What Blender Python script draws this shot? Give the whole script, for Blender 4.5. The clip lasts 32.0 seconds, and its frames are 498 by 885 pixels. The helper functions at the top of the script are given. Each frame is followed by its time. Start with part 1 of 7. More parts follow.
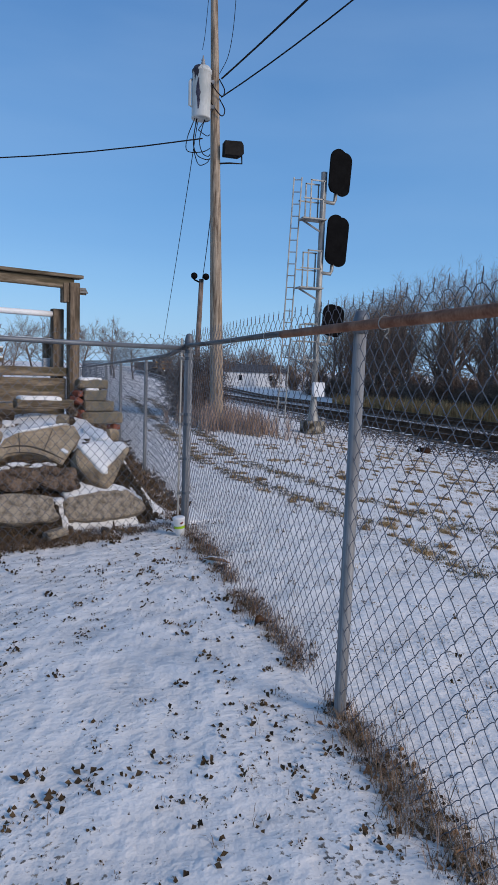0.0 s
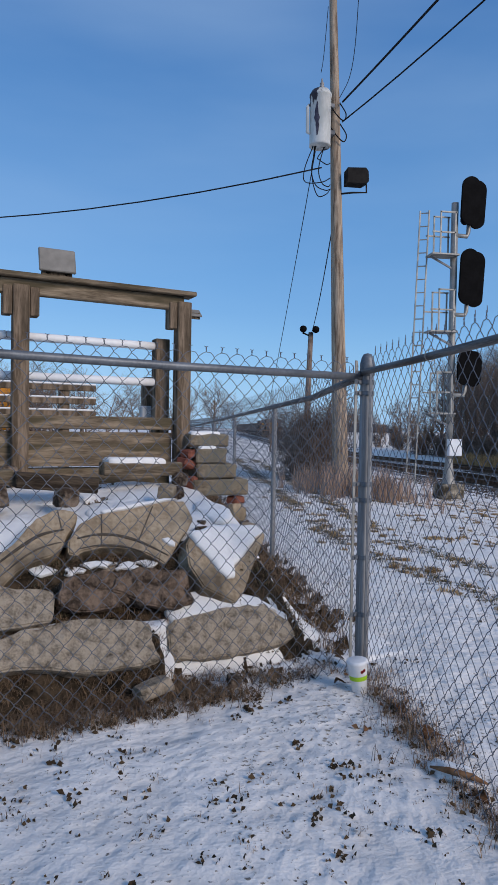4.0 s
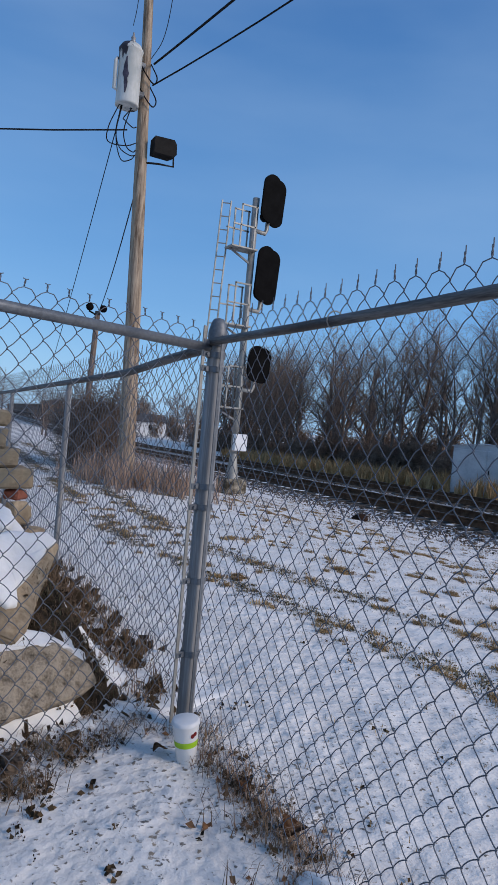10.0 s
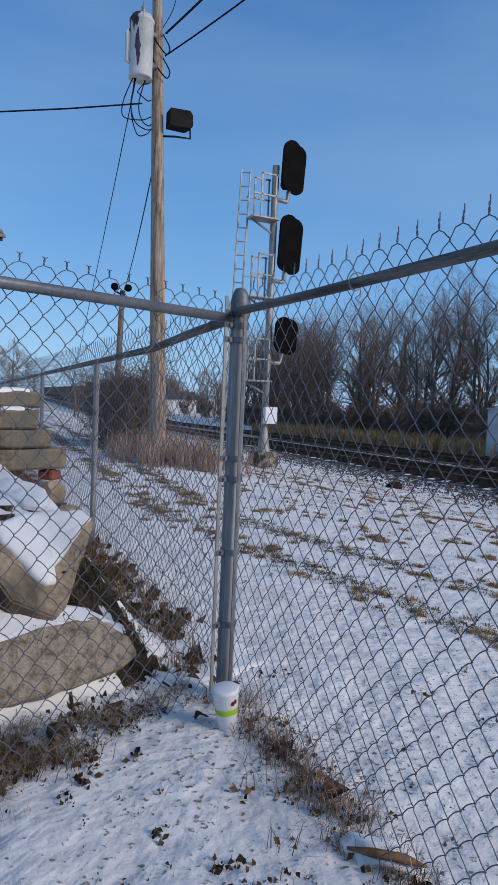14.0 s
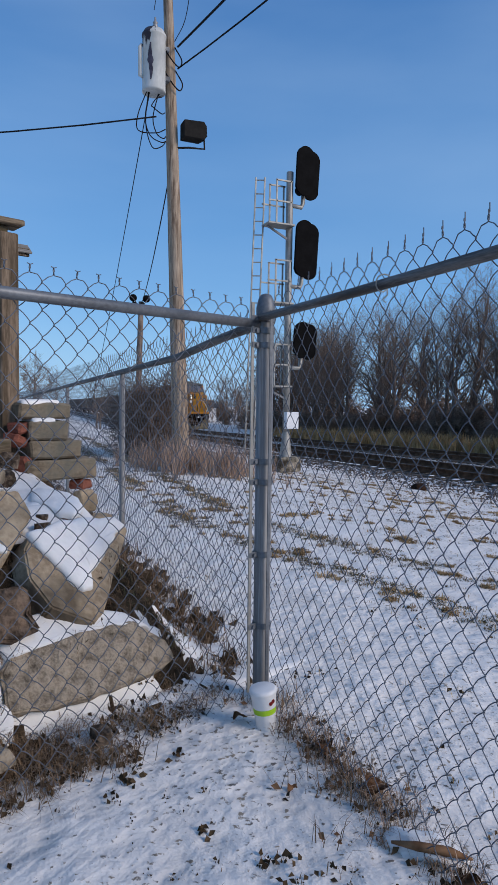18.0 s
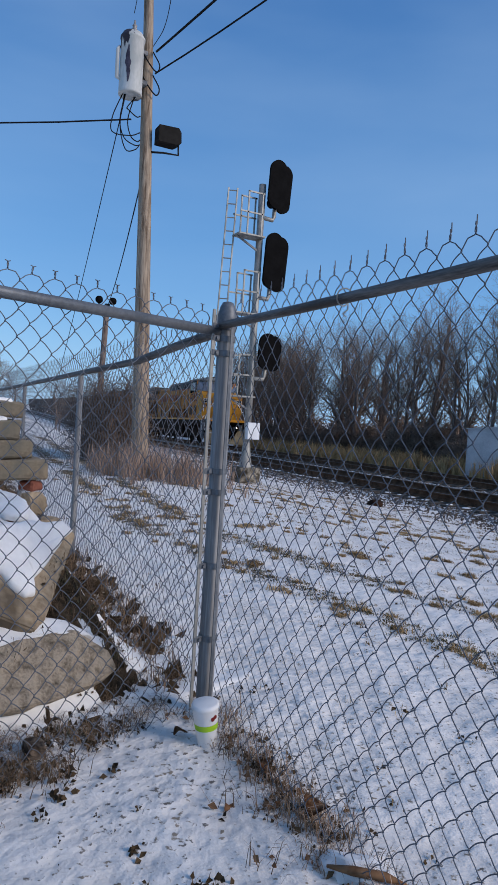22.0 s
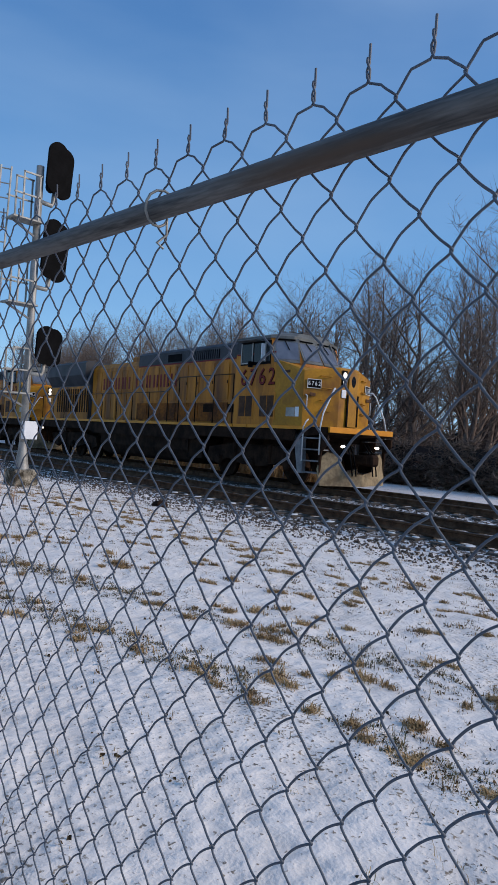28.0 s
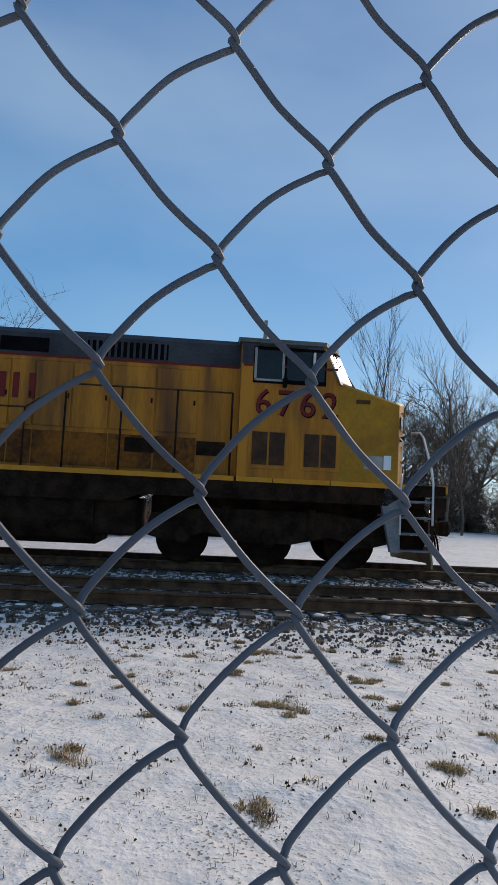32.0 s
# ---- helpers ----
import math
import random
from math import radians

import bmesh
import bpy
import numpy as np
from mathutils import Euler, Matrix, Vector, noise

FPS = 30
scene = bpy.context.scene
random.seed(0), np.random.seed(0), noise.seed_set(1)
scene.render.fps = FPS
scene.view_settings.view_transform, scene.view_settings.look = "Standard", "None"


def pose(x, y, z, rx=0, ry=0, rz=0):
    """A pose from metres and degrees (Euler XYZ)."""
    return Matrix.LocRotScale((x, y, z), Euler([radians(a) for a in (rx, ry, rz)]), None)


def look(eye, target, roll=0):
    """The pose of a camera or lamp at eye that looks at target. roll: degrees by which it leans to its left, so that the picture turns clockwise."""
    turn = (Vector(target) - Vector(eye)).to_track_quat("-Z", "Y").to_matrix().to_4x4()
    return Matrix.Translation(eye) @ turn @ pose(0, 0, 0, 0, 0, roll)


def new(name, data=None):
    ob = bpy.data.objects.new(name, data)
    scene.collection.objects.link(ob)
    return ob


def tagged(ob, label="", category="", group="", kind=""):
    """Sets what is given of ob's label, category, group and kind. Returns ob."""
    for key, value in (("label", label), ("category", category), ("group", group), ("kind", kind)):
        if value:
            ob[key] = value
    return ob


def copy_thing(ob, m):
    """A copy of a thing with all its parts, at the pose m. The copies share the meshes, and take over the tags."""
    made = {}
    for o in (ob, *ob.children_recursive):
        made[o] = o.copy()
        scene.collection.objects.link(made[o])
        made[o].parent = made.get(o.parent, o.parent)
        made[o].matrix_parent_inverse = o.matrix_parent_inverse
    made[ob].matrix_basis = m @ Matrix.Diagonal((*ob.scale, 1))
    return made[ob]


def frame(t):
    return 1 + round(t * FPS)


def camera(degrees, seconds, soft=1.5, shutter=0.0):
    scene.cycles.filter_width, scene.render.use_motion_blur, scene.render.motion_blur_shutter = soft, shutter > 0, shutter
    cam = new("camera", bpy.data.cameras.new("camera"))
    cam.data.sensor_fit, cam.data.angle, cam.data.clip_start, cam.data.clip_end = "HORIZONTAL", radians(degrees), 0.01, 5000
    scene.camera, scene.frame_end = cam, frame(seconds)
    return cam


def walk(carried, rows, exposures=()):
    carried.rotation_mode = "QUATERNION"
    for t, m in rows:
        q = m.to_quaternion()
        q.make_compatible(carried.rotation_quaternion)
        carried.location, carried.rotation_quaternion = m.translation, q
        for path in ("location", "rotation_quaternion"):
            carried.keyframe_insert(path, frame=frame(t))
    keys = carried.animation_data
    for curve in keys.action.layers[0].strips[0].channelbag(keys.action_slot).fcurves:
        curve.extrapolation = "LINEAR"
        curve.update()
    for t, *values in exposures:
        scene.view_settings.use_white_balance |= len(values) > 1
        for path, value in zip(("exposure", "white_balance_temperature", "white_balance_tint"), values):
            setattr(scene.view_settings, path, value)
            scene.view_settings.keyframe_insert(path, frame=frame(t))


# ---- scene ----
cam = camera(41.91, 32.0, 1.15)
PATH = [
    (0.0, -1.072, -5.216, 1.340, 83.48, -2.05, -16.89),
    (0.5, -1.022, -5.023, 1.331, 83.46, -2.55, -11.46),
    (1.0, -0.990, -4.818, 1.349, 83.50, 0.11, -9.57),
    (1.5, -1.144, -4.506, 1.322, 83.49, 0.32, -9.73),
    (2.0, -1.116, -4.205, 1.302, 87.28, -0.04, -8.52),
    (2.5, -1.109, -3.809, 1.266, 86.97, -1.49, -8.48),
    (4.5, -1.033, -2.910, 1.215, 88.93, -0.88, -8.20),
    (5.0, -1.078, -2.637, 1.203, 88.08, -1.27, -7.29),
    (5.5, -1.129, -2.429, 1.202, 88.01, -1.73, -4.76),
    (6.0, -1.199, -2.238, 1.194, 89.06, -1.00, -11.18),
    (6.5, -1.188, -2.159, 1.208, 87.52, -0.78, -13.65),
    (7.0, -1.162, -2.173, 1.207, 86.71, -1.62, -13.73),
    (7.5, -1.143, -2.200, 1.203, 85.91, -1.73, -15.92),
    (8.0, -1.132, -2.200, 1.191, 93.28, -1.41, -16.58),
    (8.5, -1.088, -2.231, 1.191, 92.10, -7.40, -16.53),
    (9.0, -1.049, -2.279, 1.196, 90.49, -6.10, -23.34),
    (9.5, -1.035, -2.286, 1.190, 89.66, -5.16, -26.78),
    (10.0, -1.040, -2.292, 1.190, 88.70, -5.12, -27.85),
    (10.5, -1.033, -2.287, 1.186, 88.77, -3.73, -26.99),
    (11.0, -1.032, -2.284, 1.185, 88.90, -3.57, -27.24),
    (11.5, -1.030, -2.291, 1.184, 88.72, -3.44, -27.14),
    (12.0, -1.023, -2.288, 1.180, 87.88, -2.28, -25.83),
    (12.5, -1.025, -2.288, 1.180, 86.82, -1.85, -24.79),
    (13.0, -1.017, -2.284, 1.180, 86.03, -2.47, -24.41),
    (13.5, -1.019, -2.287, 1.180, 86.03, -2.54, -25.11),
    (15.5, -1.041, -2.290, 1.168, 86.73, -2.43, -25.28),
    (16.0, -1.052, -2.300, 1.166, 86.24, -2.96, -25.44),
    (16.5, -1.063, -2.300, 1.164, 85.70, -3.47, -24.30),
    (17.0, -1.067, -2.297, 1.170, 85.43, -2.87, -22.72),
    (17.5, -1.064, -2.311, 1.167, 86.40, 0.18, -24.29),
    (18.0, -1.070, -2.310, 1.168, 86.72, -0.72, -23.49),
    (18.5, -1.063, -2.299, 1.157, 85.72, -1.21, -22.73),
    (19.0, -1.061, -2.298, 1.154, 85.89, -0.85, -21.68),
    (19.5, -1.060, -2.305, 1.162, 85.64, -2.32, -22.19),
    (20.0, -1.063, -2.308, 1.164, 85.53, -3.87, -25.21),
    (20.5, -1.053, -2.301, 1.165, 85.49, -3.34, -25.70),
    (21.0, -1.058, -2.305, 1.169, 86.24, -3.30, -25.71),
    (21.5, -1.042, -2.290, 1.165, 87.66, -4.50, -24.96),
    (22.0, -1.033, -2.285, 1.168, 87.68, -3.61, -26.76),
    (22.5, -1.017, -2.275, 1.166, 87.19, -3.47, -28.98),
    (23.0, -1.009, -2.283, 1.166, 86.83, -3.25, -30.71),
    (23.5, -1.015, -2.287, 1.165, 86.87, -3.11, -30.76),
    (24.0, -1.018, -2.289, 1.164, 87.02, -3.23, -30.54),
    (24.5, -1.019, -2.294, 1.165, 87.18, -3.10, -30.44),
    (26.5, -0.979, -2.306, 1.172, 87.74, -0.15, -27.51),
    (27.0, -0.845, -2.263, 1.177, 89.70, 3.25, -30.09),
    (27.5, -0.666, -2.151, 1.199, 88.39, -0.15, -39.65),
    (28.0, -0.555, -2.202, 1.211, 88.74, -4.10, -44.28),
    (28.5, -0.448, -2.260, 1.219, 89.36, -3.93, -46.17),
    (29.0, -0.320, -2.184, 1.227, 90.94, -6.81, -53.27),
    (29.5, -0.248, -2.188, 1.233, 91.98, -5.45, -61.24),
    (30.0, -0.227, -2.223, 1.242, 92.99, -6.65, -70.06),
    (30.5, -0.223, -2.248, 1.251, 93.71, -4.97, -76.35),
    (31.0, -0.228, -2.273, 1.251, 94.64, -1.30, -82.09),
    (31.5, -0.224, -2.294, 1.259, 95.33, -2.73, -88.88),
    (32.0, -0.226, -2.359, 1.266, 94.87, -3.92, -99.40),
]

walk(cam, [(t, pose(x, y, z, rx, ry, rz)) for t, x, y, z, rx, ry, rz in PATH],
     [(0.0, -0.01, 6720, 18), (26.5, 0.0, 6620, 18), (28.0, 0.11, 7000, 18), (29.5, 0.12, 7150, 17), (31.0, 0.14, 7600, 17), (32.0, 0.13, 8000, 16)])

# ---- light: low winter sun, clear sky with thin cloud ----
SUN_EL, SUN_AZ = radians(26), radians(140)      # azimuth clockwise from +y
world = bpy.data.worlds.new("sky")
scene.world = world
world.use_nodes = True
wn, wl = world.node_tree.nodes, world.node_tree.links
sky = wn.new("ShaderNodeTexSky")
sky.sky_type, sky.sun_disc, sky.sun_elevation, sky.sun_rotation = "NISHITA", False, SUN_EL, SUN_AZ
sky.air_density, sky.dust_density, sky.ozone_density = 1.0, 0.2, 1.4
wn["Background"].inputs[1].default_value = 0.13
tint, clouds, ramp, veil, coord, squash = (wn.new(k) for k in ("ShaderNodeHueSaturation", "ShaderNodeTexNoise", "ShaderNodeValToRGB", "ShaderNodeMixRGB", "ShaderNodeTexCoord", "ShaderNodeMapping"))
tint.inputs["Saturation"].default_value = 1.25
wl.new(sky.outputs[0], tint.inputs["Color"])
squash.inputs["Scale"].default_value = (1.0, 1.6, 4.5)          # thin streaked cloud
wl.new(coord.outputs["Generated"], squash.inputs[0])
wl.new(squash.outputs[0], clouds.inputs["Vector"])
clouds.inputs["Scale"].default_value, clouds.inputs["Detail"].default_value, clouds.inputs["Roughness"].default_value = 1.1, 5, 0.45
ramp.color_ramp.elements[0].position, ramp.color_ramp.elements[1].position = 0.36, 0.85
ramp.color_ramp.elements[0].color, ramp.color_ramp.elements[1].color = (0, 0, 0, 1), (0.42, 0.42, 0.42, 1)
wl.new(clouds.outputs[0], ramp.inputs[0])
thin_low, high = wn.new("ShaderNodeMath"), wn.new("ShaderNodeMapRange")      # the cloud thins out towards the horizon
thin_low.operation = "MULTIPLY"
high.inputs[1].default_value, high.inputs[2].default_value, high.inputs[3].default_value, high.inputs[4].default_value = 0.1, 0.55, 0.35, 1.1
wl.new(ramp.outputs[0], thin_low.inputs[0])
wl.new(high.outputs[0], thin_low.inputs[1])
wl.new(thin_low.outputs[0], veil.inputs[0])
even = wn.new("ShaderNodeMixRGB")                       # thin high cloud evens the blue
even.inputs[0].default_value = 0.62
wl.new(tint.outputs[0], even.inputs[1])
zenith = wn.new("ShaderNodeMixRGB")                     # brighter azure low down, duller blue above
zenith.inputs[1].default_value, zenith.inputs[2].default_value = (0.42, 2.7, 6.2, 1), (0.5, 1.65, 4.15, 1)
wl.new(zenith.outputs[0], even.inputs[2])
wl.new(even.outputs[0], veil.inputs[1])
veil.inputs[2].default_value = (3.5, 5.2, 6.9, 1)
# pale haze low over the horizon
split, low, haze = (wn.new(k) for k in ("ShaderNodeSeparateXYZ", "ShaderNodeMapRange", "ShaderNodeMixRGB"))
wl.new(coord.outputs["Generated"], split.inputs[0])
wl.new(split.outputs["Z"], low.inputs[0])
wl.new(split.outputs["Z"], high.inputs[0])
rise = wn.new("ShaderNodeMapRange")
rise.inputs[1].default_value, rise.inputs[2].default_value = 0.1, 0.6
wl.new(split.outputs["Z"], rise.inputs[0])
wl.new(rise.outputs[0], zenith.inputs[0])
low.inputs[1].default_value, low.inputs[2].default_value, low.inputs[3].default_value, low.inputs[4].default_value = 0.0, 0.17, 0.6, 0.0
wl.new(low.outputs[0], haze.inputs[0])
wl.new(veil.outputs[0], haze.inputs[1])
haze.inputs[2].default_value = (2.2, 4.7, 7.1, 1)
wl.new(haze.outputs[0], wn["Background"].inputs[0])
sun_data = bpy.data.lights.new("sun", "SUN")
sun_data.energy, sun_data.angle, sun_data.color = 2.3, radians(20), (1.0, 0.93, 0.83)
sun = new("sun", sun_data)
sun.matrix_world = look((0, 0, 0), (-math.sin(SUN_AZ) * math.cos(SUN_EL), -math.cos(SUN_AZ) * math.cos(SUN_EL), -math.sin(SUN_EL)))


# ---- materials ----
def shade(name, c1, c2, scale=8.0, rough=0.8, metal=0.0, fine=60.0, bump=0.2, dist=0.01, c3=None, low=0.35, high=0.65, stretch=None, spec=0.3, vary=0.0, edge=(0.5, 0.66)):
    """Two-colour noise surface with fine grain, relief and optional stains c3."""
    m = bpy.data.materials.new(name)
    m.use_nodes = True
    n, l = m.node_tree.nodes, m.node_tree.links
    b = n["Principled BSDF"]
    tc = n.new("ShaderNodeTexCoord")
    mp = n.new("ShaderNodeMapping")
    l.new(tc.outputs["Object"], mp.inputs[0])
    if stretch:
        mp.inputs["Scale"].default_value = stretch
    big, small = n.new("ShaderNodeTexNoise"), n.new("ShaderNodeTexNoise")
    for t, s, d in ((big, scale, 5), (small, fine, 6)):
        t.inputs["Scale"].default_value, t.inputs["Detail"].default_value = s, d
        l.new(mp.outputs[0], t.inputs["Vector"])
    add = n.new("ShaderNodeMath")
    add.operation = "MULTIPLY_ADD"
    l.new(small.outputs[0], add.inputs[0])
    add.inputs[1].default_value = 0.5
    l.new(big.outputs[0], add.inputs[2])
    sub = n.new("ShaderNodeMath")
    sub.operation = "SUBTRACT"
    l.new(add.outputs[0], sub.inputs[0])
    sub.inputs[1].default_value = 0.25
    r = n.new("ShaderNodeValToRGB")
    e = r.color_ramp.elements
    e[0].position, e[0].color, e[1].position, e[1].color = low, (*c1, 1), high, (*c2, 1)
    l.new(sub.outputs[0], r.inputs[0])
    out = r.outputs[0]
    if c3:
        st, sr, mix = n.new("ShaderNodeTexNoise"), n.new("ShaderNodeValToRGB"), n.new("ShaderNodeMixRGB")
        st.inputs["Scale"].default_value, st.inputs["Detail"].default_value = scale * 0.6, 8
        l.new(mp.outputs[0], st.inputs["Vector"])
        sr.color_ramp.elements[0].position, sr.color_ramp.elements[1].position = edge
        l.new(st.outputs[0], sr.inputs[0])
        l.new(sr.outputs[0], mix.inputs[0])
        l.new(out, mix.inputs[1])
        mix.inputs[2].default_value = (*c3, 1)
        out = mix.outputs[0]
    if vary:
        oi, hs, ma = n.new("ShaderNodeObjectInfo"), n.new("ShaderNodeHueSaturation"), n.new("ShaderNodeMath")
        ma.operation = "MULTIPLY_ADD"
        l.new(oi.outputs["Random"], ma.inputs[0])
        ma.inputs[1].default_value, ma.inputs[2].default_value = 2 * vary, 1 - vary
        l.new(ma.outputs[0], hs.inputs["Value"])
        l.new(out, hs.inputs["Color"])
        out = hs.outputs[0]
    l.new(out, b.inputs["Base Color"])
    b.inputs["Roughness"].default_value, b.inputs["Metallic"].default_value = rough, metal
    b.inputs["Specular IOR Level"].default_value = spec
    if bump:
        bp = n.new("ShaderNodeBump")
        bp.inputs["Strength"].default_value, bp.inputs["Distance"].default_value = bump, dist
        l.new(sub.outputs[0], bp.inputs["Height"])
        l.new(bp.outputs[0], b.inputs["Normal"])
    return m


def glow(name, color, strength):
    m = bpy.data.materials.new(name)
    m.use_nodes = True
    b = m.node_tree.nodes["Principled BSDF"]
    b.inputs["Base Color"].default_value = (*color, 1)
    b.inputs["Emission Color"].default_value, b.inputs["Emission Strength"].default_value = (*color, 1), strength
    return m


SNOW = shade("snow", (0.72, 0.71, 0.69), (0.83, 0.82, 0.79), 2.2, 0.75, fine=16, bump=0.45, dist=0.03, spec=0.2, low=0.3, high=0.6)


def thin_snow():
    """Crusted thin snow: lumps at two sizes, fine straw and soil specks showing through in drifts."""
    m = shade("thin_snow", (0.7, 0.663, 0.615), (0.83, 0.79, 0.735), 3.2, 0.75, fine=13, bump=0.9, dist=0.048, spec=0.2, low=0.3, high=0.6)
    n, l = m.node_tree.nodes, m.node_tree.links
    b = n["Principled BSDF"]
    old = b.inputs["Base Color"].links[0].from_socket
    tc, speck, patch, mul, cut, hue, mix = (n.new(k) for k in ("ShaderNodeTexCoord", "ShaderNodeTexNoise", "ShaderNodeTexNoise", "ShaderNodeMath", "ShaderNodeValToRGB", "ShaderNodeTexNoise", "ShaderNodeMixRGB"))
    pick = n.new("ShaderNodeValToRGB")
    for t, s, d in ((speck, 52, 3), (patch, 0.9, 4), (hue, 9, 2)):
        t.inputs["Scale"].default_value, t.inputs["Detail"].default_value = s, d
        l.new(tc.outputs["Object"], t.inputs["Vector"])
    mul.operation = "MULTIPLY_ADD"
    l.new(patch.outputs[0], mul.inputs[0])
    mul.inputs[1].default_value = 0.42
    l.new(speck.outputs[0], mul.inputs[2])
    cut.color_ramp.elements[0].position, cut.color_ramp.elements[1].position = 0.835, 0.91
    cut.color_ramp.elements[0].color, cut.color_ramp.elements[1].color = (0, 0, 0, 1), (0.85, 0.85, 0.85, 1)
    l.new(mul.outputs[0], cut.inputs[0])
    e = pick.color_ramp.elements
    e[0].position, e[0].color, e[1].position, e[1].color = 0.4, (0.04, 0.03, 0.02, 1), 0.62, (0.22, 0.165, 0.1, 1)
    l.new(hue.outputs[0], pick.inputs[0])
    l.new(cut.outputs[0], mix.inputs[0])
    l.new(old, mix.inputs[1])
    l.new(pick.outputs[0], mix.inputs[2])
    l.new(mix.outputs[0], b.inputs["Base Color"])
    return m


THINSNOW = thin_snow()
POSTSTEEL = shade("streaked_post_steel", (0.17, 0.172, 0.172), (0.31, 0.315, 0.315), 5, 0.55, 0.1, fine=40, bump=0.04, dist=0.002, stretch=(5, 5, 0.25), c3=(0.13, 0.128, 0.126))
GALV = shade("galvanised_steel", (0.105, 0.115, 0.127), (0.18, 0.195, 0.21), 6, 0.5, 0.35, fine=80, bump=0.05, dist=0.002)
WIRE = shade("galvanised_wire", (0.09, 0.1, 0.12), (0.13, 0.143, 0.165), 5, 0.55, 0.25, fine=30, bump=0.0)
RAILPIPE = shade("weathered_pipe", (0.055, 0.053, 0.052), (0.17, 0.163, 0.155), 6, 0.65, 0.15, fine=50, bump=0.1, dist=0.002, c3=(0.1, 0.07, 0.052), stretch=(7, 0.6, 7))
RUSTPIPE = shade("rusty_pipe", (0.16, 0.06, 0.03), (0.3, 0.14, 0.08), 9, 0.8, 0.2, fine=90, bump=0.2, dist=0.003)
POLEWOOD = shade("pole_wood", (0.13, 0.09, 0.062), (0.46, 0.36, 0.265), 3, 0.9, fine=14, bump=0.8, dist=0.012, stretch=(7, 7, 0.5), c3=(0.3, 0.24, 0.18), spec=0.1)
TIMBER = shade("weathered_timber", (0.1, 0.075, 0.05), (0.27, 0.21, 0.145), 3, 0.9, fine=18, bump=0.4, dist=0.006, stretch=(1, 9, 9), c3=(0.08, 0.065, 0.04), vary=0.15, spec=0.1)
POSTWOOD = shade("weathered_post_wood", (0.09, 0.065, 0.043), (0.25, 0.185, 0.13), 3, 0.9, fine=18, bump=0.4, dist=0.006, stretch=(9, 9, 1), c3=(0.07, 0.052, 0.035), vary=0.12, spec=0.1)
LIMESTONE = shade("limestone", (0.25, 0.185, 0.12), (0.44, 0.35, 0.24), 5, 0.92, fine=40, bump=0.6, dist=0.015, c3=(0.13, 0.1, 0.068), spec=0.1)
CONCRETE = shade("old_concrete", (0.09, 0.075, 0.055), (0.42, 0.37, 0.29), 5, 0.95, fine=45, bump=1.0, dist=0.05, c3=(0.05, 0.042, 0.03), low=0.41, high=0.58, spec=0.1)
ROCK = shade("field_rock", (0.06, 0.042, 0.03), (0.25, 0.19, 0.14), 7, 0.95, fine=45, bump=1.0, dist=0.04, low=0.4, high=0.62, spec=0.1)
BRICK = shade("red_brick", (0.13, 0.04, 0.027), (0.24, 0.085, 0.055), 8, 0.9, fine=60, bump=0.3, dist=0.004)
RAILSTEEL = shade("rusty_rail", (0.075, 0.037, 0.021), (0.17, 0.088, 0.05), 5, 0.8, 0.1, fine=50, bump=0.2, dist=0.004, spec=0.1)
RAILTOP = shade("dull_railhead", (0.06, 0.05, 0.045), (0.14, 0.12, 0.11), 5, 0.5, 0.5, fine=60, bump=0.02, dist=0.001)
TIE = shade("old_tie", (0.05, 0.042, 0.035), (0.12, 0.1, 0.08), 5, 0.9, fine=25, bump=0.5, dist=0.01, stretch=(1, 6, 6), vary=0.2)
# same yellow paint as the sides, cleaner, with sunlight on the nose coloured in
NOSEYELLOW = shade("sunlit_nose_yellow", (0.34, 0.148, 0.009), (0.47, 0.212, 0.012), 2.2, 0.55, fine=16, bump=0.03, dist=0.003, c3=(0.2, 0.08, 0.014), spec=0.25, edge=(0.52, 0.74))
YELLOW = shade("armour_yellow_paint", (0.36, 0.121, 0.009), (0.55, 0.196, 0.013), 1.6, 0.6, fine=16, bump=0.03, dist=0.003, c3=(0.13, 0.046, 0.012), spec=0.3, stretch=(2.2, 2.2, 0.25), edge=(0.47, 0.7))
GRIME = shade("grimy_yellow_paint", (0.085, 0.03, 0.01), (0.3, 0.095, 0.013), 1.0, 0.75, fine=12, bump=0.05, dist=0.003, spec=0.15)
LOCOGREY = shade("loco_grey_paint", (0.025, 0.027, 0.031), (0.05, 0.052, 0.058), 1.5, 0.55, fine=20, bump=0.03, dist=0.003, spec=0.2)
ROOFGREY = shade("cab_roof_grey", (0.075, 0.082, 0.08), (0.14, 0.15, 0.145), 1.5, 0.55, fine=20, bump=0.03, dist=0.003, spec=0.2)
BLACK = shade("black_enamel", (0.002, 0.002, 0.0024), (0.005, 0.005, 0.0055), 4, 0.7, fine=30, bump=0.05, dist=0.002, spec=0.05)
UNDER = shade("underframe_black", (0.013, 0.0068, 0.0042), (0.04, 0.021, 0.0125), 3, 0.85, fine=20, bump=0.3, dist=0.01, spec=0.08)
RED = shade("red_paint", (0.13, 0.01, 0.009), (0.2, 0.015, 0.012), 3, 0.55, fine=20, bump=0.0, spec=0.2)
WHITE = shade("white_paint", (0.66, 0.67, 0.68), (0.78, 0.79, 0.79), 3, 0.5, fine=30, bump=0.05, dist=0.002)
HANDRAIL = shade("handrail_white", (0.6, 0.61, 0.6), (0.72, 0.72, 0.7), 3, 0.5, fine=30, bump=0.0)
SILVER = shade("aluminium_paint", (0.24, 0.235, 0.215), (0.36, 0.355, 0.33), 4, 0.5, 0.3, fine=40, bump=0.05, dist=0.002)
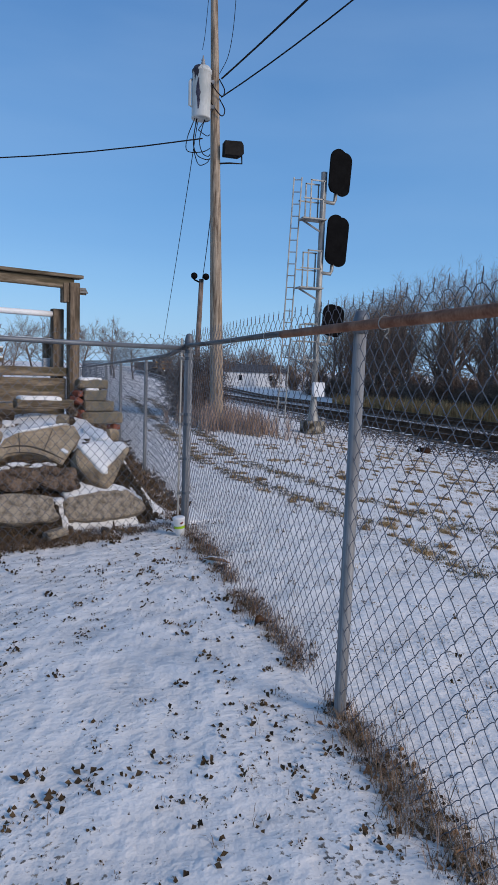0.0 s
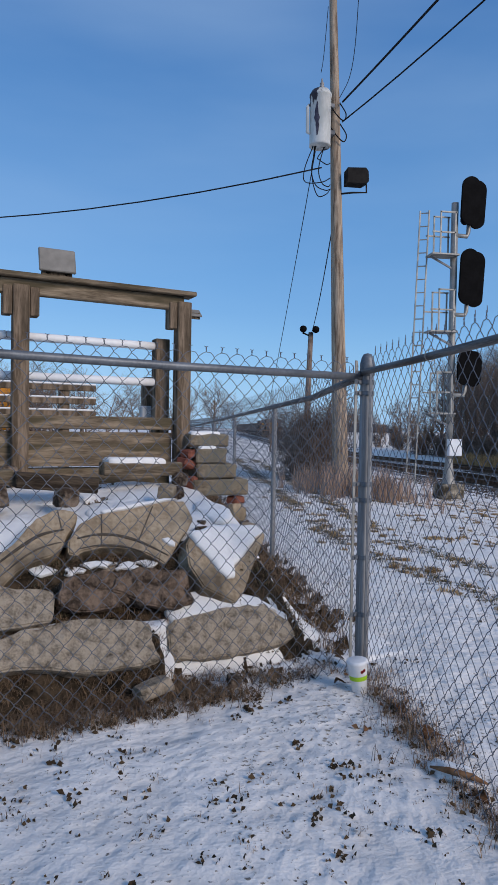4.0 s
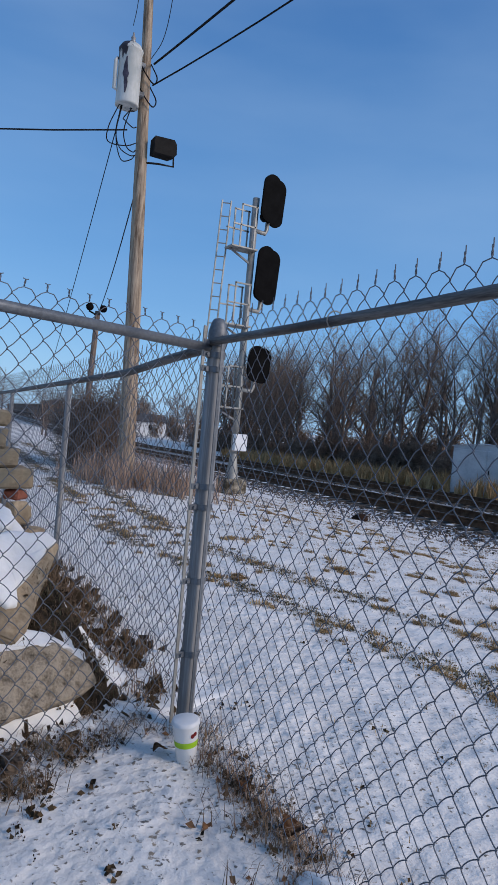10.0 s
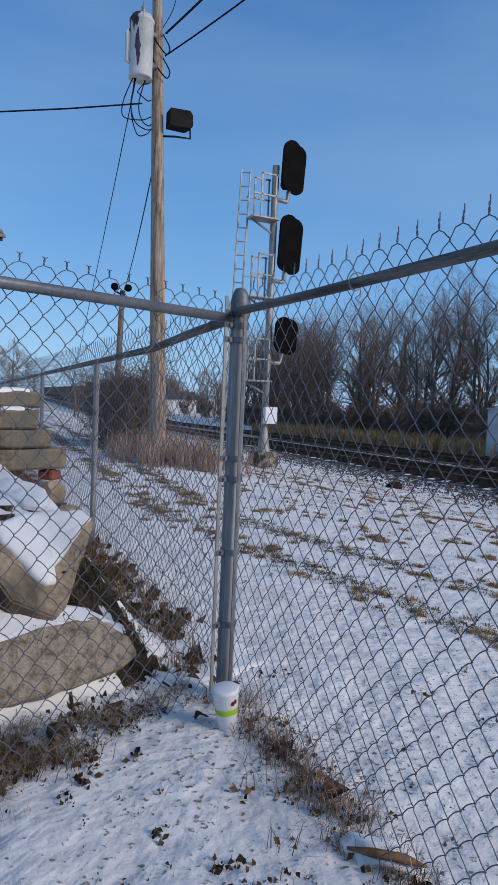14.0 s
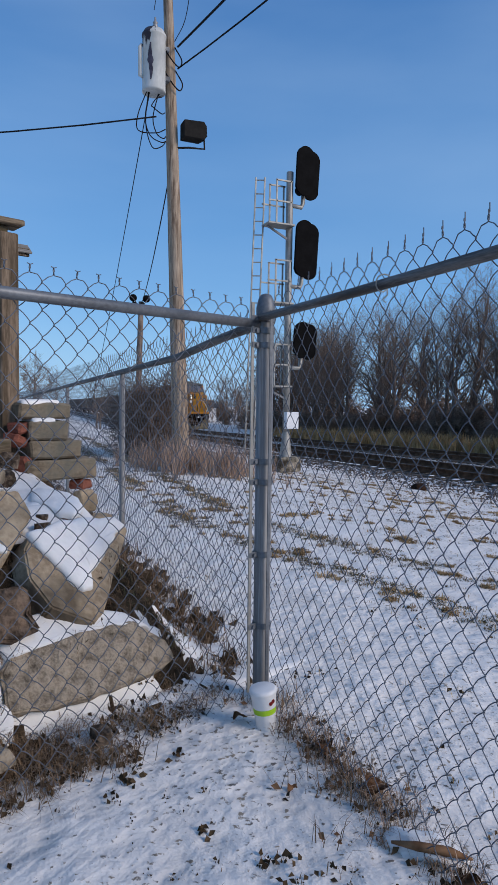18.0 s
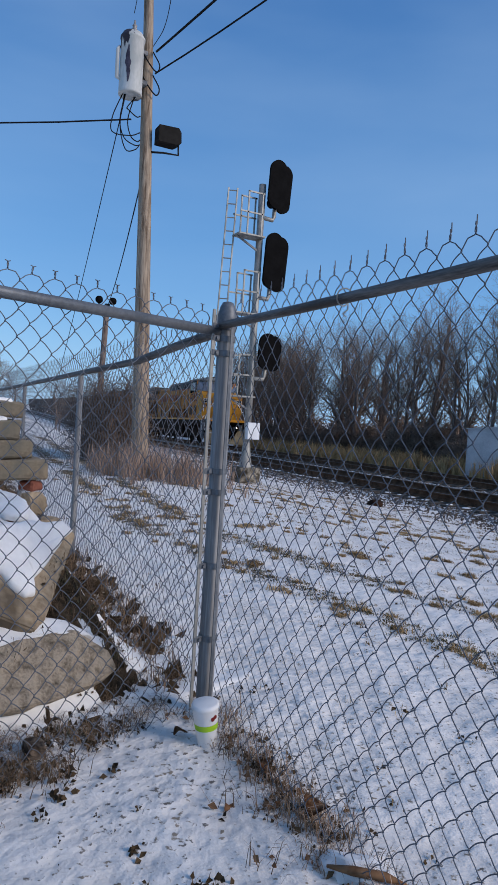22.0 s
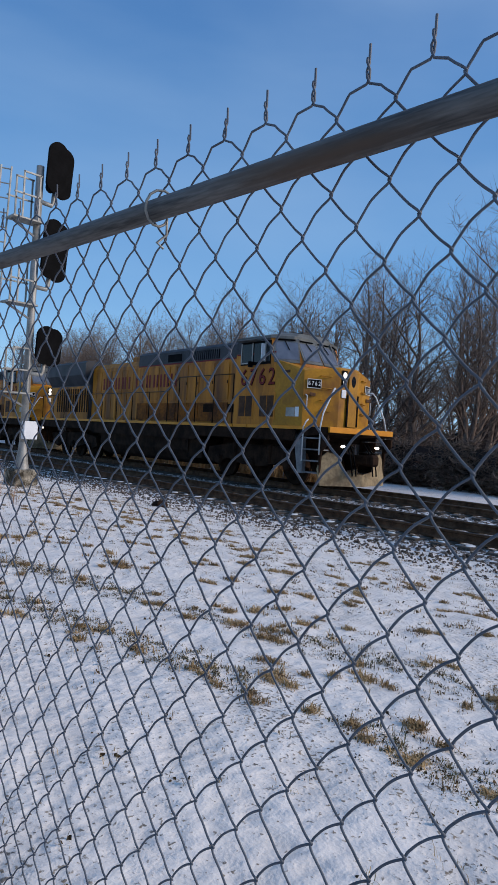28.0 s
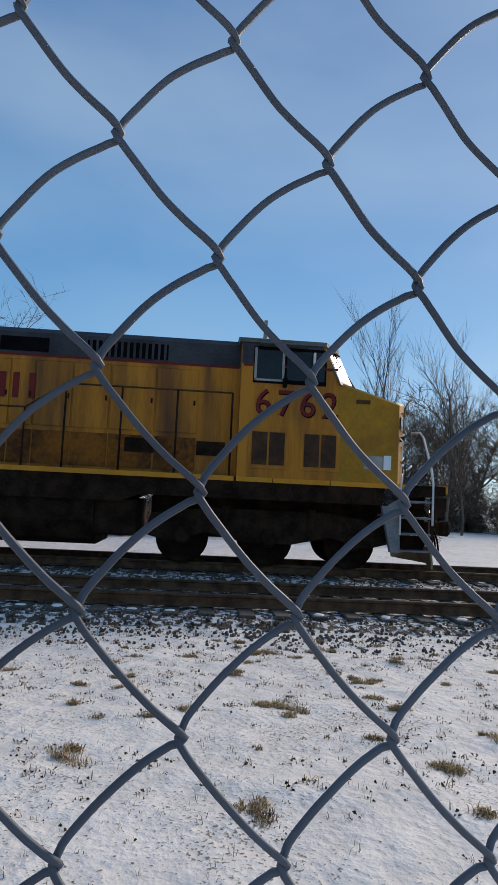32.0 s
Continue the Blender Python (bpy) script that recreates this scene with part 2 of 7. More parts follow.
SHEETMETAL = shade("cabinet_metal", (0.36, 0.38, 0.4), (0.48, 0.5, 0.51), 1.5, 0.5, 0.1, fine=20, bump=0.03, dist=0.002)
BARK = shade("bark", (0.1, 0.074, 0.06), (0.26, 0.198, 0.16), 5, 0.95, fine=30, bump=0.4, dist=0.02, stretch=(4, 4, 0.7), spec=0.05)
TWIG = shade("twigs", (0.08, 0.058, 0.045), (0.2, 0.146, 0.112), 2, 0.95, fine=10, bump=0.0, spec=0.05)
DRYGRASS = shade("dry_grass", (0.2, 0.13, 0.06), (0.42, 0.3, 0.15), 2, 0.9, fine=20, bump=0.0)
DEADLEAF = shade("dead_leaf", (0.03, 0.02, 0.012), (0.1, 0.065, 0.035), 7, 0.9, fine=30, bump=0.1, dist=0.003, spec=0.1)
MOSS = shade("green_weed", (0.045, 0.046, 0.022), (0.115, 0.112, 0.058), 7, 0.9, fine=30, bump=0.3, dist=0.01)
PAPER = shade("paper_cup", (0.74, 0.74, 0.73), (0.8, 0.8, 0.79), 8, 0.5, fine=30, bump=0.0)
LIME = shade("lime_band", (0.32, 0.55, 0.02), (0.38, 0.62, 0.04), 8, 0.5, fine=30, bump=0.0)
GLASS = shade("dark_glass", (0.006, 0.007, 0.008), (0.012, 0.013, 0.015), 4, 0.1, fine=20, bump=0.0, spec=0.3)
LAMP = glow("lit_lamp", (1.0, 0.93, 0.78), 6.0)
CABLE = shade("black_cable", (0.006, 0.006, 0.007), (0.014, 0.014, 0.015), 8, 0.7, fine=30, bump=0.0, spec=0.1)
BALLAST = shade("ballast_rock", (0.055, 0.041, 0.032), (0.17, 0.132, 0.104), 9, 0.95, fine=40, bump=0.8, dist=0.03)


# ---- geometry helpers ----
def mesh_of(bm, name, mats, smooth=False):
    me = bpy.data.meshes.new(name)
    bm.to_mesh(me)
    bm.free()
    for m in (mats if isinstance(mats, (list, tuple)) else [mats]):
        me.materials.append(m)
    if smooth:
        me.polygons.foreach_set("use_smooth", [True] * len(me.polygons))
    return me


def part(name, bm, material, parent=None, label="", smooth=False, m=None):
    ob = new(name, mesh_of(bm, name, material, smooth))
    if m is not None:
        ob.matrix_basis = m
    if parent is not None:
        ob.parent = parent
    if label:
        ob["label"] = label
    return ob


def share(name, me, parent, m):
    ob = new(name, me)
    ob.matrix_basis = m
    if parent is not None:
        ob.parent = parent
    return ob


def thing(name, label, category, m=None, group="", kind=""):
    ob = new(name)
    if m is not None:
        ob.matrix_basis = m
    return tagged(ob, label, category, group, kind)


def box(bm, x0, x1, y0, y1, z0, z1, bevel=0.0, m=None):
    r = bmesh.ops.create_cube(bm, size=1.0)
    vs = r["verts"]
    for v in vs:
        v.co = Vector((x0 + (v.co.x + 0.5) * (x1 - x0), y0 + (v.co.y + 0.5) * (y1 - y0), z0 + (v.co.z + 0.5) * (z1 - z0)))
    if bevel:
        es = list({e for v in vs for e in v.link_edges})
        g = bmesh.ops.bevel(bm, geom=es, offset=bevel, segments=1, affect="EDGES")
        vs = list({v for f in g["faces"] for v in f.verts} | {v for v in vs if v.is_valid})
    if m is not None:
        bmesh.ops.transform(bm, matrix=m, verts=vs)
    return vs


def bar(bm, a, b, w, h=None, bevel=0.0):
    """A square-section bar from a to b."""
    a, b = Vector(a), Vector(b)
    d = b - a
    q = d.to_track_quat("X", "Z").to_matrix().to_4x4()
    h = h or w
    return box(bm, 0, d.length, -w / 2, w / 2, -h / 2, h / 2, bevel, Matrix.Translation(a) @ q)


def tube(bm, pts, r, seg=8, caps=True):
    """A round tube along pts; r is a number or one radius a point."""
    pts = [Vector(p) for p in pts]
    rs = r if isinstance(r, (list, tuple)) else [r] * len(pts)
    ring0, up = None, None
    for i, p in enumerate(pts):
        d = (pts[min(i + 1, len(pts) - 1)] - pts[max(i - 1, 0)])
        d = d.normalized() if d.length > 1e-9 else Vector((0, 0, 1))
        if up is None:
            up = d.orthogonal().normalized()
        else:
            up = up - d * up.dot(d)
            up = up.normalized() if up.length > 1e-6 else d.orthogonal().normalized()
        side = d.cross(up)
        ring = [bm.verts.new(p + (up * math.cos(2 * math.pi * k / seg) + side * math.sin(2 * math.pi * k / seg)) * rs[i]) for k in range(seg)]
        if ring0:
            for k in range(seg):
                bm.faces.new((ring0[k], ring0[(k + 1) % seg], ring[(k + 1) % seg], ring[k]))
        elif caps:
            bm.faces.new(ring[::-1])
        ring0 = ring
    if caps:
        bm.faces.new(ring0)


def lathe(bm, profile, seg=16, m=None):
    """Turn (r, z) pairs round the z axis."""
    rings = []
    for r, z in profile:
        if r < 1e-5:
            rings.append([bm.verts.new((0, 0, z))])
        else:
            rings.append([bm.verts.new((r * math.cos(2 * math.pi * k / seg), r * math.sin(2 * math.pi * k / seg), z)) for k in range(seg)])
    for a, b in zip(rings, rings[1:]):
        for k in range(seg):
            q = [a[k % len(a)], a[(k + 1) % len(a)], b[(k + 1) % len(b)], b[k % len(b)]]
            q = [v for i, v in enumerate(q) if v not in q[:i]]
            if len(q) > 2:
                bm.faces.new(q)
    if m is not None:
        bmesh.ops.transform(bm, matrix=m, verts=[v for r in rings for v in r])


def prism(bm, outline, y0, y1, m=None):
    """An outline of (x, z) pairs, carried from y0 to y1."""
    a = [bm.verts.new((x, y0, z)) for x, z in outline]
    b = [bm.verts.new((x, y1, z)) for x, z in outline]
    n = len(outline)
    bm.faces.new(a)
    bm.faces.new(b[::-1])
    for i in range(n):
        bm.faces.new((a[i], b[i], b[(i + 1) % n], a[(i + 1) % n]))
    if m is not None:
        bmesh.ops.transform(bm, matrix=m, verts=a + b)
    bmesh.ops.recalc_face_normals(bm, faces=bm.faces)


def boulder(rng, sx, sy, sz, rough=0.25, sub=2, flat=0.0):
    bm = bmesh.new()
    bmesh.ops.create_icosphere(bm, subdivisions=sub, radius=1.0)
    o = Vector((rng.random() * 50, rng.random() * 50, rng.random() * 50))
    for v in bm.verts:
        k = 1 + rough * (noise.noise(v.co * 1.3 + o) + 0.5 * noise.noise(v.co * 3.1 + o))
        c = v.co * k
        if flat:
            c = Vector([math.copysign(min(abs(q), 1 - flat), q) for q in c])
        v.co = Vector((c.x * sx, c.y * sy, c.z * sz))
    return bm


# ---- the lie of the land ----
def smooth(a, b, x):
    t = min(1.0, max(0.0, (x - a) / (b - a)))
    return t * t * (3 - 2 * t)


K = 0.087                                   # the tracks drift from the fence line


def rail_z(y):
    return -0.2 - 0.02 * (y + 2) if y < 60 else -1.44


def ground_z(x, y):
    base = (rail_z(y) - 0.30) * smooth(0.5, 9.0, x - K * y * 0.8)
    mound = (0.02 * noise.noise((x * 2.2, y * 2.2, 4)) + 0.012 * noise.noise((x * 5.0, y * 5.0, 6))) * smooth(0.3, 3.5, x) if x < 12 and -14 < y < 20 else 0.0
    return base + mound + 0.015 * noise.noise((x * 0.7, y * 0.7, 0)) + 0.012 * noise.noise((x * 3.5, y * 3.5, 5)) + (0.009 * noise.noise((x * 5.5, y * 5.5, 8)) if -5 < x < 12 and -8 < y < 15 else 0.0)


def track_x(y, x0):
    return x0 + K * y


def grid_axis(lo, hi, near, step, far):
    """Fine steps inside near, growing steps outside."""
    out = [near[0] + i * step for i in range(int((near[1] - near[0]) / step) + 1)]
    s, p = step, out[-1]
    while p < hi:
        s = min(s * 1.35, far)
        p += s
        out.append(p)
    s, p = step, out[0]
    while p > lo:
        s = min(s * 1.35, far)
        p -= s
        out.insert(0, p)
    return out


def build_ground():
    xs = grid_axis(-900, 900, (-4, 12), 0.09, 120)
    ys = grid_axis(-900, 900, (-7, 14), 0.09, 120)
    verts = [(x, y, ground_z(x, y)) for y in ys for x in xs]
    w = len(xs)
    faces = [(j * w + i, j * w + i + 1, (j + 1) * w + i + 1, (j + 1) * w + i) for j in range(len(ys) - 1) for i in range(w - 1)]
    me = bpy.data.meshes.new("ground")
    me.from_pydata(verts, [], faces)
    me.materials.append(THINSNOW)
    me.polygons.foreach_set("use_smooth", [True] * len(me.polygons))
    return tagged(new("ground", me), "thin snow cover over short winter grass", "ground", kind="structure")


build_ground()


# ---- chain-link fence ----
PITCH, RISE = 0.07555, 0.08283
NODE_Y, NODE_Z = -1.9637, 1.4739


HOOK_Z = (0.0195, 0.017, 0.014, 0.0118, 0.0095, 0.007, 0.0045, 0.0022)
HOOK_Y = (-0.0177, -0.0152, -0.0122, -0.01, -0.0076, -0.0049, -0.0024, -0.0002)
HOOK_X = (0.35, 0.48, 0.66, 0.78, 0.9, 0.98, 0.95, 0.6)
HOOK_FULL = [(z, y, x) for z, y, x in zip(HOOK_Z, HOOK_Y, HOOK_X)] + [(0.0, 0.0012, 0.0)] + [(-z, y, -x) for z, y, x in list(zip(HOOK_Z, HOOK_Y, HOOK_X))[::-1]]
HOOK_PLAIN = HOOK_FULL[::2]


def link_mesh(name, origin, direction, u0, u1, bottom, fine, radius, parent, label="", fork=False):
    """Woven wire: zigzag strands that hook into each other, with twisted ends on top. u counts half diamonds from origin along direction."""
    d = Vector((direction[0], direction[1], 0)).normalized()
    out = Vector((d.y, -d.x, 0))
    verts, faces = [], []
    seg = 6 if fine else 3

    def sweep(pts):
        base = len(verts)
        up = None
        for i, p in enumerate(pts):
            t = (pts[min(i + 1, len(pts) - 1)] - pts[max(i - 1, 0)]).normalized()
            up = (out if up is None else up)
            up = (up - t * up.dot(t)).normalized()
            side = t.cross(up)
            for k in range(seg):
                a = 2 * math.pi * k / seg
                verts.append(tuple(p + (up * math.cos(a) + side * math.sin(a)) * radius))
        for i in range(len(pts) - 1):
            for k in range(seg):
                a, b = base + i * seg + k, base + i * seg + (k + 1) % seg
                faces.append((a, b, b + seg, a + seg))

    def shift(i, k):
        """Small unevenness of one joint of the mesh."""
        return d * (0.0022 * noise.noise((i * 0.37, k * 0.41, 3))) + Vector((0, 0, 0.0022 * noise.noise((i * 0.31, k * 0.29, 9)))) + out * (0.004 * noise.noise((i * 0.09, k * 0.07, 1)))

    nrows = int((NODE_Z - bottom) / (RISE / 2))
    for u in range(u0, u1):
        pts = []
        for v in range(-2, nrows + 1):
            hook = 1 if (u + v) % 2 else -1            # which side this turn hangs on
            uu = u + (1 if hook > 0 else 0)
            off = shift(uu, v)
            p = Vector(origin) + d * (uu * PITCH / 2) + Vector((0, 0, NODE_Z - v * RISE / 2)) + (Vector() if fine else off)
            if fine:
                w = 0.0022
                for dz, dy, dx in HOOK_FULL if -34 < u < 32 else HOOK_PLAIN:
                    bow = 0.0042 * math.sin(math.pi * abs(dz) / 0.0414) if (dz < -0.004 and hook > 0) or (dz > 0.004 and hook < 0) else 0.0
                    low = -0.0016 * math.sin(math.pi * abs(dz) / 0.0414) if bow == 0.0 else 0.0
                    f = abs(dz) / 0.0414
                    away = u + (0 if hook > 0 else 1), v + (1 if dz < 0 else -1)
                    soft = off * (1 - f) + shift(*away) * f
                    pts.append(p + soft + Vector((0, 0, dz + 0.7 * bow + low)) + d * (dy * hook - 0.7 * bow + low) + out * (dx * w * hook))
            else:
                pts.append(p)
        # twisted end above the last turn
        hook = 1 if (u - 2) % 2 else -1
        uu = u + (0 if hook > 0 else 1)
        top = Vector(origin) + d * (uu * PITCH / 2) + Vector((0, 0, NODE_Z + 2.75 * RISE / 2))
        s = 1 if uu == u else -1
        lean = 0.006 * noise.noise((uu * 1.7, 2, 4))
        tail = [top + d * (s * 0.002) + Vector((0, 0, -0.006)), top + out * (0.002 * s), top + d * (-0.002 * s + lean * 0.4) + Vector((0, 0, 0.008)),
                top - out * (0.002 * s) + d * lean + Vector((0, 0, 0.017)), top + d * (lean + (0.009 if fork else 0.0012) * s) + Vector((0, 0, (0.02 if fork else 0.036 if s > 0 else 0.022) + 0.008 * noise.noise((uu, 7, 7))))]
        sweep(tail[::-1] + pts)
    me = bpy.data.meshes.new(name)
    me.from_pydata(verts, [], faces)
    me.materials.append(WIRE)
    me.polygons.foreach_set("use_smooth", [True] * len(me.polygons))
    ob = new(name, me)
    if parent is not None:
        ob.parent = parent
    if label:
        ob["label"] = label
    return ob


def fence_post(name, x, y, r, height, parent, label="", mat=None):
    bm = bmesh.new()
    z0 = ground_z(x, y) - 0.15
    lathe(bm, [(r, z0), (r, height), (0, height)], 20)
    p = part(name, bm, mat or POSTSTEEL, parent, label, True, Matrix.Translation((x, y, 0)))
    return p


def post_cap(p, r, z, name="cap"):
    bm = bmesh.new()
    lathe(bm, [(r * 1.12, z - 0.05), (r * 1.14, z - 0.012), (r * 1.1, z - 0.005), (r * 0.98, z + 0.008), (r * 0.9, z + 0.022), (r * 0.6, z + 0.04), (0, z + 0.046)], 20)
    return part(name, bm, GALV, p, "domed cast cap", True)


def band(p, r, z, h=0.022):
    bm = bmesh.new()
    lathe(bm, [(r * 1.0, z - h / 2), (r * 1.13, z - h / 2), (r * 1.13, z + h / 2), (r * 1.0, z + h / 2)], 20)
    turn = pose(0, 0, 0, 0, 0, 18.8)                    # the lug points along the cross fence
    box(bm, -r * 2.2, -r * 0.9, -0.006, 0.006, z - h / 2, z + h / 2, 0.002, turn)
    lathe(bm, [(0, -0.014), (0.007, -0.014), (0.007, 0.014), (0, 0.014)], 8, turn @ Matrix.Translation((-r * 1.6, 0, z)) @ pose(0, 0, 0, 90))
    return part("tension_band", bm, GALV, p, "", False)


def build_fence():
    fence = thing("chain_link_fence", "galvanised chain-link fence with twisted wire tops along the yard", "fence")
    corner = fence_post("corner_post", 0, 0, 0.033, 1.555, fence, "thick galvanised corner post")
    post_cap(corner, 0.033, 1.555)
    for z in (1.5, 1.455, 1.4, 0.95, 0.87, 0.585, 0.3):
        band(corner, 0.033, z)
    for y in (-3.03, -6.15):
        p = fence_post("line_post", 0.012, y, 0.024, 1.53, fence)
        bm = bmesh.new()
        lathe(bm, [(0.024, 1.48), (0.028, 1.48), (0.029, 1.53), (0.02, 1.56), (0, 1.565)], 16)
        part("loop_cap", bm, GALV, p, "", True)
    for y in (2.66, 5.6, 8.6, 11.6, 14.6, 17.6, 20.6, 23.6, 26.6):
        fence_post("line_post", 0.03 - 0.0 * y, y, 0.022, 1.45 - 0.015 * y, fence)
    rail = [(-0.03, y, 1.503 + 0.004 * math.sin(y * 2)) for y in (0.0, -0.6, -1.2, -1.8, -2.35)]
    bm = bmesh.new()
    tube(bm, rail, 0.0148, 14)
    part("top_rail", bm, RAILPIPE, fence, "", True)
    bm = bmesh.new()
    tube(bm, [(-0.03, y, 1.503) for y in (-2.3, -3.0, -4.5, -6.2)], 0.0175, 14)
    part("top_rail", bm, RUSTPIPE, fence, "rusty brown top rail", True)
    bm = bmesh.new()
    tube(bm, [(0.02, y, 1.5 - 0.0155 * y - 0.05 * smooth(0.1, 1.2, y)) for y in (0.0, 0.5, 1.2, 2.6, 5.6, 11.6, 20.6, 26.6)], 0.02, 10)
    part("top_rail", bm, RAILPIPE, fence, "", True)
    for y, in ((-0.83,), (-1.47,), (-2.1,), (-3.3,), (-4.2,)):
        bm = bmesh.new()
        c = Vector((-0.03, y, 1.503))
        tube(bm, [c + Vector((math.cos(a) * 0.023, 0.004 * a, math.sin(a) * 0.023)) for a in [i * 0.5 for i in range(13)]]
             + [c + Vector((0.02, 0.02, -0.03)), c + Vector((0.01, 0.028, -0.042)), c + Vector((0.016, 0.02, -0.05))], 0.0019, 6)
        part("tie_wire", bm, SILVER, fence, "", True)
    link_mesh("wire_mesh", (0, NODE_Y, 0), (0, -1), -50, 70, 0.0, True, 0.00145, fence, "woven diamond wire mesh")
    link_mesh("wire_mesh", (0, NODE_Y, 0), (0, -1), 70, 113, 0.0, False, 0.0016, fence)
    link_mesh("wire_mesh", (0.035, NODE_Y, -0.05), (0, -1), -250, -53, -0.1, False, 0.0016, fence)
    link_mesh("wire_mesh", (0.035, NODE_Y, -0.22), (0, -1), -560, -250, -0.2, False, 0.0017, fence)
    bm = bmesh.new()
    box(bm, -0.006, 0.006, -0.055, -0.05, 0.05, 1.53, 0.001)
    part("tension_bar", bm, GALV, fence)
    return fence


L2_DIR = Vector((-1.85, -0.63, 0)).normalized()


def build_cross_fence():
    fence = thing("chain_link_fence", "galvanised chain-link fence crossing in front of the rubble bank", "fence")
    a = Vector((-0.03, 0.0, 1.481))
    bm = bmesh.new()
    tube(bm, [a, a + L2_DIR * 1.0 + Vector((0, 0, -0.002)), a + L2_DIR * 2.2 + Vector((0, 0, 0.008)), a + L2_DIR * 6], 0.018, 14)
    part("top_rail", bm, GALV, fence, "", True)
    p = a + L2_DIR * 3.05
    fence_post("line_post", p.x, p.y + 0.02, 0.024, 1.52, fence)
    bm = bmesh.new()
    box(bm, -0.075, -0.06, -0.003, 0.003, 0.04, 1.56, 0.001, pose(0, 0, 0, 0, 0, 18.8))
    part("tension_bar", bm, SILVER, fence, "flat steel tension bar")
    org = Vector((0.0, 0.03, -0.031))
    link_mesh("wire_mesh", org, L2_DIR, 2, 56, 0.02, True, 0.0016, fence, "woven diamond wire mesh", True)
    link_mesh("wire_mesh", org, L2_DIR, 56, 150, 0.02, False, 0.0016, fence)
    return fence


build_fence()
build_cross_fence()


# ---- railway ----
TRACKS = (10.45, 14.9)


def track_pose(y):
    return Matrix.Translation((TRACKS[1] + K * y, y, rail_z(y))) @ pose(0, 0, 0, 0, 0, math.degrees(math.atan2(-1, -K))) @ pose(0, 0, 0, 0, -1.15 if y < 58 else 0, 0)


RAIL_PROFILE = [(-0.068, 0), (0.068, 0), (0.068, 0.012), (0.014, 0.035), (0.009, 0.05), (0.009, 0.125), (0.036, 0.14), (0.037, 0.168), (0.028, 0.178), (-0.028, 0.178), (-0.037, 0.168), (-0.036, 0.14), (-0.009, 0.125), (-0.009, 0.05), (-0.014, 0.035), (-0.068, 0.012)]


def build_track(x0):
    track = thing("railway_track", "railway track with rusty rails on snowy ballast and wooden ties", "railway track", kind="structure")
    ys = [-120, -60, -30, -12, 0, 12, 30, 59.9, 120, 260]
    for side in (-0.7525, 0.7525):
        bm = bmesh.new()
        prev = None
        for y in ys:
            ring = [bm.verts.new((track_x(y, x0) + side + px, y, rail_z(y) - 0.178 + pz)) for px, pz in RAIL_PROFILE]
            if prev:
                for i in range(len(ring)):
                    f = bm.faces.new((prev[i], ring[i], ring[(i + 1) % len(ring)], prev[(i + 1) % len(ring)]))
                    f.material_index = 1 if i == 8 else 0
            prev = ring
        bmesh.ops.recalc_face_normals(bm, faces=bm.faces)
        part("rail", bm, [RAILSTEEL, RAILTOP], track)
    # ballast bed
    bm = bmesh.new()
    prev = None
    for y in [-120 + 2.5 * i for i in range(153)]:
        z = rail_z(y) - 0.235
        c = track_x(y, x0)
        ring = [bm.verts.new((c + dx + 0.08 * noise.noise((y * 0.6, dx, 1)), y, z + dz)) for dx, dz in ((-2.3, -0.22), (-1.55, 0.0), (-0.75, 0.02), (0.75, 0.02), (1.55, 0.0), (2.3, -0.22))]
        if prev:
            for i in range(5):
                bm.faces.new((prev[i], prev[i + 1], ring[i + 1], ring[i]))
        prev = ring
    part("ballast_bed", bm, BALLASTSNOW, track, "crushed stone with snow between the stones", True)
    return track


def tie_mesh():
    bm = bmesh.new()
    box(bm, -1.3, 1.3, -0.115, 0.115, -0.17, 0, 0.012)
    return mesh_of(bm, "tie", TIE)


def tie_cap(rng):
    bm = bmesh.new()
    a, b = rng.uniform(-1.3, -1.15), rng.uniform(-1.08, -0.86)
    n = 11
    rim = [((a + b) / 2 + (b - a) / 2 * rng.uniform(0.6, 1.05) * math.cos(6.283 * k / n), 0.1 * rng.uniform(0.5, 1.0) * math.sin(6.283 * k / n)) for k in range(n)]
    low, top = [bm.verts.new((x, y, -0.003)) for x, y in rim], [bm.verts.new(((a + b) / 2 + (x - (a + b) / 2) * 0.8, y * 0.75, 0.014)) for x, y in rim]
    for k in range(n):
        bm.faces.new((low[k], low[(k + 1) % n], top[(k + 1) % n], top[k]))
    bm.faces.new(top)
    return mesh_of(bm, "snow_on_tie", SNOW, True)


def loco_box(name, x0, x1, y0, y1, z0, z1, mat, parent, bevel=0.02, label=""):
    bm = bmesh.new()
    box(bm, x0, x1, y0, y1, z0, z1, bevel)
    return part(name, bm, mat, parent, label)
BALLASTSNOW = shade("ballast_snow", (0.085, 0.062, 0.045), (0.72, 0.71, 0.69), 9, 0.95, fine=42, bump=0.9, dist=0.03, low=0.49, high=0.57)
TAN = shade("dusty_plow", (0.16, 0.115, 0.065), (0.34, 0.26, 0.15), 2, 0.7, fine=12, bump=0.1, dist=0.004)
HOPPER = shade("hopper_brown", (0.1, 0.075, 0.06), (0.18, 0.14, 0.115), 1.2, 0.7, fine=14, bump=0.1, dist=0.01, c3=(0.12, 0.08, 0.055), vary=0.15)


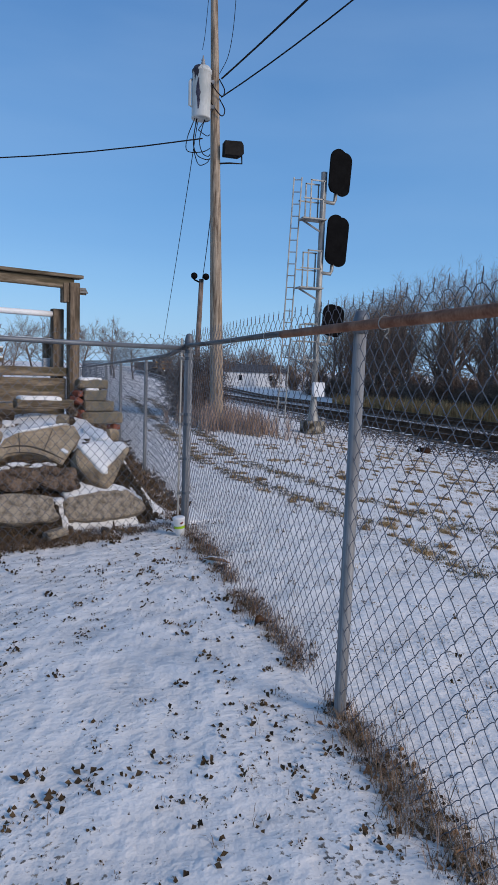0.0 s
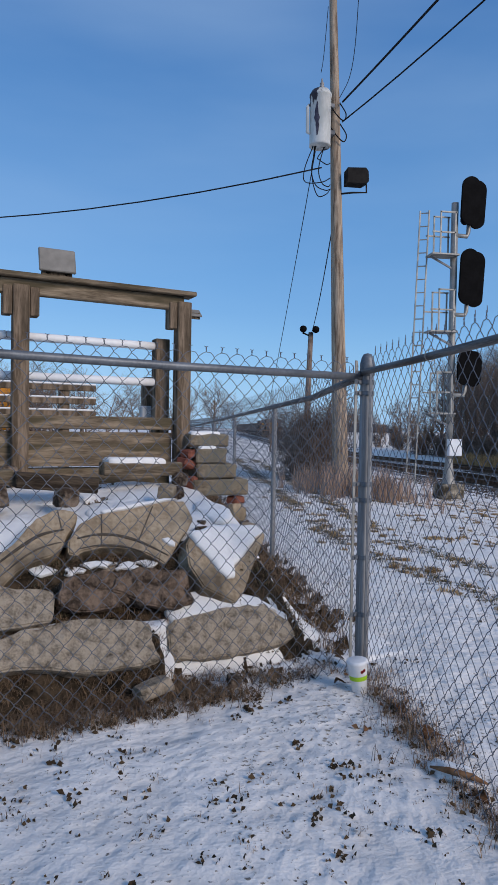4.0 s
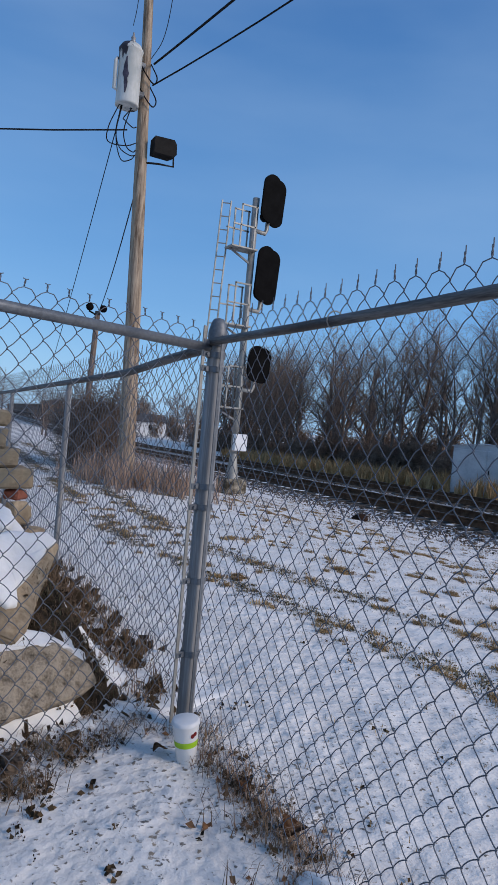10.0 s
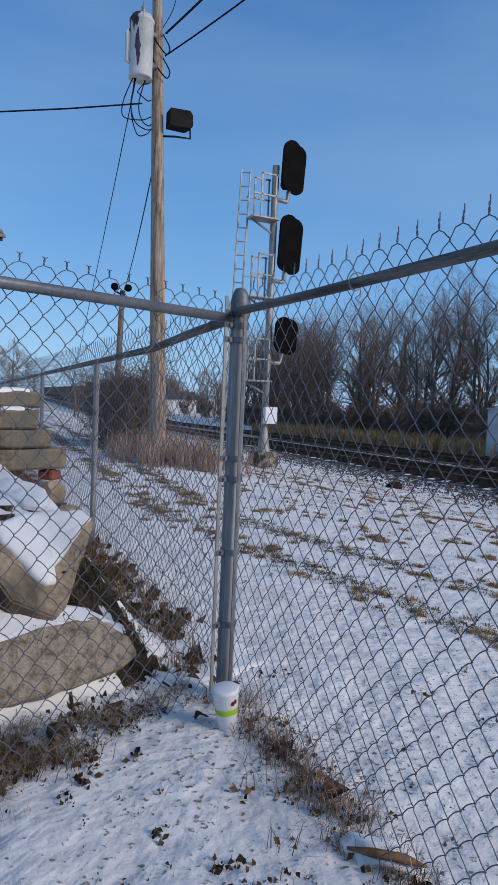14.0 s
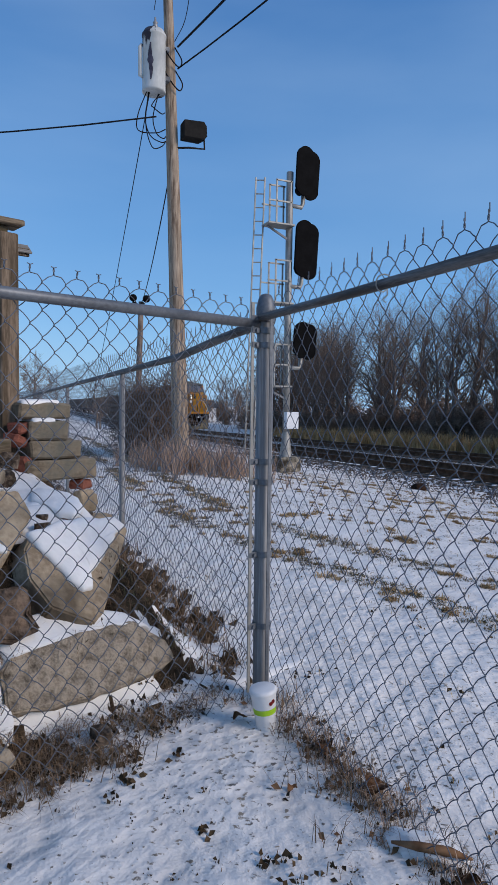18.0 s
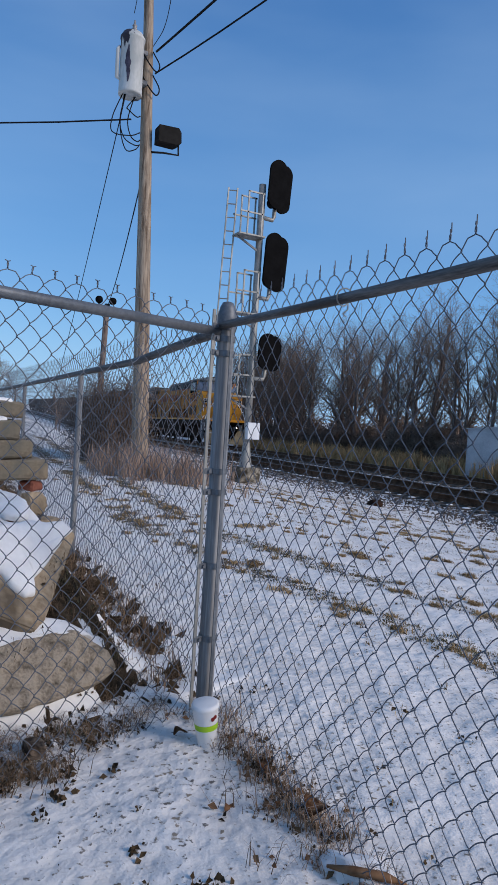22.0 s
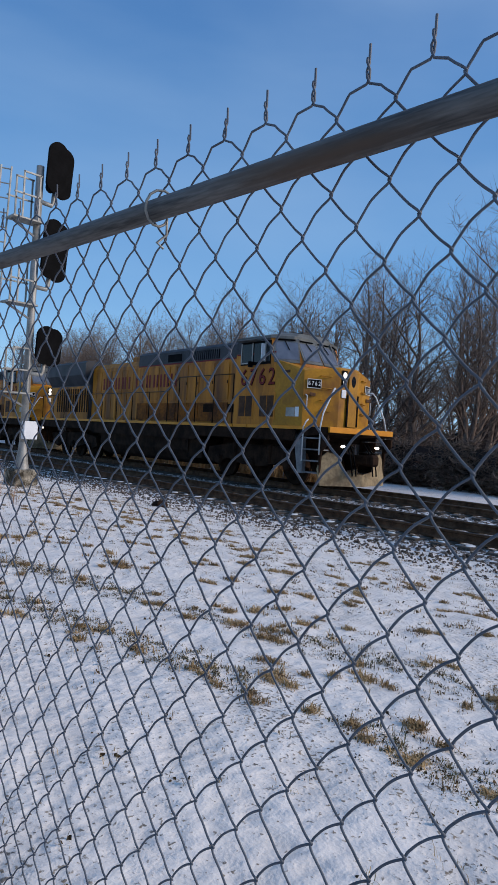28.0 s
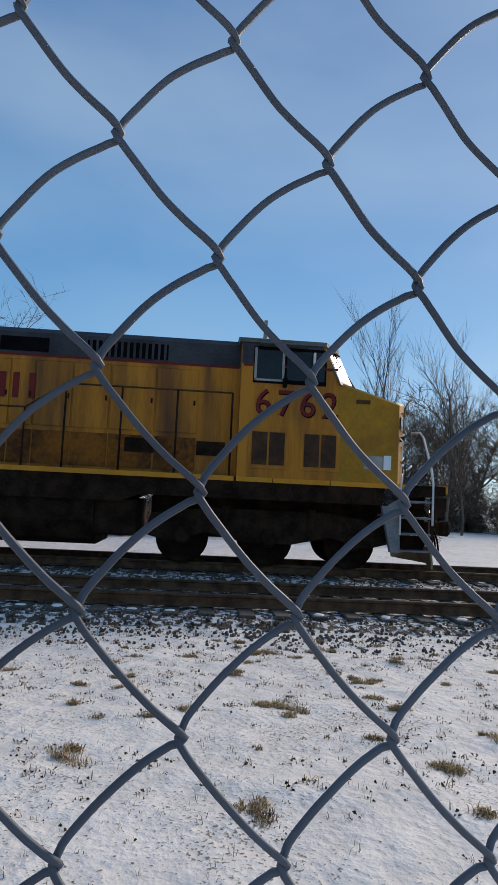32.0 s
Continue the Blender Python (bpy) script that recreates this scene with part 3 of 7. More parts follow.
def letters(name, body, size, mat, parent, m, depth=0.004, label="", offset=0.0):
    cu = bpy.data.curves.new(name, "FONT")
    cu.space_character = 1.3
    cu.body, cu.size, cu.extrude, cu.align_x, cu.align_y, cu.offset, cu.resolution_u = body, size, depth, "CENTER", "CENTER", offset, 3
    tmp = bpy.data.objects.new(name, cu)
    scene.collection.objects.link(tmp)
    me = bpy.data.meshes.new_from_object(tmp.evaluated_get(bpy.context.evaluated_depsgraph_get()))
    bpy.data.objects.remove(tmp)
    me.materials.clear()
    me.materials.append(mat)
    ob = new(name, me)
    ob.parent, ob.matrix_basis = parent, m
    if label:
        ob["label"] = label
    return ob


SIDE = pose(0, 0, 0, 90, 0, 0)          # writing on the near side, read from -Y


def wheel_mesh():
    bm = bmesh.new()
    lathe(bm, [(0, -0.06), (0.12, -0.07), (0.2, -0.03), (0.43, -0.03), (0.45, -0.065), (0.53, -0.065), (0.53, 0.05), (0.56, 0.06), (0.56, 0.08), (0.45, 0.08), (0.43, 0.03), (0, 0.03)], 24)
    bmesh.ops.transform(bm, matrix=pose(0, 0, 0, 90), verts=bm.verts)
    return mesh_of(bm, "wheel", UNDER, True)


def build_locomotive():
    loco = thing("locomotive", "yellow and grey diesel freight locomotive with lit ditch lights", "locomotive")
    # frame and walkway
    bm = bmesh.new()
    prism(bm, [(-22.0, 1.5), (-21.8, 1.3), (-16.0, 1.3), (-15.5, 1.15), (-7.2, 1.15), (-6.8, 1.3), (-1.67, 1.3), (-1.42, 1.45), (-0.42, 1.55), (-0.42, 1.7), (-22.0, 1.7)], -1.5, 1.5)
    frame_ = part("underframe", bm, UNDER, loco, "black underframe")
    for side in (-1, 1):
        for x0, x1 in ((-21.9, -12.4), (-12.3, -4.9), (-4.85, -4.1), (-4.08, -2.9), (-2.88, -1.2)):
            loco_box("sill_stripe", x0, x1, side * 1.5, side * 1.525, 1.64, 1.735, YELLOWSTRIPE, loco, 0.004)
    loco_box("front_sill", -0.16, -0.08, -1.45, 1.45, 1.58, 1.74, YELLOWSTRIPE, loco, 0.01)
    loco_box("walkway", -22.0, -0.42, -1.49, 1.49, 1.7, 1.725, UNDER, loco, 0.0)
    # hood: forward part, engine doors, radiator end
    bm = bmesh.new()
    prism(bm, [(-1.12, 1.725), (1.12, 1.725), (1.12, 3.93), (-1.12, 3.93)], 0, 7.4, Matrix.Translation((-12.25, 0, 0)) @ pose(0, 0, 0, 0, 0, -90))
    hood = part("hood", bm, YELLOW, loco, "armour-yellow hood with rust and soot stains")
    bm = bmesh.new()
    prism(bm, [(-1.1, 3.93), (1.1, 3.93), (1.1, 4.38), (0.95, 4.49), (-0.95, 4.49), (-1.1, 4.38)], 0, 7.4, Matrix.Translation((-12.25, 0, 0)) @ pose(0, 0, 0, 0, 0, -90))
    part("hood_roof", bm, LOCOGREY, loco, "dark grey upper hood")
    bm = bmesh.new()
    prism(bm, [(-1.05, 1.725), (1.05, 1.725), (1.05, 4.0), (0.9, 4.2), (-0.9, 4.2), (-1.05, 4.0)], 0, 4.6, Matrix.Translation((-16.8, 0, 0)) @ pose(0, 0, 0, 0, 0, -90))
    part("engine_hood", bm, YELLOW, loco, "yellow engine hood with tall doors")
    bm = bmesh.new()
    prism(bm, [(-1.2, 1.725), (1.2, 1.725), (1.2, 3.3), (1.5, 3.75), (1.5, 4.3), (1.35, 4.4), (-1.35, 4.4), (-1.5, 4.3), (-1.5, 3.75), (-1.2, 3.3)], 0, 4.7, Matrix.Translation((-21.4, 0, 0)) @ pose(0, 0, 0, 0, 0, -90))
    rad = part("radiator_housing", bm, LOCOGREY, loco, "dark grey radiator housing with overhanging wings")
    for i in range(14):
        loco_box("radiator_slat", -20.5 + i * 0.27, -20.38 + i * 0.27, -1.235, -1.19, 2.05, 3.15, UNDER, rad, 0.004)
    loco_box("radiator_side", -21.38, -16.85, -1.215, 1.215, 1.73, 3.26, YELLOW, rad, 0.004)
    for side in (-1, 1):
        loco_box("red_line", -12.2, -4.87, side * 1.121, side * 1.128, 3.9, 3.945, RED, loco, 0.0)
        loco_box("red_line", -4.8, -2.8, side * 1.531, side * 1.537, 3.9, 3.945, RED, loco, 0.0)
        x = -12.2
        for w in (0.86, 0.86, 0.86, 0.5, 0.78, 0.78, 0.95, 0.9, 0.85):
            if x + w < -4.9:
                d = loco_box("hood_door", x + 0.02, x + w - 0.02, side * 1.12, side * 1.14, 2.55, 3.82, YELLOW, hood, 0.006)
                loco_box("latch", x + w - 0.1, x + w - 0.06, side * 1.14, side * 1.155, 3.1, 3.2, UNDER, d, 0.0)
                loco_box("lower_panel", x + 0.02, x + w - 0.02, side * 1.12, side * 1.136, 1.8, 2.45, GRIME, hood, 0.006)
            x += w
        for i in range(9):
            x0 = -16.75 + i * 0.5
            loco_box("engine_door", x0 + 0.02, x0 + 0.48, side * 1.05, side * 1.075, 1.85, 2.95, YELLOW, loco, 0.006)
            loco_box("engine_door", x0 + 0.02, x0 + 0.48, side * 1.05, side * 1.075, 3.0, 3.85, YELLOW, loco, 0.006)
        # dark grilles on the upper hood
        g = loco_box("intake_grille", -8.1, -6.4, side * 1.1, side * 1.112, 3.99, 4.3, BLACK, loco, 0.0)
        for i in range(13):
            loco_box("grille_slat", -8.05 + i * 0.13, -8.0 + i * 0.13, side * 1.112, side * 1.135, 3.98, 4.31, LOCOGREY, g, 0.0)
        loco_box("intake_grille", -9.9, -8.9, side * 1.1, side * 1.115, 4.0, 4.28, BLACK, loco, 0.0)
        loco_box("vent_louvre", -7.2, -6.6, side * 1.136, side * 1.15, 2.12, 2.4, UNDER, loco, 0.0)
        loco_box("vent_louvre", -5.7, -5.1, side * 1.136, side * 1.15, 2.12, 2.4, UNDER, loco, 0.0)
    # lettering stands as plain red shapes
    x = -15.55
    for i, w in enumerate((0.46, 0.5, 0.2, 0.5, 0.5, 0.0, 0.5, 0.52, 0.48, 0.2, 0.4, 0.2, 0.46)):
        if w:
            yy = -1.078 if x < -12.3 else -1.142
            for e0, e1 in ((x, x + 0.13), (x + w - 0.13, x + w)) if w > 0.3 else ((x + 0.02, x + 0.16),):
                loco_box("lettering_bar", e0, e1, yy - 0.012, yy - 0.001, 3.06, 3.56, RED, loco, 0.004, "plain red bar in place of lettering")
        x += w + 0.1 if w else 0.42
    # cab with a swept windscreen
    bm = bmesh.new()
    plan = [(-4.85, -1.52, 0), (-2.78, -1.52, 0.04), (-2.24, -0.8, 0.06), (-2.18, 0.0, 0.06), (-2.24, 0.8, 0.06), (-2.78, 1.52, 0.04), (-4.85, 1.52, 0)]
    rings = [[bm.verts.new((x + k * rake, y, z)) for x, y, rake in plan] for k, z in ((0, 1.725), (0, 3.62), (-8.5, 4.4))]
    for a, b in zip(rings, rings[1:]):
        for i in range(7):
            bm.faces.new((a[i], a[(i + 1) % 7], b[(i + 1) % 7], b[i]))
    bm.faces.new(rings[-1])
    bmesh.ops.recalc_face_normals(bm, faces=bm.faces)
    cab = part("cab", bm, YELLOW, loco, "yellow cab body")
    bm = bmesh.new()
    edge = [(-4.9, -1.56), (-3.08, -1.56), (-2.68, -0.9), (-2.68, 0.9), (-3.08, 1.56), (-4.9, 1.56)]
    low = [bm.verts.new((x, y, 4.37)) for x, y in edge]
    mid = [bm.verts.new((x, y, 4.45)) for x, y in edge]
    top = [bm.verts.new((x - (0.1 if x > -4 else 0), y * 0.6, 4.6)) for x, y in edge]
    for a, b in ((low, mid), (mid, top)):
        for i in range(6):
            bm.faces.new((a[i], a[(i + 1) % 6], b[(i + 1) % 6], b[i]))
    bm.faces.new(top)
    bm.faces.new(low[::-1])
    bmesh.ops.recalc_face_normals(bm, faces=bm.faces)
    roof = part("cab_roof", bm, ROOFGREY, loco, "light grey cab roof")
    loco_box("air_conditioner", -4.6, -3.9, -0.5, 0.5, 4.58, 4.7, LOCOGREY, roof, 0.02)
    loco_box("antenna_base", -3.5, -2.85, -0.4, 0.4, 4.58, 4.68, LOCOGREY, roof, 0.02)
    # grey raked windscreen face in four flat panels
    for q0, q1 in zip(plan[1:5], plan[2:6]):
        low0, low1 = Vector((q0[0], q0[1], 3.62)), Vector((q1[0], q1[1], 3.62))
        top0, top1 = Vector((q0[0] - 8.5 * q0[2], q0[1], 4.4)), Vector((q1[0] - 8.5 * q1[2], q1[1], 4.4))
        u = (low1 - low0 + top1 - top0).normalized()
        n = u.cross(top0 + top1 - low0 - low1).normalized()
        v = n.cross(u)
        m = Matrix((n, u, v)).transposed().to_4x4()
        m.translation = (low0 + low1 + top0 + top1) / 4
        w = (low1 - low0 + top1 - top0).length / 4
        h = (top0 + top1 - low0 - low1).length / 4
        bm = bmesh.new()
        box(bm, -0.02, 0.02, -w + 0.01, w - 0.01, -h, h, 0.008)
        face = part("windscreen_frame", bm, ROOFGREY, loco, "", False, m)
        bm = bmesh.new()
        box(bm, 0.012, 0.028, -w + 0.07, w - 0.05, -h + 0.1, h - 0.16, 0.006)
        pane = part("windscreen", bm, WINDSCREEN, face)
        bm = bmesh.new()
        tube(bm, [(0.045, -0.05, h - 0.14), (0.045, 0.08, h - 0.45)], 0.012, 5)
        part("wiper", bm, BLACK, pane)
        bm = bmesh.new()
        tube(bm, [(0.045, -w + 0.12, h - 0.1), (0.05, w - 0.14, h - 0.1)], 0.022, 5)
        part("wiper_motor", bm, BLACK, face)
    for side in (-1, 1):
        loco_box("upper_side", -4.84, -3.13, *sorted((side * 1.518, side * 1.528)), 3.95, 4.375, LOCOGREY, cab, 0.0, "dark grey band above the red line")
        s0, s1 = sorted((side * 1.515, side * 1.532))
        pane = loco_box("window_surround", -4.6, -3.06, s0, s1, 3.58, 4.3, BLACK, cab, 0.0)
        for x0, x1, mat in ((-4.55, -3.97, GLASS), (-3.9, -3.36, GLASS), (-3.28, -3.1, GLASS)):
            t0, t1 = sorted((side * 1.532, side * 1.538))
            loco_box("side_window", x0, x1, t0, t1, 3.66, 4.24, mat, pane, 0.0)
        for x0, x1, z0, z1 in ((-4.58, -4.53, 3.63, 4.27), (-4.0, -3.95, 3.63, 4.27), (-4.58, -3.95, 3.62, 3.66), (-3.35, -3.29, 3.66, 4.24)):
            t0, t1 = sorted((side * 1.538, side * 1.552))
            loco_box("window_bar", x0, x1, t0, t1, z0, z1, SILVER, pane, 0.0)
        a0, a1 = sorted((side * 1.53, side * 1.85))
        loco_box("sunshade", -4.5, -3.5, a0, a1, 4.3, 4.33, ROOFGREY, cab, 0.01)
        loco_box("mirror", -3.98, -3.9, *sorted((side * 1.56, side * 1.72)), 3.5, 3.68, BLACK, cab, 0.01)
        loco_box("wind_deflector", -3.36, -3.33, *sorted((side * 1.54, side * 1.7)), 3.68, 4.2, WHITE, cab, 0.004, "pale wind deflector pane")
        for x0, x1 in ((-4.56, -3.88), (-3.47, -2.8)):
            d = loco_box("cab_locker", x0 - 0.08, x1 + 0.08, *sorted((side * 1.52, side * 1.535)), 1.9, 2.72, YELLOW, cab, 0.004)
            for q0, q1 in ((x0, (x0 + x1) / 2 - 0.02), ((x0 + x1) / 2 + 0.02, x1)):
                loco_box("locker_grille", q0, q1, *sorted((side * 1.535, side * 1.545)), 1.98, 2.62, GRIMEDARK, d, 0.0)
        loco_box("notice_plate", -2.2, -1.8, *sorted((side * 1.525, side * 1.533)), 2.0, 2.26, SILVER, cab, 0.0, "pale metal notice plate")
        loco_box("notice_plate", -1.78, -1.62, *sorted((side * 1.525, side * 1.533)), 2.0, 2.28, WHITE, cab, 0.0)
        loco_box("builder_mark", -2.4, -2.1, *sorted((side * 1.522, side * 1.53)), 3.28, 3.36, GRIMEDARK, cab, 0.0)
    letters("cab_number_shadow", "6762", 0.72, BLACK, cab, Matrix.Translation((-3.655, -1.53, 3.17)) @ SIDE, 0.003, "", 0.012)
    letters("cab_number", "6762", 0.72, RED, cab, Matrix.Translation((-3.665, -1.536, 3.18)) @ SIDE, 0.004, "red painted road number on the cab side")
    # wide nose with chamfered corners
    bm = bmesh.new()
    out = [(-2.79, -1.522, 3.7), (-1.47, -1.522, 3.34), (-1.03, -0.42, 3.5), (-1.03, 0.42, 3.5), (-1.47, 1.522, 3.34), (-2.79, 1.522, 3.7)]
    low = [bm.verts.new((x, y, 1.725)) for x, y, z in out]
    mid = [bm.verts.new((x, y, z - 0.05)) for x, y, z in out]
    top = [bm.verts.new((x - (0.05 if x > -2 else 0), y * 0.965, z)) for x, y, z in out]
    for a, b in ((low, mid), (mid, top)):
        for i in range(len(out)):
            j = (i + 1) % len(out)
            bm.faces.new((a[i], a[j], b[j], b[i]))
    bm.faces.new(top)
    bmesh.ops.recalc_face_normals(bm, faces=bm.faces)
    nose = part("nose", bm, NOSEYELLOW, loco, "bright yellow wide nose")
    for side in (-1, 1):
        m = Matrix.Translation((-1.345, side * 1.215, 2.96)) @ pose(0, 0, 0, 0, 0, side * 21.4)
        bm = bmesh.new()
        box(bm, 0.0, 0.03, -0.22, 0.22, -0.12, 0.12, 0.02)
        nb = part("number_board", bm, BLACK, nose, "black number board with white numerals", False, m)
        bm = bmesh.new()
        for y0, y1, z0, z1 in ((-0.23, 0.23, 0.115, 0.13), (-0.23, 0.23, -0.13, -0.115), (-0.23, -0.215, -0.115, 0.115), (0.215, 0.23, -0.115, 0.115)):
            box(bm, 0.024, 0.036, y0, y1, z0, z1)
        part("board_rim", bm, HANDRAIL, nb)
        letters("board_number", "6762", 0.17, WHITE, nb, Matrix.Translation((0.033, 0, 0)) @ pose(0, 0, 0, 90, 0, 90), 0.003)
        m = Matrix.Translation((-1.2, side * 0.85, 0)) @ pose(0, 0, 0, 0, 0, side * 21.4)
        for z in (3.2, 2.85, 2.5, 2.2):
            bm = bmesh.new()
            tube(bm, [(-0.01, -0.17, z), (0.07, -0.17, z), (0.07, 0.17, z), (-0.01, 0.17, z)], 0.016, 6)
            part("grab_iron", bm, NOSEYELLOW, nose, "", False, m)
        loco_box("marker_plate", -1.33, -1.3, *sorted((side * 1.16, side * 1.4)), 2.6, 2.7, GRIMEDARK, nose, 0.01)
        bm = bmesh.new()
        tube(bm, [(-1.42, side * 1.46, 2.2), (-1.36, side * 1.46, 2.24), (-1.36, side * 1.46, 2.6), (-1.42, side * 1.46, 2.64)], 0.016, 6)
        part("corner_grab_iron", bm, HANDRAIL, nose, "white grab iron")
    bm = bmesh.new()
    box(bm, -1.03, -0.985, -0.36, -0.12, 2.95, 3.42, 0.02)
    hl = part("headlight_housing", bm, BLACK, nose)
    for z in (3.12, 3.31):
        bm = bmesh.new()
        lathe(bm, [(0, 0.012), (0.06, 0.008), (0.085, 0), (0.09, -0.02)], 14, Matrix.Translation((-0.98, -0.24, z - 0.03)) @ pose(0, 0, 0, 0, 90))
        part("headlight", bm, HEADLAMP, hl, "round sealed headlight")
    loco_box("nose_door", -1.03, -0.985, -0.04, 0.38, 1.78, 3.4, NOSEYELLOW, nose, 0.01)
    bm = bmesh.new()
    lathe(bm, [(0, 0.012), (0.085, 0.012), (0.1, 0)], 16, Matrix.Translation((-0.985, 0.17, 3.12)) @ pose(0, 0, 0, 0, 90) @ Matrix.Diagonal((1.7, 1, 1, 1)))
    part("door_window", bm, GLASS, nose)
    loco_box("shield", -1.02, -0.99, -0.34, -0.14, 2.62, 2.86, WHITE, nose, 0.01, "small shield-shaped badge")
    for y in (-0.1, 0.36):
        loco_box("door_seal", -1.0, -0.97, y, y + 0.07, 1.8, 2.72, BLACK, nose, 0.008)
    # platform, steps, plow, coupler, lights
    for side in (-1, 1):
        bm = bmesh.new()
        prism(bm, [(-1.45, 1.7), (-1.15, 1.7), (-1.1, 0.4), (-1.3, 0.4), (-1.5, 1.3)], *sorted((side * 1.5, side * 1.35)))
        part("step_side", bm, SILVERDARK, loco)
        for i, z in enumerate((0.42, 0.75, 1.07, 1.39)):
            loco_box("step", -1.1, -0.45, *sorted((side * 1.5, side * 1.05)), z, z + 0.035, SILVERDARK, loco, 0.0)
            loco_box("step_riser", -1.1, -0.45, *sorted((side * 1.08, side * 1.05)), z, z + 0.3, UNDER, loco, 0.0)
        bm = bmesh.new()
        prism(bm, [(-0.45, 1.5), (-0.12, 1.5), (-0.12, 1.25), (-0.36, 1.05), (-0.4, 0.4), (-0.45, 0.4)], *sorted((side * 1.48, side * 1.42)))
        part("step_front", bm, UNDER, loco)
        for xs in ((-1.12, -0.5),):
            bm = bmesh.new()
            tube(bm, [(-1.12, side * 1.52, 0.75), (-1.12, side * 1.52, 1.7), (-1.08, side * 1.46, 1.86), (-1.06, side * 1.38, 1.94)], 0.022, 7)
            part("handrail", bm, HANDRAIL, loco, "white bent handrail", True)
            bm = bmesh.new()
            tube(bm, [(-0.42, side * 1.5, 0.95), (-0.42, side * 1.5, 1.75), (-0.44, side * 1.4, 2.1), (-0.48, side * 1.0, 2.72), (-0.52, side * 0.88, 2.84), (-0.66, side * 0.7, 2.84)], 0.024, 7)
            part("handrail", bm, HANDRAIL, loco, "white bent handrail", True)
        bm = bmesh.new()
        lathe(bm, [(0, 0.02), (0.07, 0.014), (0.085, 0.0), (0.1, -0.05), (0.05, -0.12)], 14, Matrix.Translation((-0.1, side * 0.78, 1.22)) @ pose(0, 0, 0, 0, 90) @ Matrix.Diagonal((0.42, 0.42, 1, 1)))
        part("ditch_light", bm, LAMP, loco, "lit round ditch light")
        bm = bmesh.new()
        a = [bm.verts.new(c) for c in ((0.02, 0, 0.1), (-0.36, side * 1.45, 0.1), (-0.43, side * 1.52, 0.55), (-0.42, side * 1.4, 0.88), (-0.36, side * 1.2, 1.04), (-0.24, side * 0.9, 0.98), (-0.14, side * 0.6, 0.52), (-0.03, 0, 0.42))]
        b = [bm.verts.new(c.co + Vector((-0.04, 0, 0))) for c in a]
        bm.faces.new(a)
        bm.faces.new(b[::-1])
        for i in range(8):
            bm.faces.new((a[i], b[i], b[(i + 1) % 8], a[(i + 1) % 8]))
        bmesh.ops.recalc_face_normals(bm, faces=bm.faces)
        part("snow_plow", bm, TAN, loco, "dusty tan pilot plow")
    loco_box("coupler", -0.4, 0.35, -0.13, 0.13, 0.72, 1.0, UNDER, loco, 0.04)
    loco_box("coupler_knuckle", 0.25, 0.5, -0.2, 0.16, 0.7, 1.02, UNDER, loco, 0.06)
    for y in (-0.5, -0.35, 0.35, 0.5):
        bm = bmesh.new()
        tube(bm, [(-0.3, y, 1.3), (-0.1, y * 1.05, 1.05), (0.05, y * 1.1, 0.6), (0.08, y * 1.1, 0.4)], 0.022, 6)
        part("air_hose", bm, BLACK, loco, "", True)
    # running gear
    wm = wheel_mesh()
    for c in (-4.1, -18.2):
        for dx in (-1.8, 0.0, 1.8):
            for side in (-1, 1):
                share("wheel", wm, loco, Matrix.Translation((c + dx, side * 0.75, 0.53)) @ (pose(0, 0, 0, 0, 0, 180) if side > 0 else Matrix()))
        loco_box("bolster", c - 2.5, c + 2.5, -0.6, 0.6, 0.5, 1.32, UNDER, loco, 0.03)
        for side in (-1, 1):
            bm = bmesh.new()
            prism(bm, [(c - 2.6, 0.55), (c - 2.45, 0.95), (c - 1.2, 1.1), (c + 1.2, 1.1), (c + 2.45, 0.95), (c + 2.6, 0.55), (c + 2.1, 0.42), (c + 1.3, 0.62), (c + 0.5, 0.45), (c - 0.5, 0.45), (c - 1.3, 0.62), (c - 2.1, 0.42)], *sorted((side * 1.0, side * 1.22)))
            sf = part("side_frame", bm, UNDER, loco)
            for dx in (-1.8, 0.0, 1.8):
                bm = bmesh.new()
                lathe(bm, [(0, 0.14), (0.12, 0.14), (0.16, 0.1), (0.18, 0)], 14, Matrix.Translation((c + dx, side * 1.2, 0.55)) @ pose(0, 0, 0, 90 * (1 if side < 0 else -1)))
                part("axle_box", bm, UNDER, sf)
            for dx in (-0.9, 0.9):
                bm = bmesh.new()
                tube(bm, [(c + dx, side * 1.2, 0.6), (c + dx, side * 1.2, 1.15)], 0.1, 10)
                part("spring", bm, UNDER, sf)
    bm = bmesh.new()
    prism(bm, [(-1.2, 0.4), (-0.9, 0.28), (0.9, 0.28), (1.2, 0.4), (1.4, 0.75), (1.4, 1.18), (-1.4, 1.18), (-1.4, 0.75)], 0, 7.2, Matrix.Translation((-14.9, 0, 0)) @ pose(0, 0, 0, 0, 0, -90))
    part("fuel_tank", bm, UNDER, loco, "black fuel tank")
    loco_box("battery_box", -7.72, -6.85, -1.35, 1.35, 0.5, 1.2, UNDER, loco, 0.03)
    for y in (-1.2, 1.2):
        bm = bmesh.new()
        tube(bm, [(-14.4, y, 1.3), (-11.2, y, 1.3)], 0.2, 12)
        part("air_reservoir", bm, UNDER, loco, "", True)
    loco_box("exhaust_stack", -13.9, -12.7, -0.5, 0.5, 4.18, 4.5, YELLOW, loco, 0.05)
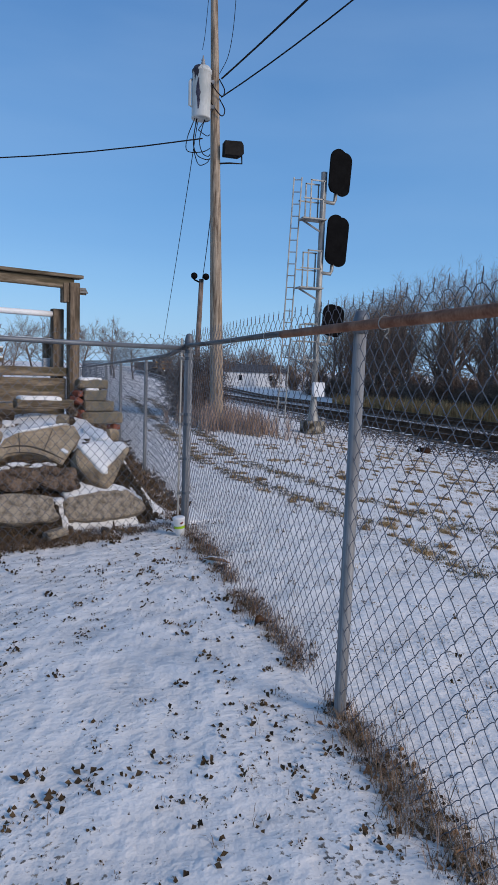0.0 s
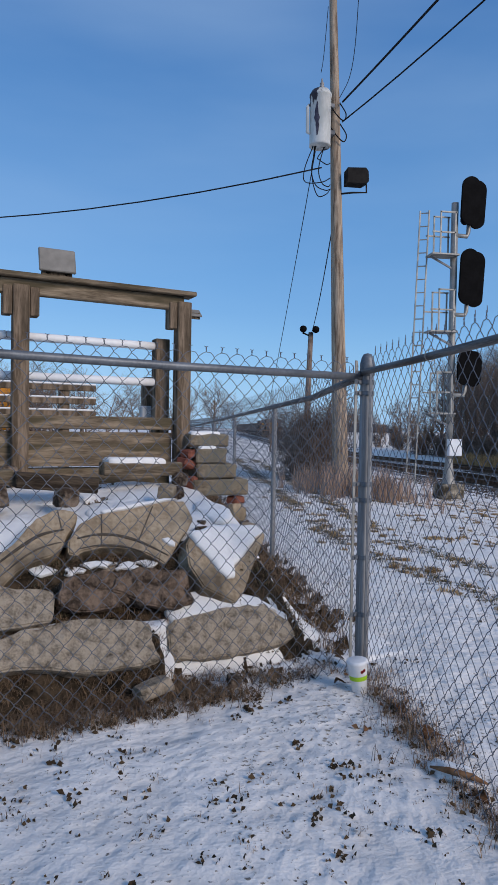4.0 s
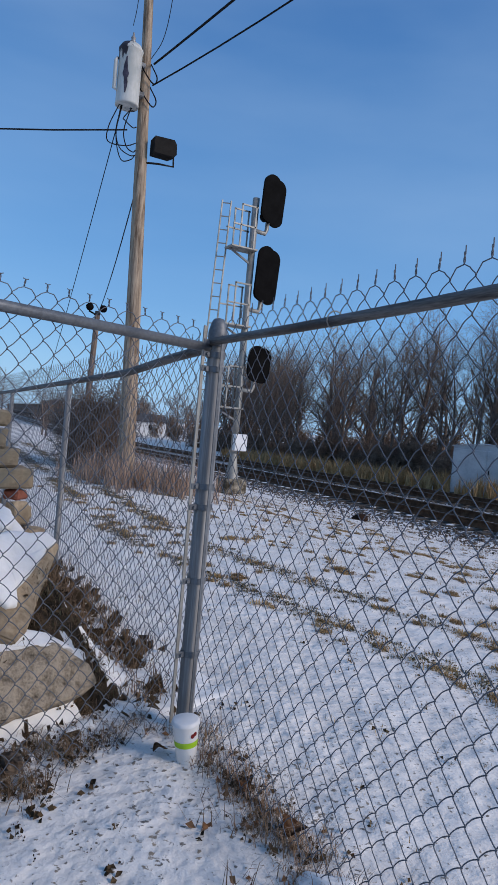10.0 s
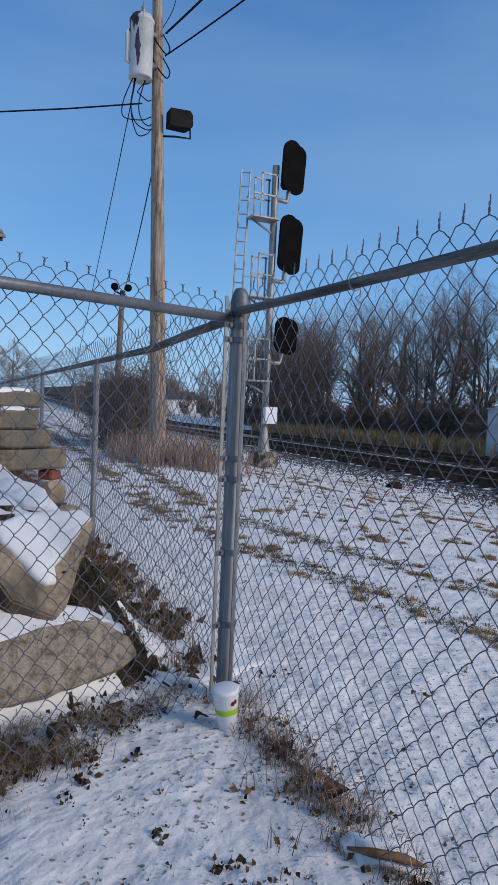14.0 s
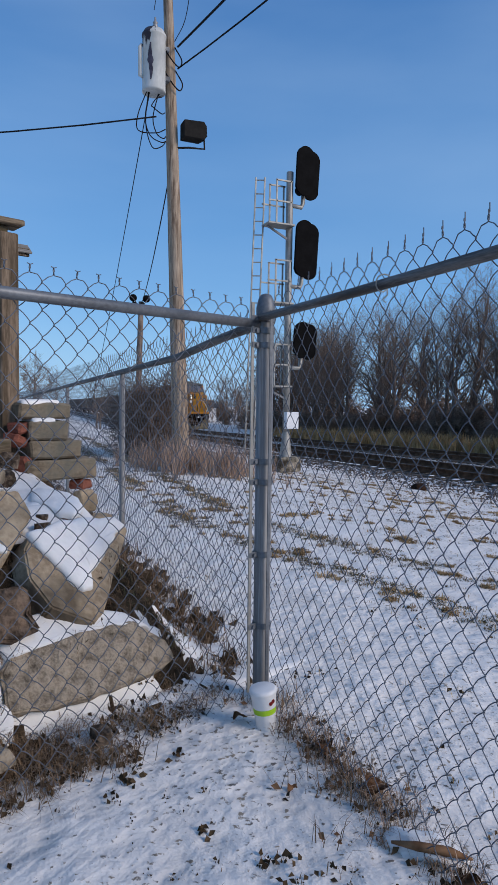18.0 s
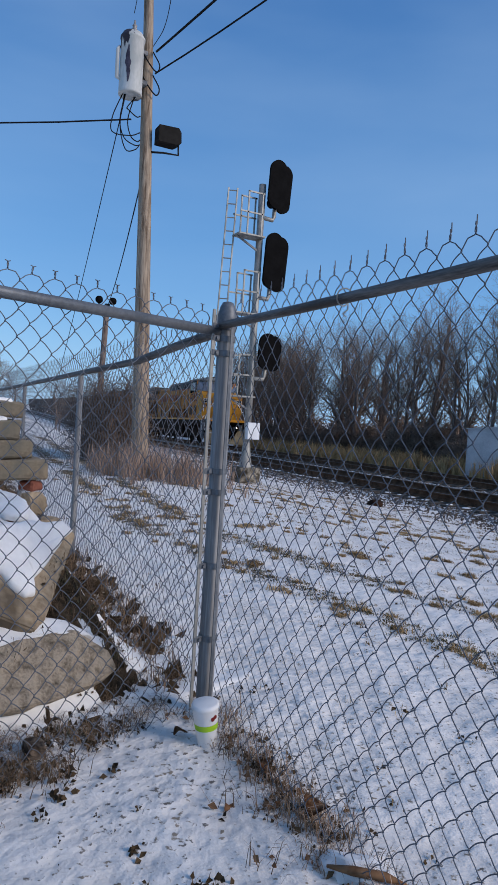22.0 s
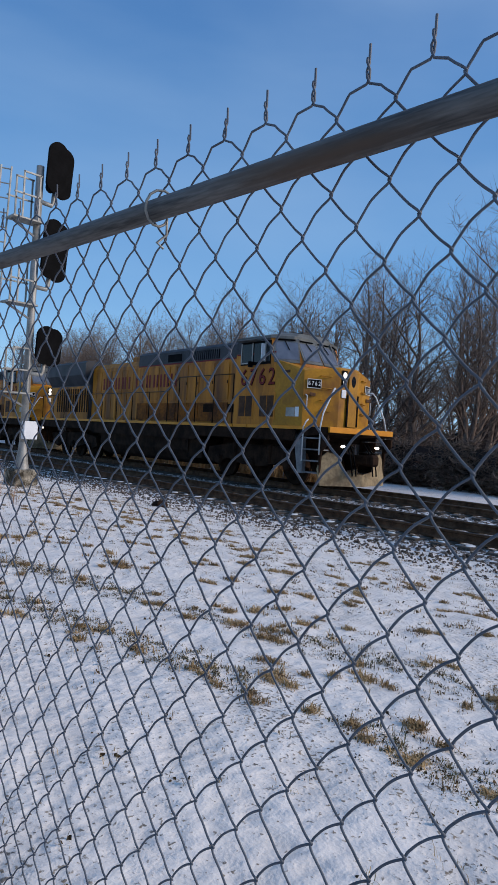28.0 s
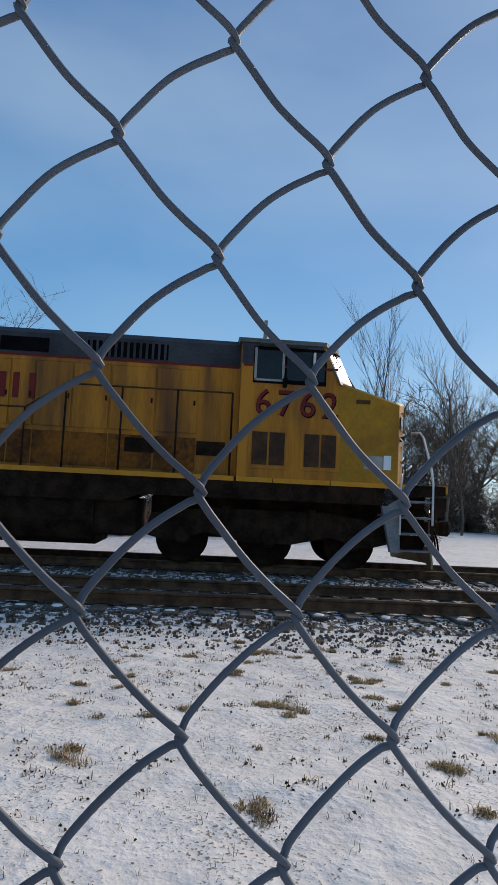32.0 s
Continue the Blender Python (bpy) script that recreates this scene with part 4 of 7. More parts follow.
    # walkway rails
    for side in (-1, 1):
        for xs, z in (((-21.8, -9.2), 2.85), ((-8.4, -5.0), 3.35)):
            bm = bmesh.new()
            pts = [(xs[0], side * 1.47, z), (xs[1], side * 1.47, z)]
            if z < 3:
                pts.append((-8.4, side * 1.47, 3.35))
            tube(bm, pts, 0.018, 6)
            part("walkway_rail", bm, GRIMEDARK, loco, "", True)
            n = int((xs[1] - xs[0]) / 1.5) + 1
            for i in range(n + 1):
                bm = bmesh.new()
                x = xs[0] + (xs[1] - xs[0]) * i / n
                tube(bm, [(x, side * 1.47, 1.72), (x, side * 1.47, z)], 0.022, 6)
                part("stanchion", bm, UNDER, loco, "", True)
    # everything ahead of the nose sits on a short front platform
    ahead = ("front_sill", "step_side", "step", "step_riser", "step_front", "handrail", "ditch_light", "snow_plow", "coupler", "coupler_knuckle", "air_hose")
    for ob in loco.children:
        if ob.name.split(".")[0] in ahead:
            ob.matrix_basis = Matrix.Translation((-0.27, 0, 0)) @ ob.matrix_basis
    for ob in loco.children:
        if ob.name.split(".")[0] != "wheel":
            ob.matrix_basis = Matrix.Diagonal((1, 1, 1.065, 1)) @ ob.matrix_basis
    return loco


def build_hopper(m):
    car = thing("hopper_car", "dull brown ribbed open hopper car coupled in the train", "freight car", m, "freight cars of the train")
    bm = bmesh.new()
    prism(bm, [(-16.0, 3.85), (-16.0, 2.9), (-14.2, 1.2), (-10.2, 1.2), (-9.2, 0.6), (-6.8, 0.6), (-5.8, 1.2), (-1.8, 1.2), (0.0, 2.9), (0.0, 3.85)], -1.5, 1.5)
    body = part("body", bm, HOPPER, car)
    for i in range(15):
        for side in (-1, 1):
            bm = bmesh.new()
            x = -15.6 + i * 1.085
            box(bm, x, x + 0.09, *sorted((side * 1.5, side * 1.6)), 1.5 if 1 < i < 13 else 2.8, 3.8, 0.01)
            part("rib", bm, HOPPER, car)
    for side in (-1, 1):
        loco_box("top_chord", -16.0, 0, *sorted((side * 1.48, side * 1.62)), 3.75, 3.92, HOPPER, car, 0.02)
        loco_box("side_sill", -16.2, 0.2, *sorted((side * 1.4, side * 1.55)), 1.05, 1.3, UNDER, car, 0.01)
    loco_box("centre_sill", -16.8, 0.8, -0.3, 0.3, 0.8, 1.1, UNDER, car, 0.01)
    for c in (-13.8, -2.2):
        for dx in (-0.88, 0.88):
            for side in (-1, 1):
                share("wheel", WHEEL, car, Matrix.Translation((c + dx, side * 0.75, 0.46)))
        for side in (-1, 1):
            loco_box("truck_frame", c - 1.2, c + 1.2, *sorted((side * 0.9, side * 1.1)), 0.4, 0.7, UNDER, car, 0.06)
    return car


YELLOWSTRIPE = shade("stripe_yellow", (0.62, 0.22, 0.009), (0.7, 0.27, 0.013), 3, 0.45, fine=20, bump=0.0)
GRIMEDARK = shade("dark_grime", (0.04, 0.016, 0.007), (0.09, 0.036, 0.012), 3, 0.75, fine=14, bump=0.1, dist=0.003)
SILVERDARK = shade("step_grey", (0.12, 0.125, 0.13), (0.22, 0.225, 0.23), 3, 0.6, fine=20, bump=0.1, dist=0.003)
WINDSCREEN = shade("windscreen_glass", (0.2, 0.2, 0.215), (0.25, 0.25, 0.265), 2, 0.08, metal=0.6, fine=8, bump=0.0, spec=0.6)
HEADLAMP = glow("dim_headlamp", (1.0, 0.95, 0.85), 1.2)

for x0 in TRACKS:
    build_track(x0)
WHEEL = wheel_mesh()
locomotive = build_locomotive()
second = copy_thing(locomotive, track_pose(180))
second["label"] = "second yellow diesel locomotive coupled behind the leading one"
first_hopper = build_hopper(track_pose(200))
hoppers = [first_hopper] + [copy_thing(first_hopper, track_pose(200)) for _ in range(9)]
TRAIN = [(0.0, 176.0), (2.5, 163.0), (6.0, 137.0), (10.0, 109.5), (13.0, 90.0), (16.0, 71.5), (18.0, 59.8), (20.0, 49.0), (22.0, 39.2), (24.0, 28.7), (26.5, 16.5), (28.0, 9.15), (29.0, 4.3), (30.0, -0.5), (31.0, -5.2), (32.0, -9.25)]


# ---- poles and signal ----
def curve_through(pts, n=5):
    """Catmull-Rom curve through the given points."""
    p = [Vector(q) for q in pts]
    p = [p[0] * 2 - p[1]] + p + [p[-1] * 2 - p[-2]]
    out = []
    for a, b, c, d in zip(p, p[1:], p[2:], p[3:]):
        for i in range(n):
            t = i / n
            out.append(0.5 * (2 * b + (c - a) * t + (2 * a - 5 * b + 4 * c - d) * t * t + (3 * b - a - 3 * c + d) * t ** 3))
    return out + [p[-2]]


def wire(name, pts, r, parent=None, mat=None, label=""):
    bm = bmesh.new()
    if len(pts) < 8:
        pts = curve_through(pts)
    tube(bm, pts, r, 6)
    return part(name, bm, mat or CABLE, parent, label, True)


def sag_line(a, b, sag, n=14):
    a, b = Vector(a), Vector(b)
    return [a.lerp(b, i / n) - Vector((0, 0, sag * 4 * (i / n) * (1 - i / n))) for i in range(n + 1)]


def pole_at(z):
    return Vector((2.58 - 0.0365 * z, 9.2, z))


def build_utility_pole():
    pole = thing("utility_pole", "weathered wooden utility pole with a transformer and floodlight", "utility pole")
    bm = bmesh.new()
    tube(bm, [pole_at(z) + Vector((0.008 * noise.noise((0, 0, z * 0.6)), 0, 0)) for z in [-0.6 + i * 0.6 for i in range(18)]] + [pole_at(10.05)],
         [0.165 - 0.0055 * i for i in range(18)] + [0.06], 18)
    part("shaft", bm, POLEWOOD, pole, "pale weathered shaft with long drying cracks", True)
    c = pole_at(7.2) + Vector((-0.32, -0.12, 0))
    bm = bmesh.new()
    lathe(bm, [(0, 6.7), (0.2, 6.7), (0.205, 6.73), (0.2, 6.76), (0.2, 7.62), (0.212, 7.63), (0.212, 7.67), (0.2, 7.68), (0.17, 7.74), (0, 7.76)], 22, Matrix.Translation((c.x, c.y, -0.12)))
    can = part("transformer", bm, [CANPAINT], pole, "pale grey transformer can with peeling paint", True)
    bm = bmesh.new()
    lathe(bm, [(0.045, 7.74), (0.05, 7.78), (0.03, 7.8), (0.05, 7.83), (0.03, 7.86), (0.045, 7.89), (0.02, 7.92), (0.015, 7.98), (0, 7.98)], 12, Matrix.Translation((c.x + 0.02, c.y, -0.12)))
    part("bushing", bm, CERAMIC, can, "brown ceramic bushing", True)
    bm = bmesh.new()
    tube(bm, [(c.x - 0.16, c.y - 0.02, 6.78), (c.x - 0.245, c.y, 6.83), (c.x - 0.25, c.y, 7.3), (c.x - 0.22, c.y, 7.36)], [0.02, 0.035, 0.035, 0.02], 10)
    part("arrester", bm, CANPAINT, can, "", True)
    bm = bmesh.new()                                    # bare dark streak where the paint has come off
    rows = []
    for i in range(25):
        z = 6.72 + 0.62 * i / 24
        mid = radians(-122 + 5 * noise.noise((z * 3, 1, 2)))
        wide = radians(2 + 13 * math.sin(math.pi * (i + 0.5) / 25) * (0.75 + 0.9 * noise.noise((z * 9, 5, 1))))
        rows.append([bm.verts.new((c.x + 0.2025 * math.cos(mid + k * wide), c.y + 0.2025 * math.sin(mid + k * wide), z)) for k in (-1, -0.3, 0.4, 1)])
    for a, b in zip(rows, rows[1:]):
        for k in range(3):
            bm.faces.new((a[k], a[k + 1], b[k + 1], b[k]))
    part("bare_patch", bm, BAREPATCH, can, "dark purple bare patch in the peeling paint", True)
    for z in (6.85, 7.35):
        bm = bmesh.new()
        box(bm, c.x + 0.1, pole_at(z).x - 0.05, c.y - 0.06, c.y + 0.1, z - 0.04, z + 0.04, 0.01)
        part("bracket", bm, SILVERDARK, can)
    # floodlight
    p = pole_at(6.05)
    bm = bmesh.new()
    prism(bm, [(0.16, 5.9), (0.5, 5.9), (0.58, 5.95), (0.57, 6.13), (0.52, 6.2), (0.16, 6.18)], -0.16, 0.1, Matrix.Translation((p.x, p.y - 0.1, 0)))
    fl = part("floodlight", bm, FLOOD, pole, "grey-bronze box floodlight facing away")
    bm = bmesh.new()
    tube(bm, [(p.x + 0.56, p.y - 0.12, 6.1), (p.x + 0.58, p.y - 0.12, 5.78), (p.x + 0.3, p.y - 0.12, 5.76), (p.x + 0.05, p.y - 0.05, 5.74)], 0.018, 8)
    part("yoke", bm, FLOOD, fl, "", True)
    # hardware at the top
    bm = bmesh.new()
    tube(bm, [pole_at(9.9), pole_at(9.9) + Vector((0.2, 0, 0.1)), pole_at(9.9) + Vector((0.3, 0, 0.3))], 0.018, 6)
    tube(bm, [pole_at(9.6), pole_at(9.6) + Vector((0.35, 0, -0.05)), pole_at(9.6) + Vector((0.52, 0, 0.1))], 0.018, 6)
    part("pole_top_arm", bm, SILVERDARK, pole, "", True)
    for dx, z in ((0.3, 10.15), (0.48, 9.62)):
        bm = bmesh.new()
        lathe(bm, [(0.02, -0.1), (0.045, -0.06), (0.03, -0.03), (0.05, 0), (0.03, 0.03), (0.04, 0.07), (0, 0.1)], 12, Matrix.Translation((2.22 + dx, 9.2, z)))
        part("insulator", bm, CERAMIC, pole, "", True)
    # loops of cable below the can
    rng = random.Random(4)
    for i in range(5):
        a = Vector((c.x + rng.uniform(-0.15, 0.15), c.y, 6.58))
        b = pole_at(rng.uniform(5.75, 6.45)) + Vector((-0.13, -0.05, 0))
        mid = Vector((min(a.x, b.x) - rng.uniform(-0.12, 0.18), c.y - 0.05, min(a.z, b.z) - rng.uniform(0.05, 0.3) + 0.1))
        wire("cable_loop", [a, a.lerp(mid, 0.5) + Vector((-0.08, 0, -0.08)), mid, mid.lerp(b, 0.6) + Vector((0.02, 0, -0.05)), b], 0.0095, pole)
    for i, z in enumerate((7.5, 7.1)):
        a = pole_at(z)
        wire("cable_loop", [a + Vector((0.1, 0, 0.0)), a + Vector((0.2, -0.1, -0.25)), a + Vector((0.12, -0.15, -0.4)), a + Vector((-0.1, -0.17, -0.2)), a + Vector((-0.25, -0.2, 0.05))], 0.012, pole)
    wire("drop_wire", [pole_at(9.4) + Vector((0.5, 0, 0.1)), pole_at(8.6) + Vector((0.42, 0, 0)), pole_at(8.0) + Vector((0.3, 0, 0)), pole_at(7.6) + Vector((0.1, 0, 0))], 0.007, pole)
    wire("drop_wire", [pole_at(9.3) + Vector((-0.1, 0, 0)), pole_at(8.4) + Vector((-0.2, 0, 0)), Vector((c.x, c.y, 7.98))], 0.006, pole)
    return pole


def build_lines():
    spans = (("power_cable", (2.45, 9.15, 7.5), (3.54, -3.6, 6.65), 0.1, 0.02), ("power_cable", (2.45, 9.15, 7.12), (5.63, -3.6, 8.31), 0.37, 0.015),
             ("service_cable", (2.05, 9.1, 6.2), (-14.0, 17.5, 7.3), 0.75, 0.014), ("guy_wire", (1.98, 9.0, 7.0), (4.0, 27.0, 0.9), 0.2, 0.009),
             ("service_cable", (2.38, 9.2, 5.6), (4.62, 20.3, 4.7), 0.25, 0.012), ("power_cable", (2.35, 9.2, 9.9), (3.5, -4.0, 11.8), 0.3, 0.01))
    for name, a, b, s, r in spans:
        w = wire(name, sag_line(a, b, s), r)
        tagged(w, "black overhead cable strung from the wooden pole", "cable", "overhead cables")


def build_signal():
    sig = thing("railway_signal", "silver railway signal mast with three black signal heads and a ladder", "railway signal")
    x, y, g = 5.95, 11.6, -0.15
    bm = bmesh.new()
    box(bm, x - 0.28, x + 0.28, y - 0.28, y + 0.28, g - 0.25, g + 0.1, 0.03)
    part("footing", bm, CONCRETE, sig, "concrete footing")
    bm = bmesh.new()
    tube(bm, [(x, y, g), (x, y, 6.62)], 0.082, 16)
    part("mast", bm, SILVER, sig, "", True)
    bm = bmesh.new()
    lathe(bm, [(0.16, g + 0.1), (0.15, g + 0.16), (0.1, g + 0.5), (0.085, g + 0.7)], 14, Matrix.Translation((x, y, 0)))
    part("mast_base", bm, SILVER, sig, "", True)
    bm = bmesh.new()
    box(bm, x - 0.1, x + 0.22, y - 0.22, y - 0.08, 0.62, 1.02, 0.01)
    part("junction_box", bm, WHITE, sig, "white junction box")
    for z, h in ((6.64, 1.14), (4.86, 1.32), (2.72, 0.86)):
        head = new("signal_head")
        head.parent = sig
        head.matrix_basis = Matrix.Translation((x + 0.42, y - 0.02, z)) @ pose(0, 0, 0, 0, 3, 6)
        for dx, dy, w in ((-0.12, 0.0, 0.24), (0.16, 0.16, 0.22)):
            bm = bmesh.new()
            pts = []
            for k in range(24):
                a = 2 * math.pi * k / 24
                pts.append((math.cos(a) * w, (h / 2 - w) * (1 if math.sin(a) >= 0 else -1) + math.sin(a) * w))
            prism(bm, pts, -0.03, 0.03, Matrix.Translation((dx, dy - 0.12, 0)))
            part("backplate", bm, BLACK, head, "black rounded backing plate")
        bm = bmesh.new()
        box(bm, -0.14, 0.16, -0.08, 0.25, -h / 2 + 0.12, h / 2 - 0.12, 0.05)
        part("housing", bm, BLACK, head)
        for k in range(3 if h > 1 else 2):
            bm = bmesh.new()
            zz = (k - (1 if h > 1 else 0.5)) * h * 0.27
            tube(bm, [(0.02, 0.25, zz), (0.02, 0.33, zz - 0.01)], 0.11, 12, False)
            part("hood", bm, BLACK, head, "", True)
        bm = bmesh.new()
        tube(bm, [(-0.02, 0.05, -h / 2 + 0.12), (-0.02, 0.05, -h / 2 - 0.12), (-0.06, 0.04, -h / 2 - 0.22), (-0.4, 0.02, -h / 2 - 0.24)], 0.05, 10)
        part("bracket_pipe", bm, SILVER, head, "", True)
    lad = new("ladder")
    lad.parent = sig
    # stiles run a little off plumb
    top, bot = Vector((5.26, 11.75, 6.45)), Vector((5.05, 11.75, g))
    for dy in (-0.19, 0.19):
        bm = bmesh.new()
        bar(bm, bot + Vector((0.5 * dy, -0.22 * dy, 0)), top + Vector((0.5 * dy, -0.22 * dy, 0)), 0.03, 0.03)
        part("stile", bm, SILVER, lad)
    n = 21
    for i in range(n):
        p = bot.lerp(top, (i + 0.8) / n)
        bm = bmesh.new()
        tube(bm, [p + Vector((-0.095, 0.042, 0)), p + Vector((0.095, -0.042, 0))], 0.014, 6)
        part("rung", bm, SILVER, lad)
    for z in (5.35, 3.55, 1.62):
        bm = bmesh.new()
        box(bm, 5.3, 5.98, 11.35, 11.75, z - 0.02, z + 0.02, 0.006)
        deck = part("platform", bm, SILVER, sig, "small grated maintenance platform")
        for yy in (11.36, 11.74):
            for a, b in (((5.5, z), (5.5, z + 0.98)), ((5.86, z), (5.86, z + 0.98)), ((5.48, z + 0.97), (5.9, z + 0.97)), ((5.3, z + 0.5), (5.9, z + 0.5))):
                bm = bmesh.new()
                bar(bm, (a[0], yy, a[1]), (b[0], yy, b[1]), 0.032)
                part("guard_rail", bm, SILVER, deck)
        bm = bmesh.new()
        bar(bm, (5.35, 11.55, z - 0.03), (5.93, 11.58, z - 0.3), 0.04)
        part("brace", bm, SILVERDARK, deck)
    return sig


def build_lamp_pole():
    p = thing("lamp_pole", "slim dark wooden pole carrying two small floodlights", "lamp post")
    bm = bmesh.new()
    tube(bm, [(4.45, 20.4, -0.8), (4.62, 20.4, 4.75)], [0.12, 0.09], 12)
    part("shaft", bm, BARK, p, "", True)
    for dx, tilt in ((-0.33, 30), (0.12, -20)):
        bm = bmesh.new()
        lathe(bm, [(0.05, -0.15), (0.08, -0.05), (0.13, 0.1), (0.13, 0.16), (0, 0.16)], 12, Matrix.Translation((4.62 + dx, 20.3, 4.85)) @ pose(0, 0, 0, 100, tilt, 0))
        part("lamp_head", bm, BLACK, p, "", True)
    bm = bmesh.new()
    tube(bm, [(4.62, 20.4, 4.6), (4.3, 20.35, 4.72)], 0.03, 8)
    part("arm", bm, BLACK, p, "", True)
    return p


def build_relay_case():
    b = thing("relay_cabinet", "light grey metal railway equipment cabinet beside the tracks", "equipment cabinet", Matrix.Translation((21.1, 17.6, -0.85)) @ pose(0, 0, 0, 0, 0, -47))
    bm = bmesh.new()
    prism(bm, [(-1.35, 0.1), (1.35, 0.1), (1.35, 2.05), (0, 2.2), (-1.35, 2.05)], -0.8, 0.8)
    body = part("body", bm, SHEETMETAL, b)
    bm = bmesh.new()
    prism(bm, [(-1.42, 2.05), (0, 2.21), (1.42, 2.05), (1.42, 2.09), (0, 2.26), (-1.42, 2.09)], -0.86, 0.86)
    part("roof", bm, SHEETMETAL, b)
    bm = bmesh.new()
    box(bm, -1.3, -0.02, -0.825, -0.8, 0.2, 1.95, 0.01)
    part("door", bm, SHEETMETAL, body)
    bm = bmesh.new()
    box(bm, 0.02, 1.3, -0.825, -0.8, 0.2, 1.95, 0.01)
    d = part("door", bm, SHEETMETAL, body)
    bm = bmesh.new()
    box(bm, 0.1, 0.15, -0.87, -0.825, 0.95, 1.15, 0.01)
    part("handle", bm, BLACK, d)
    bm = bmesh.new()
    box(bm, -1.35, 1.35, -0.8, 0.8, -0.2, 0.1, 0.02)
    part("plinth", bm, CONCRETE, b)
    return b


CANPAINT = shade("can_paint", (0.46, 0.47, 0.44), (0.6, 0.6, 0.57), 5, 0.6, fine=25, bump=0.1, dist=0.003, c3=(0.035, 0.03, 0.04), stretch=(1, 1, 0.4), edge=(0.575, 0.59))
BAREPATCH = shade("bare_patch", (0.035, 0.032, 0.05), (0.08, 0.072, 0.1), 9, 0.8, fine=30, bump=0.2, dist=0.003)
CERAMIC = shade("ceramic", (0.16, 0.14, 0.13), (0.3, 0.29, 0.28), 6, 0.25, fine=30, bump=0.0)
FLOOD = shade("bronze_paint", (0.012, 0.011, 0.01), (0.024, 0.022, 0.02), 3, 0.85, fine=20, bump=0.05, dist=0.003, spec=0.08)
build_utility_pole()
build_lines()
build_signal()
build_lamp_pole()
build_relay_case()


# ---- timber frame, cast stones and rubble behind the cross fence ----
E1 = L2_DIR
E2 = Vector((E1.y, -E1.x, 0))
BANK = Matrix(((E1.x, E2.x, 0, 0), (E1.y, E2.y, 0, 0), (0, 0, 1, 0), (0, 0, 0, 1)))      # bank space: along the fence, behind it, up
BANK3 = BANK.to_3x3()


def bank_pose(a, b, z, rx=0, ry=0, rz=0):
    """rz turns in plan; bank space is mirrored, so things are placed by world turn."""
    p = BANK @ Vector((a, b, z))
    base = math.degrees(math.atan2(E1.y, E1.x)) + 180
    return Matrix.Translation(p) @ pose(0, 0, 0, 0, 0, base) @ pose(0, 0, 0, rx, ry, rz)


def timber(name, a0, a1, b, z0, z1, thick, parent, mat=None, label=""):
    """A board along the bank, from a0 to a1 left of the corner."""
    bm = bmesh.new()
    box(bm, -(a1 - a0) / 2, (a1 - a0) / 2, -thick / 2, thick / 2, -(z1 - z0) / 2, (z1 - z0) / 2, 0.006)
    return part(name, bm, mat or TIMBER, parent, label, False, bank_pose((a0 + a1) / 2, b, (z0 + z1) / 2))


def build_frame():
    f = thing("wooden_pen", "weathered grey-brown timber pen with posts, planks and a top beam", "wooden pen")
    for a in (0.25, 1.39, 2.6, 3.8):
        bm = bmesh.new()
        box(bm, -0.052, 0.052, -0.052, 0.052, 0.55, 2.13, 0.006)
        part("post", bm, POSTWOOD, f, "", False, bank_pose(a, 1.9, 0))
        for da in (-0.085, 0.085):
            if a > 1 or da > 0:
                bm = bmesh.new()
                box(bm, -0.03, 0.03, -0.05, 0.05, 1.93, 2.12, 0.005)
                part("cleat", bm, POSTWOOD, f, "", False, bank_pose(a + da, 1.91, 0))
    timber("top_beam", 0.25, 3.9, 1.9, 2.07, 2.17, 0.06, f)
    timber("cap_board", 0.17, 4.0, 1.9, 2.172, 2.205, 0.16, f)
    timber("plank", 0.31, 3.9, 1.93, 1.19, 1.28, 0.05, f, None, "greenish weathered plank")
    timber("plank", 0.31, 3.9, 1.96, 0.93, 1.17, 0.06, f)
    timber("plank", 0.31, 3.9, 2.0, 0.66, 0.92, 0.06, f)
    bm = bmesh.new()
    box(bm, -0.055, 0.055, -0.05, 0.05, 0.6, 1.87, 0.006)
    part("inner_post", bm, POSTWOOD, f, "", False, bank_pose(0.36, 2.06, 0))
    # far side of the pen
    for z in (1.2, 1.33, 1.46, 1.6):
        timber("far_rail", 0.3, 6.0, 4.3, z - 0.03, z + 0.03, 0.05, f, POSTWOOD)
        timber("rail_snow", 0.3, 6.0, 4.3, z + 0.031, z + 0.05, 0.05, f, SNOW, "thin line of snow")
    for a in (0.62, 1.8, 3.0):
        bm = bmesh.new()
        box(bm, -0.05, 0.05, -0.05, 0.05, 0.6, 1.72, 0.005)
        part("post", bm, POSTWOOD, f, "", False, bank_pose(a, 4.35, 0))
    for a, z in ((0.42, 1.46),):
        bm = bmesh.new()
        box(bm, -0.03, 0.03, -0.05, 0.05, -0.13, 0.13, 0.004)
        part("side_block", bm, POSTWOOD, f, "", False, bank_pose(a, 2.2, z))
        bm = bmesh.new()
        box(bm, -0.04, 0.04, -0.03, 0.03, -0.07, 0.07, 0.008)
        part("switch_box", bm, SHEETMETAL, f, "small grey metal box", False, bank_pose(0.44, 2.16, 1.3))
    return f


def build_pipes():
    for z, b in ((1.815, 2.05), (1.545, 2.05)):
        bm = bmesh.new()
        p0, p1 = BANK @ Vector((0.4, b, z)), BANK @ Vector((4.0, b, z + 0.0))
        tube(bm, [p0, p0.lerp(p1, 0.1), p1], 0.03, 12)
        w = part("rail_pipe", bm, WHITE, None, "", True)
        tagged(w, "white painted pipe rail dusted with snow on the pen", "pipe rail", "white pipe rails")


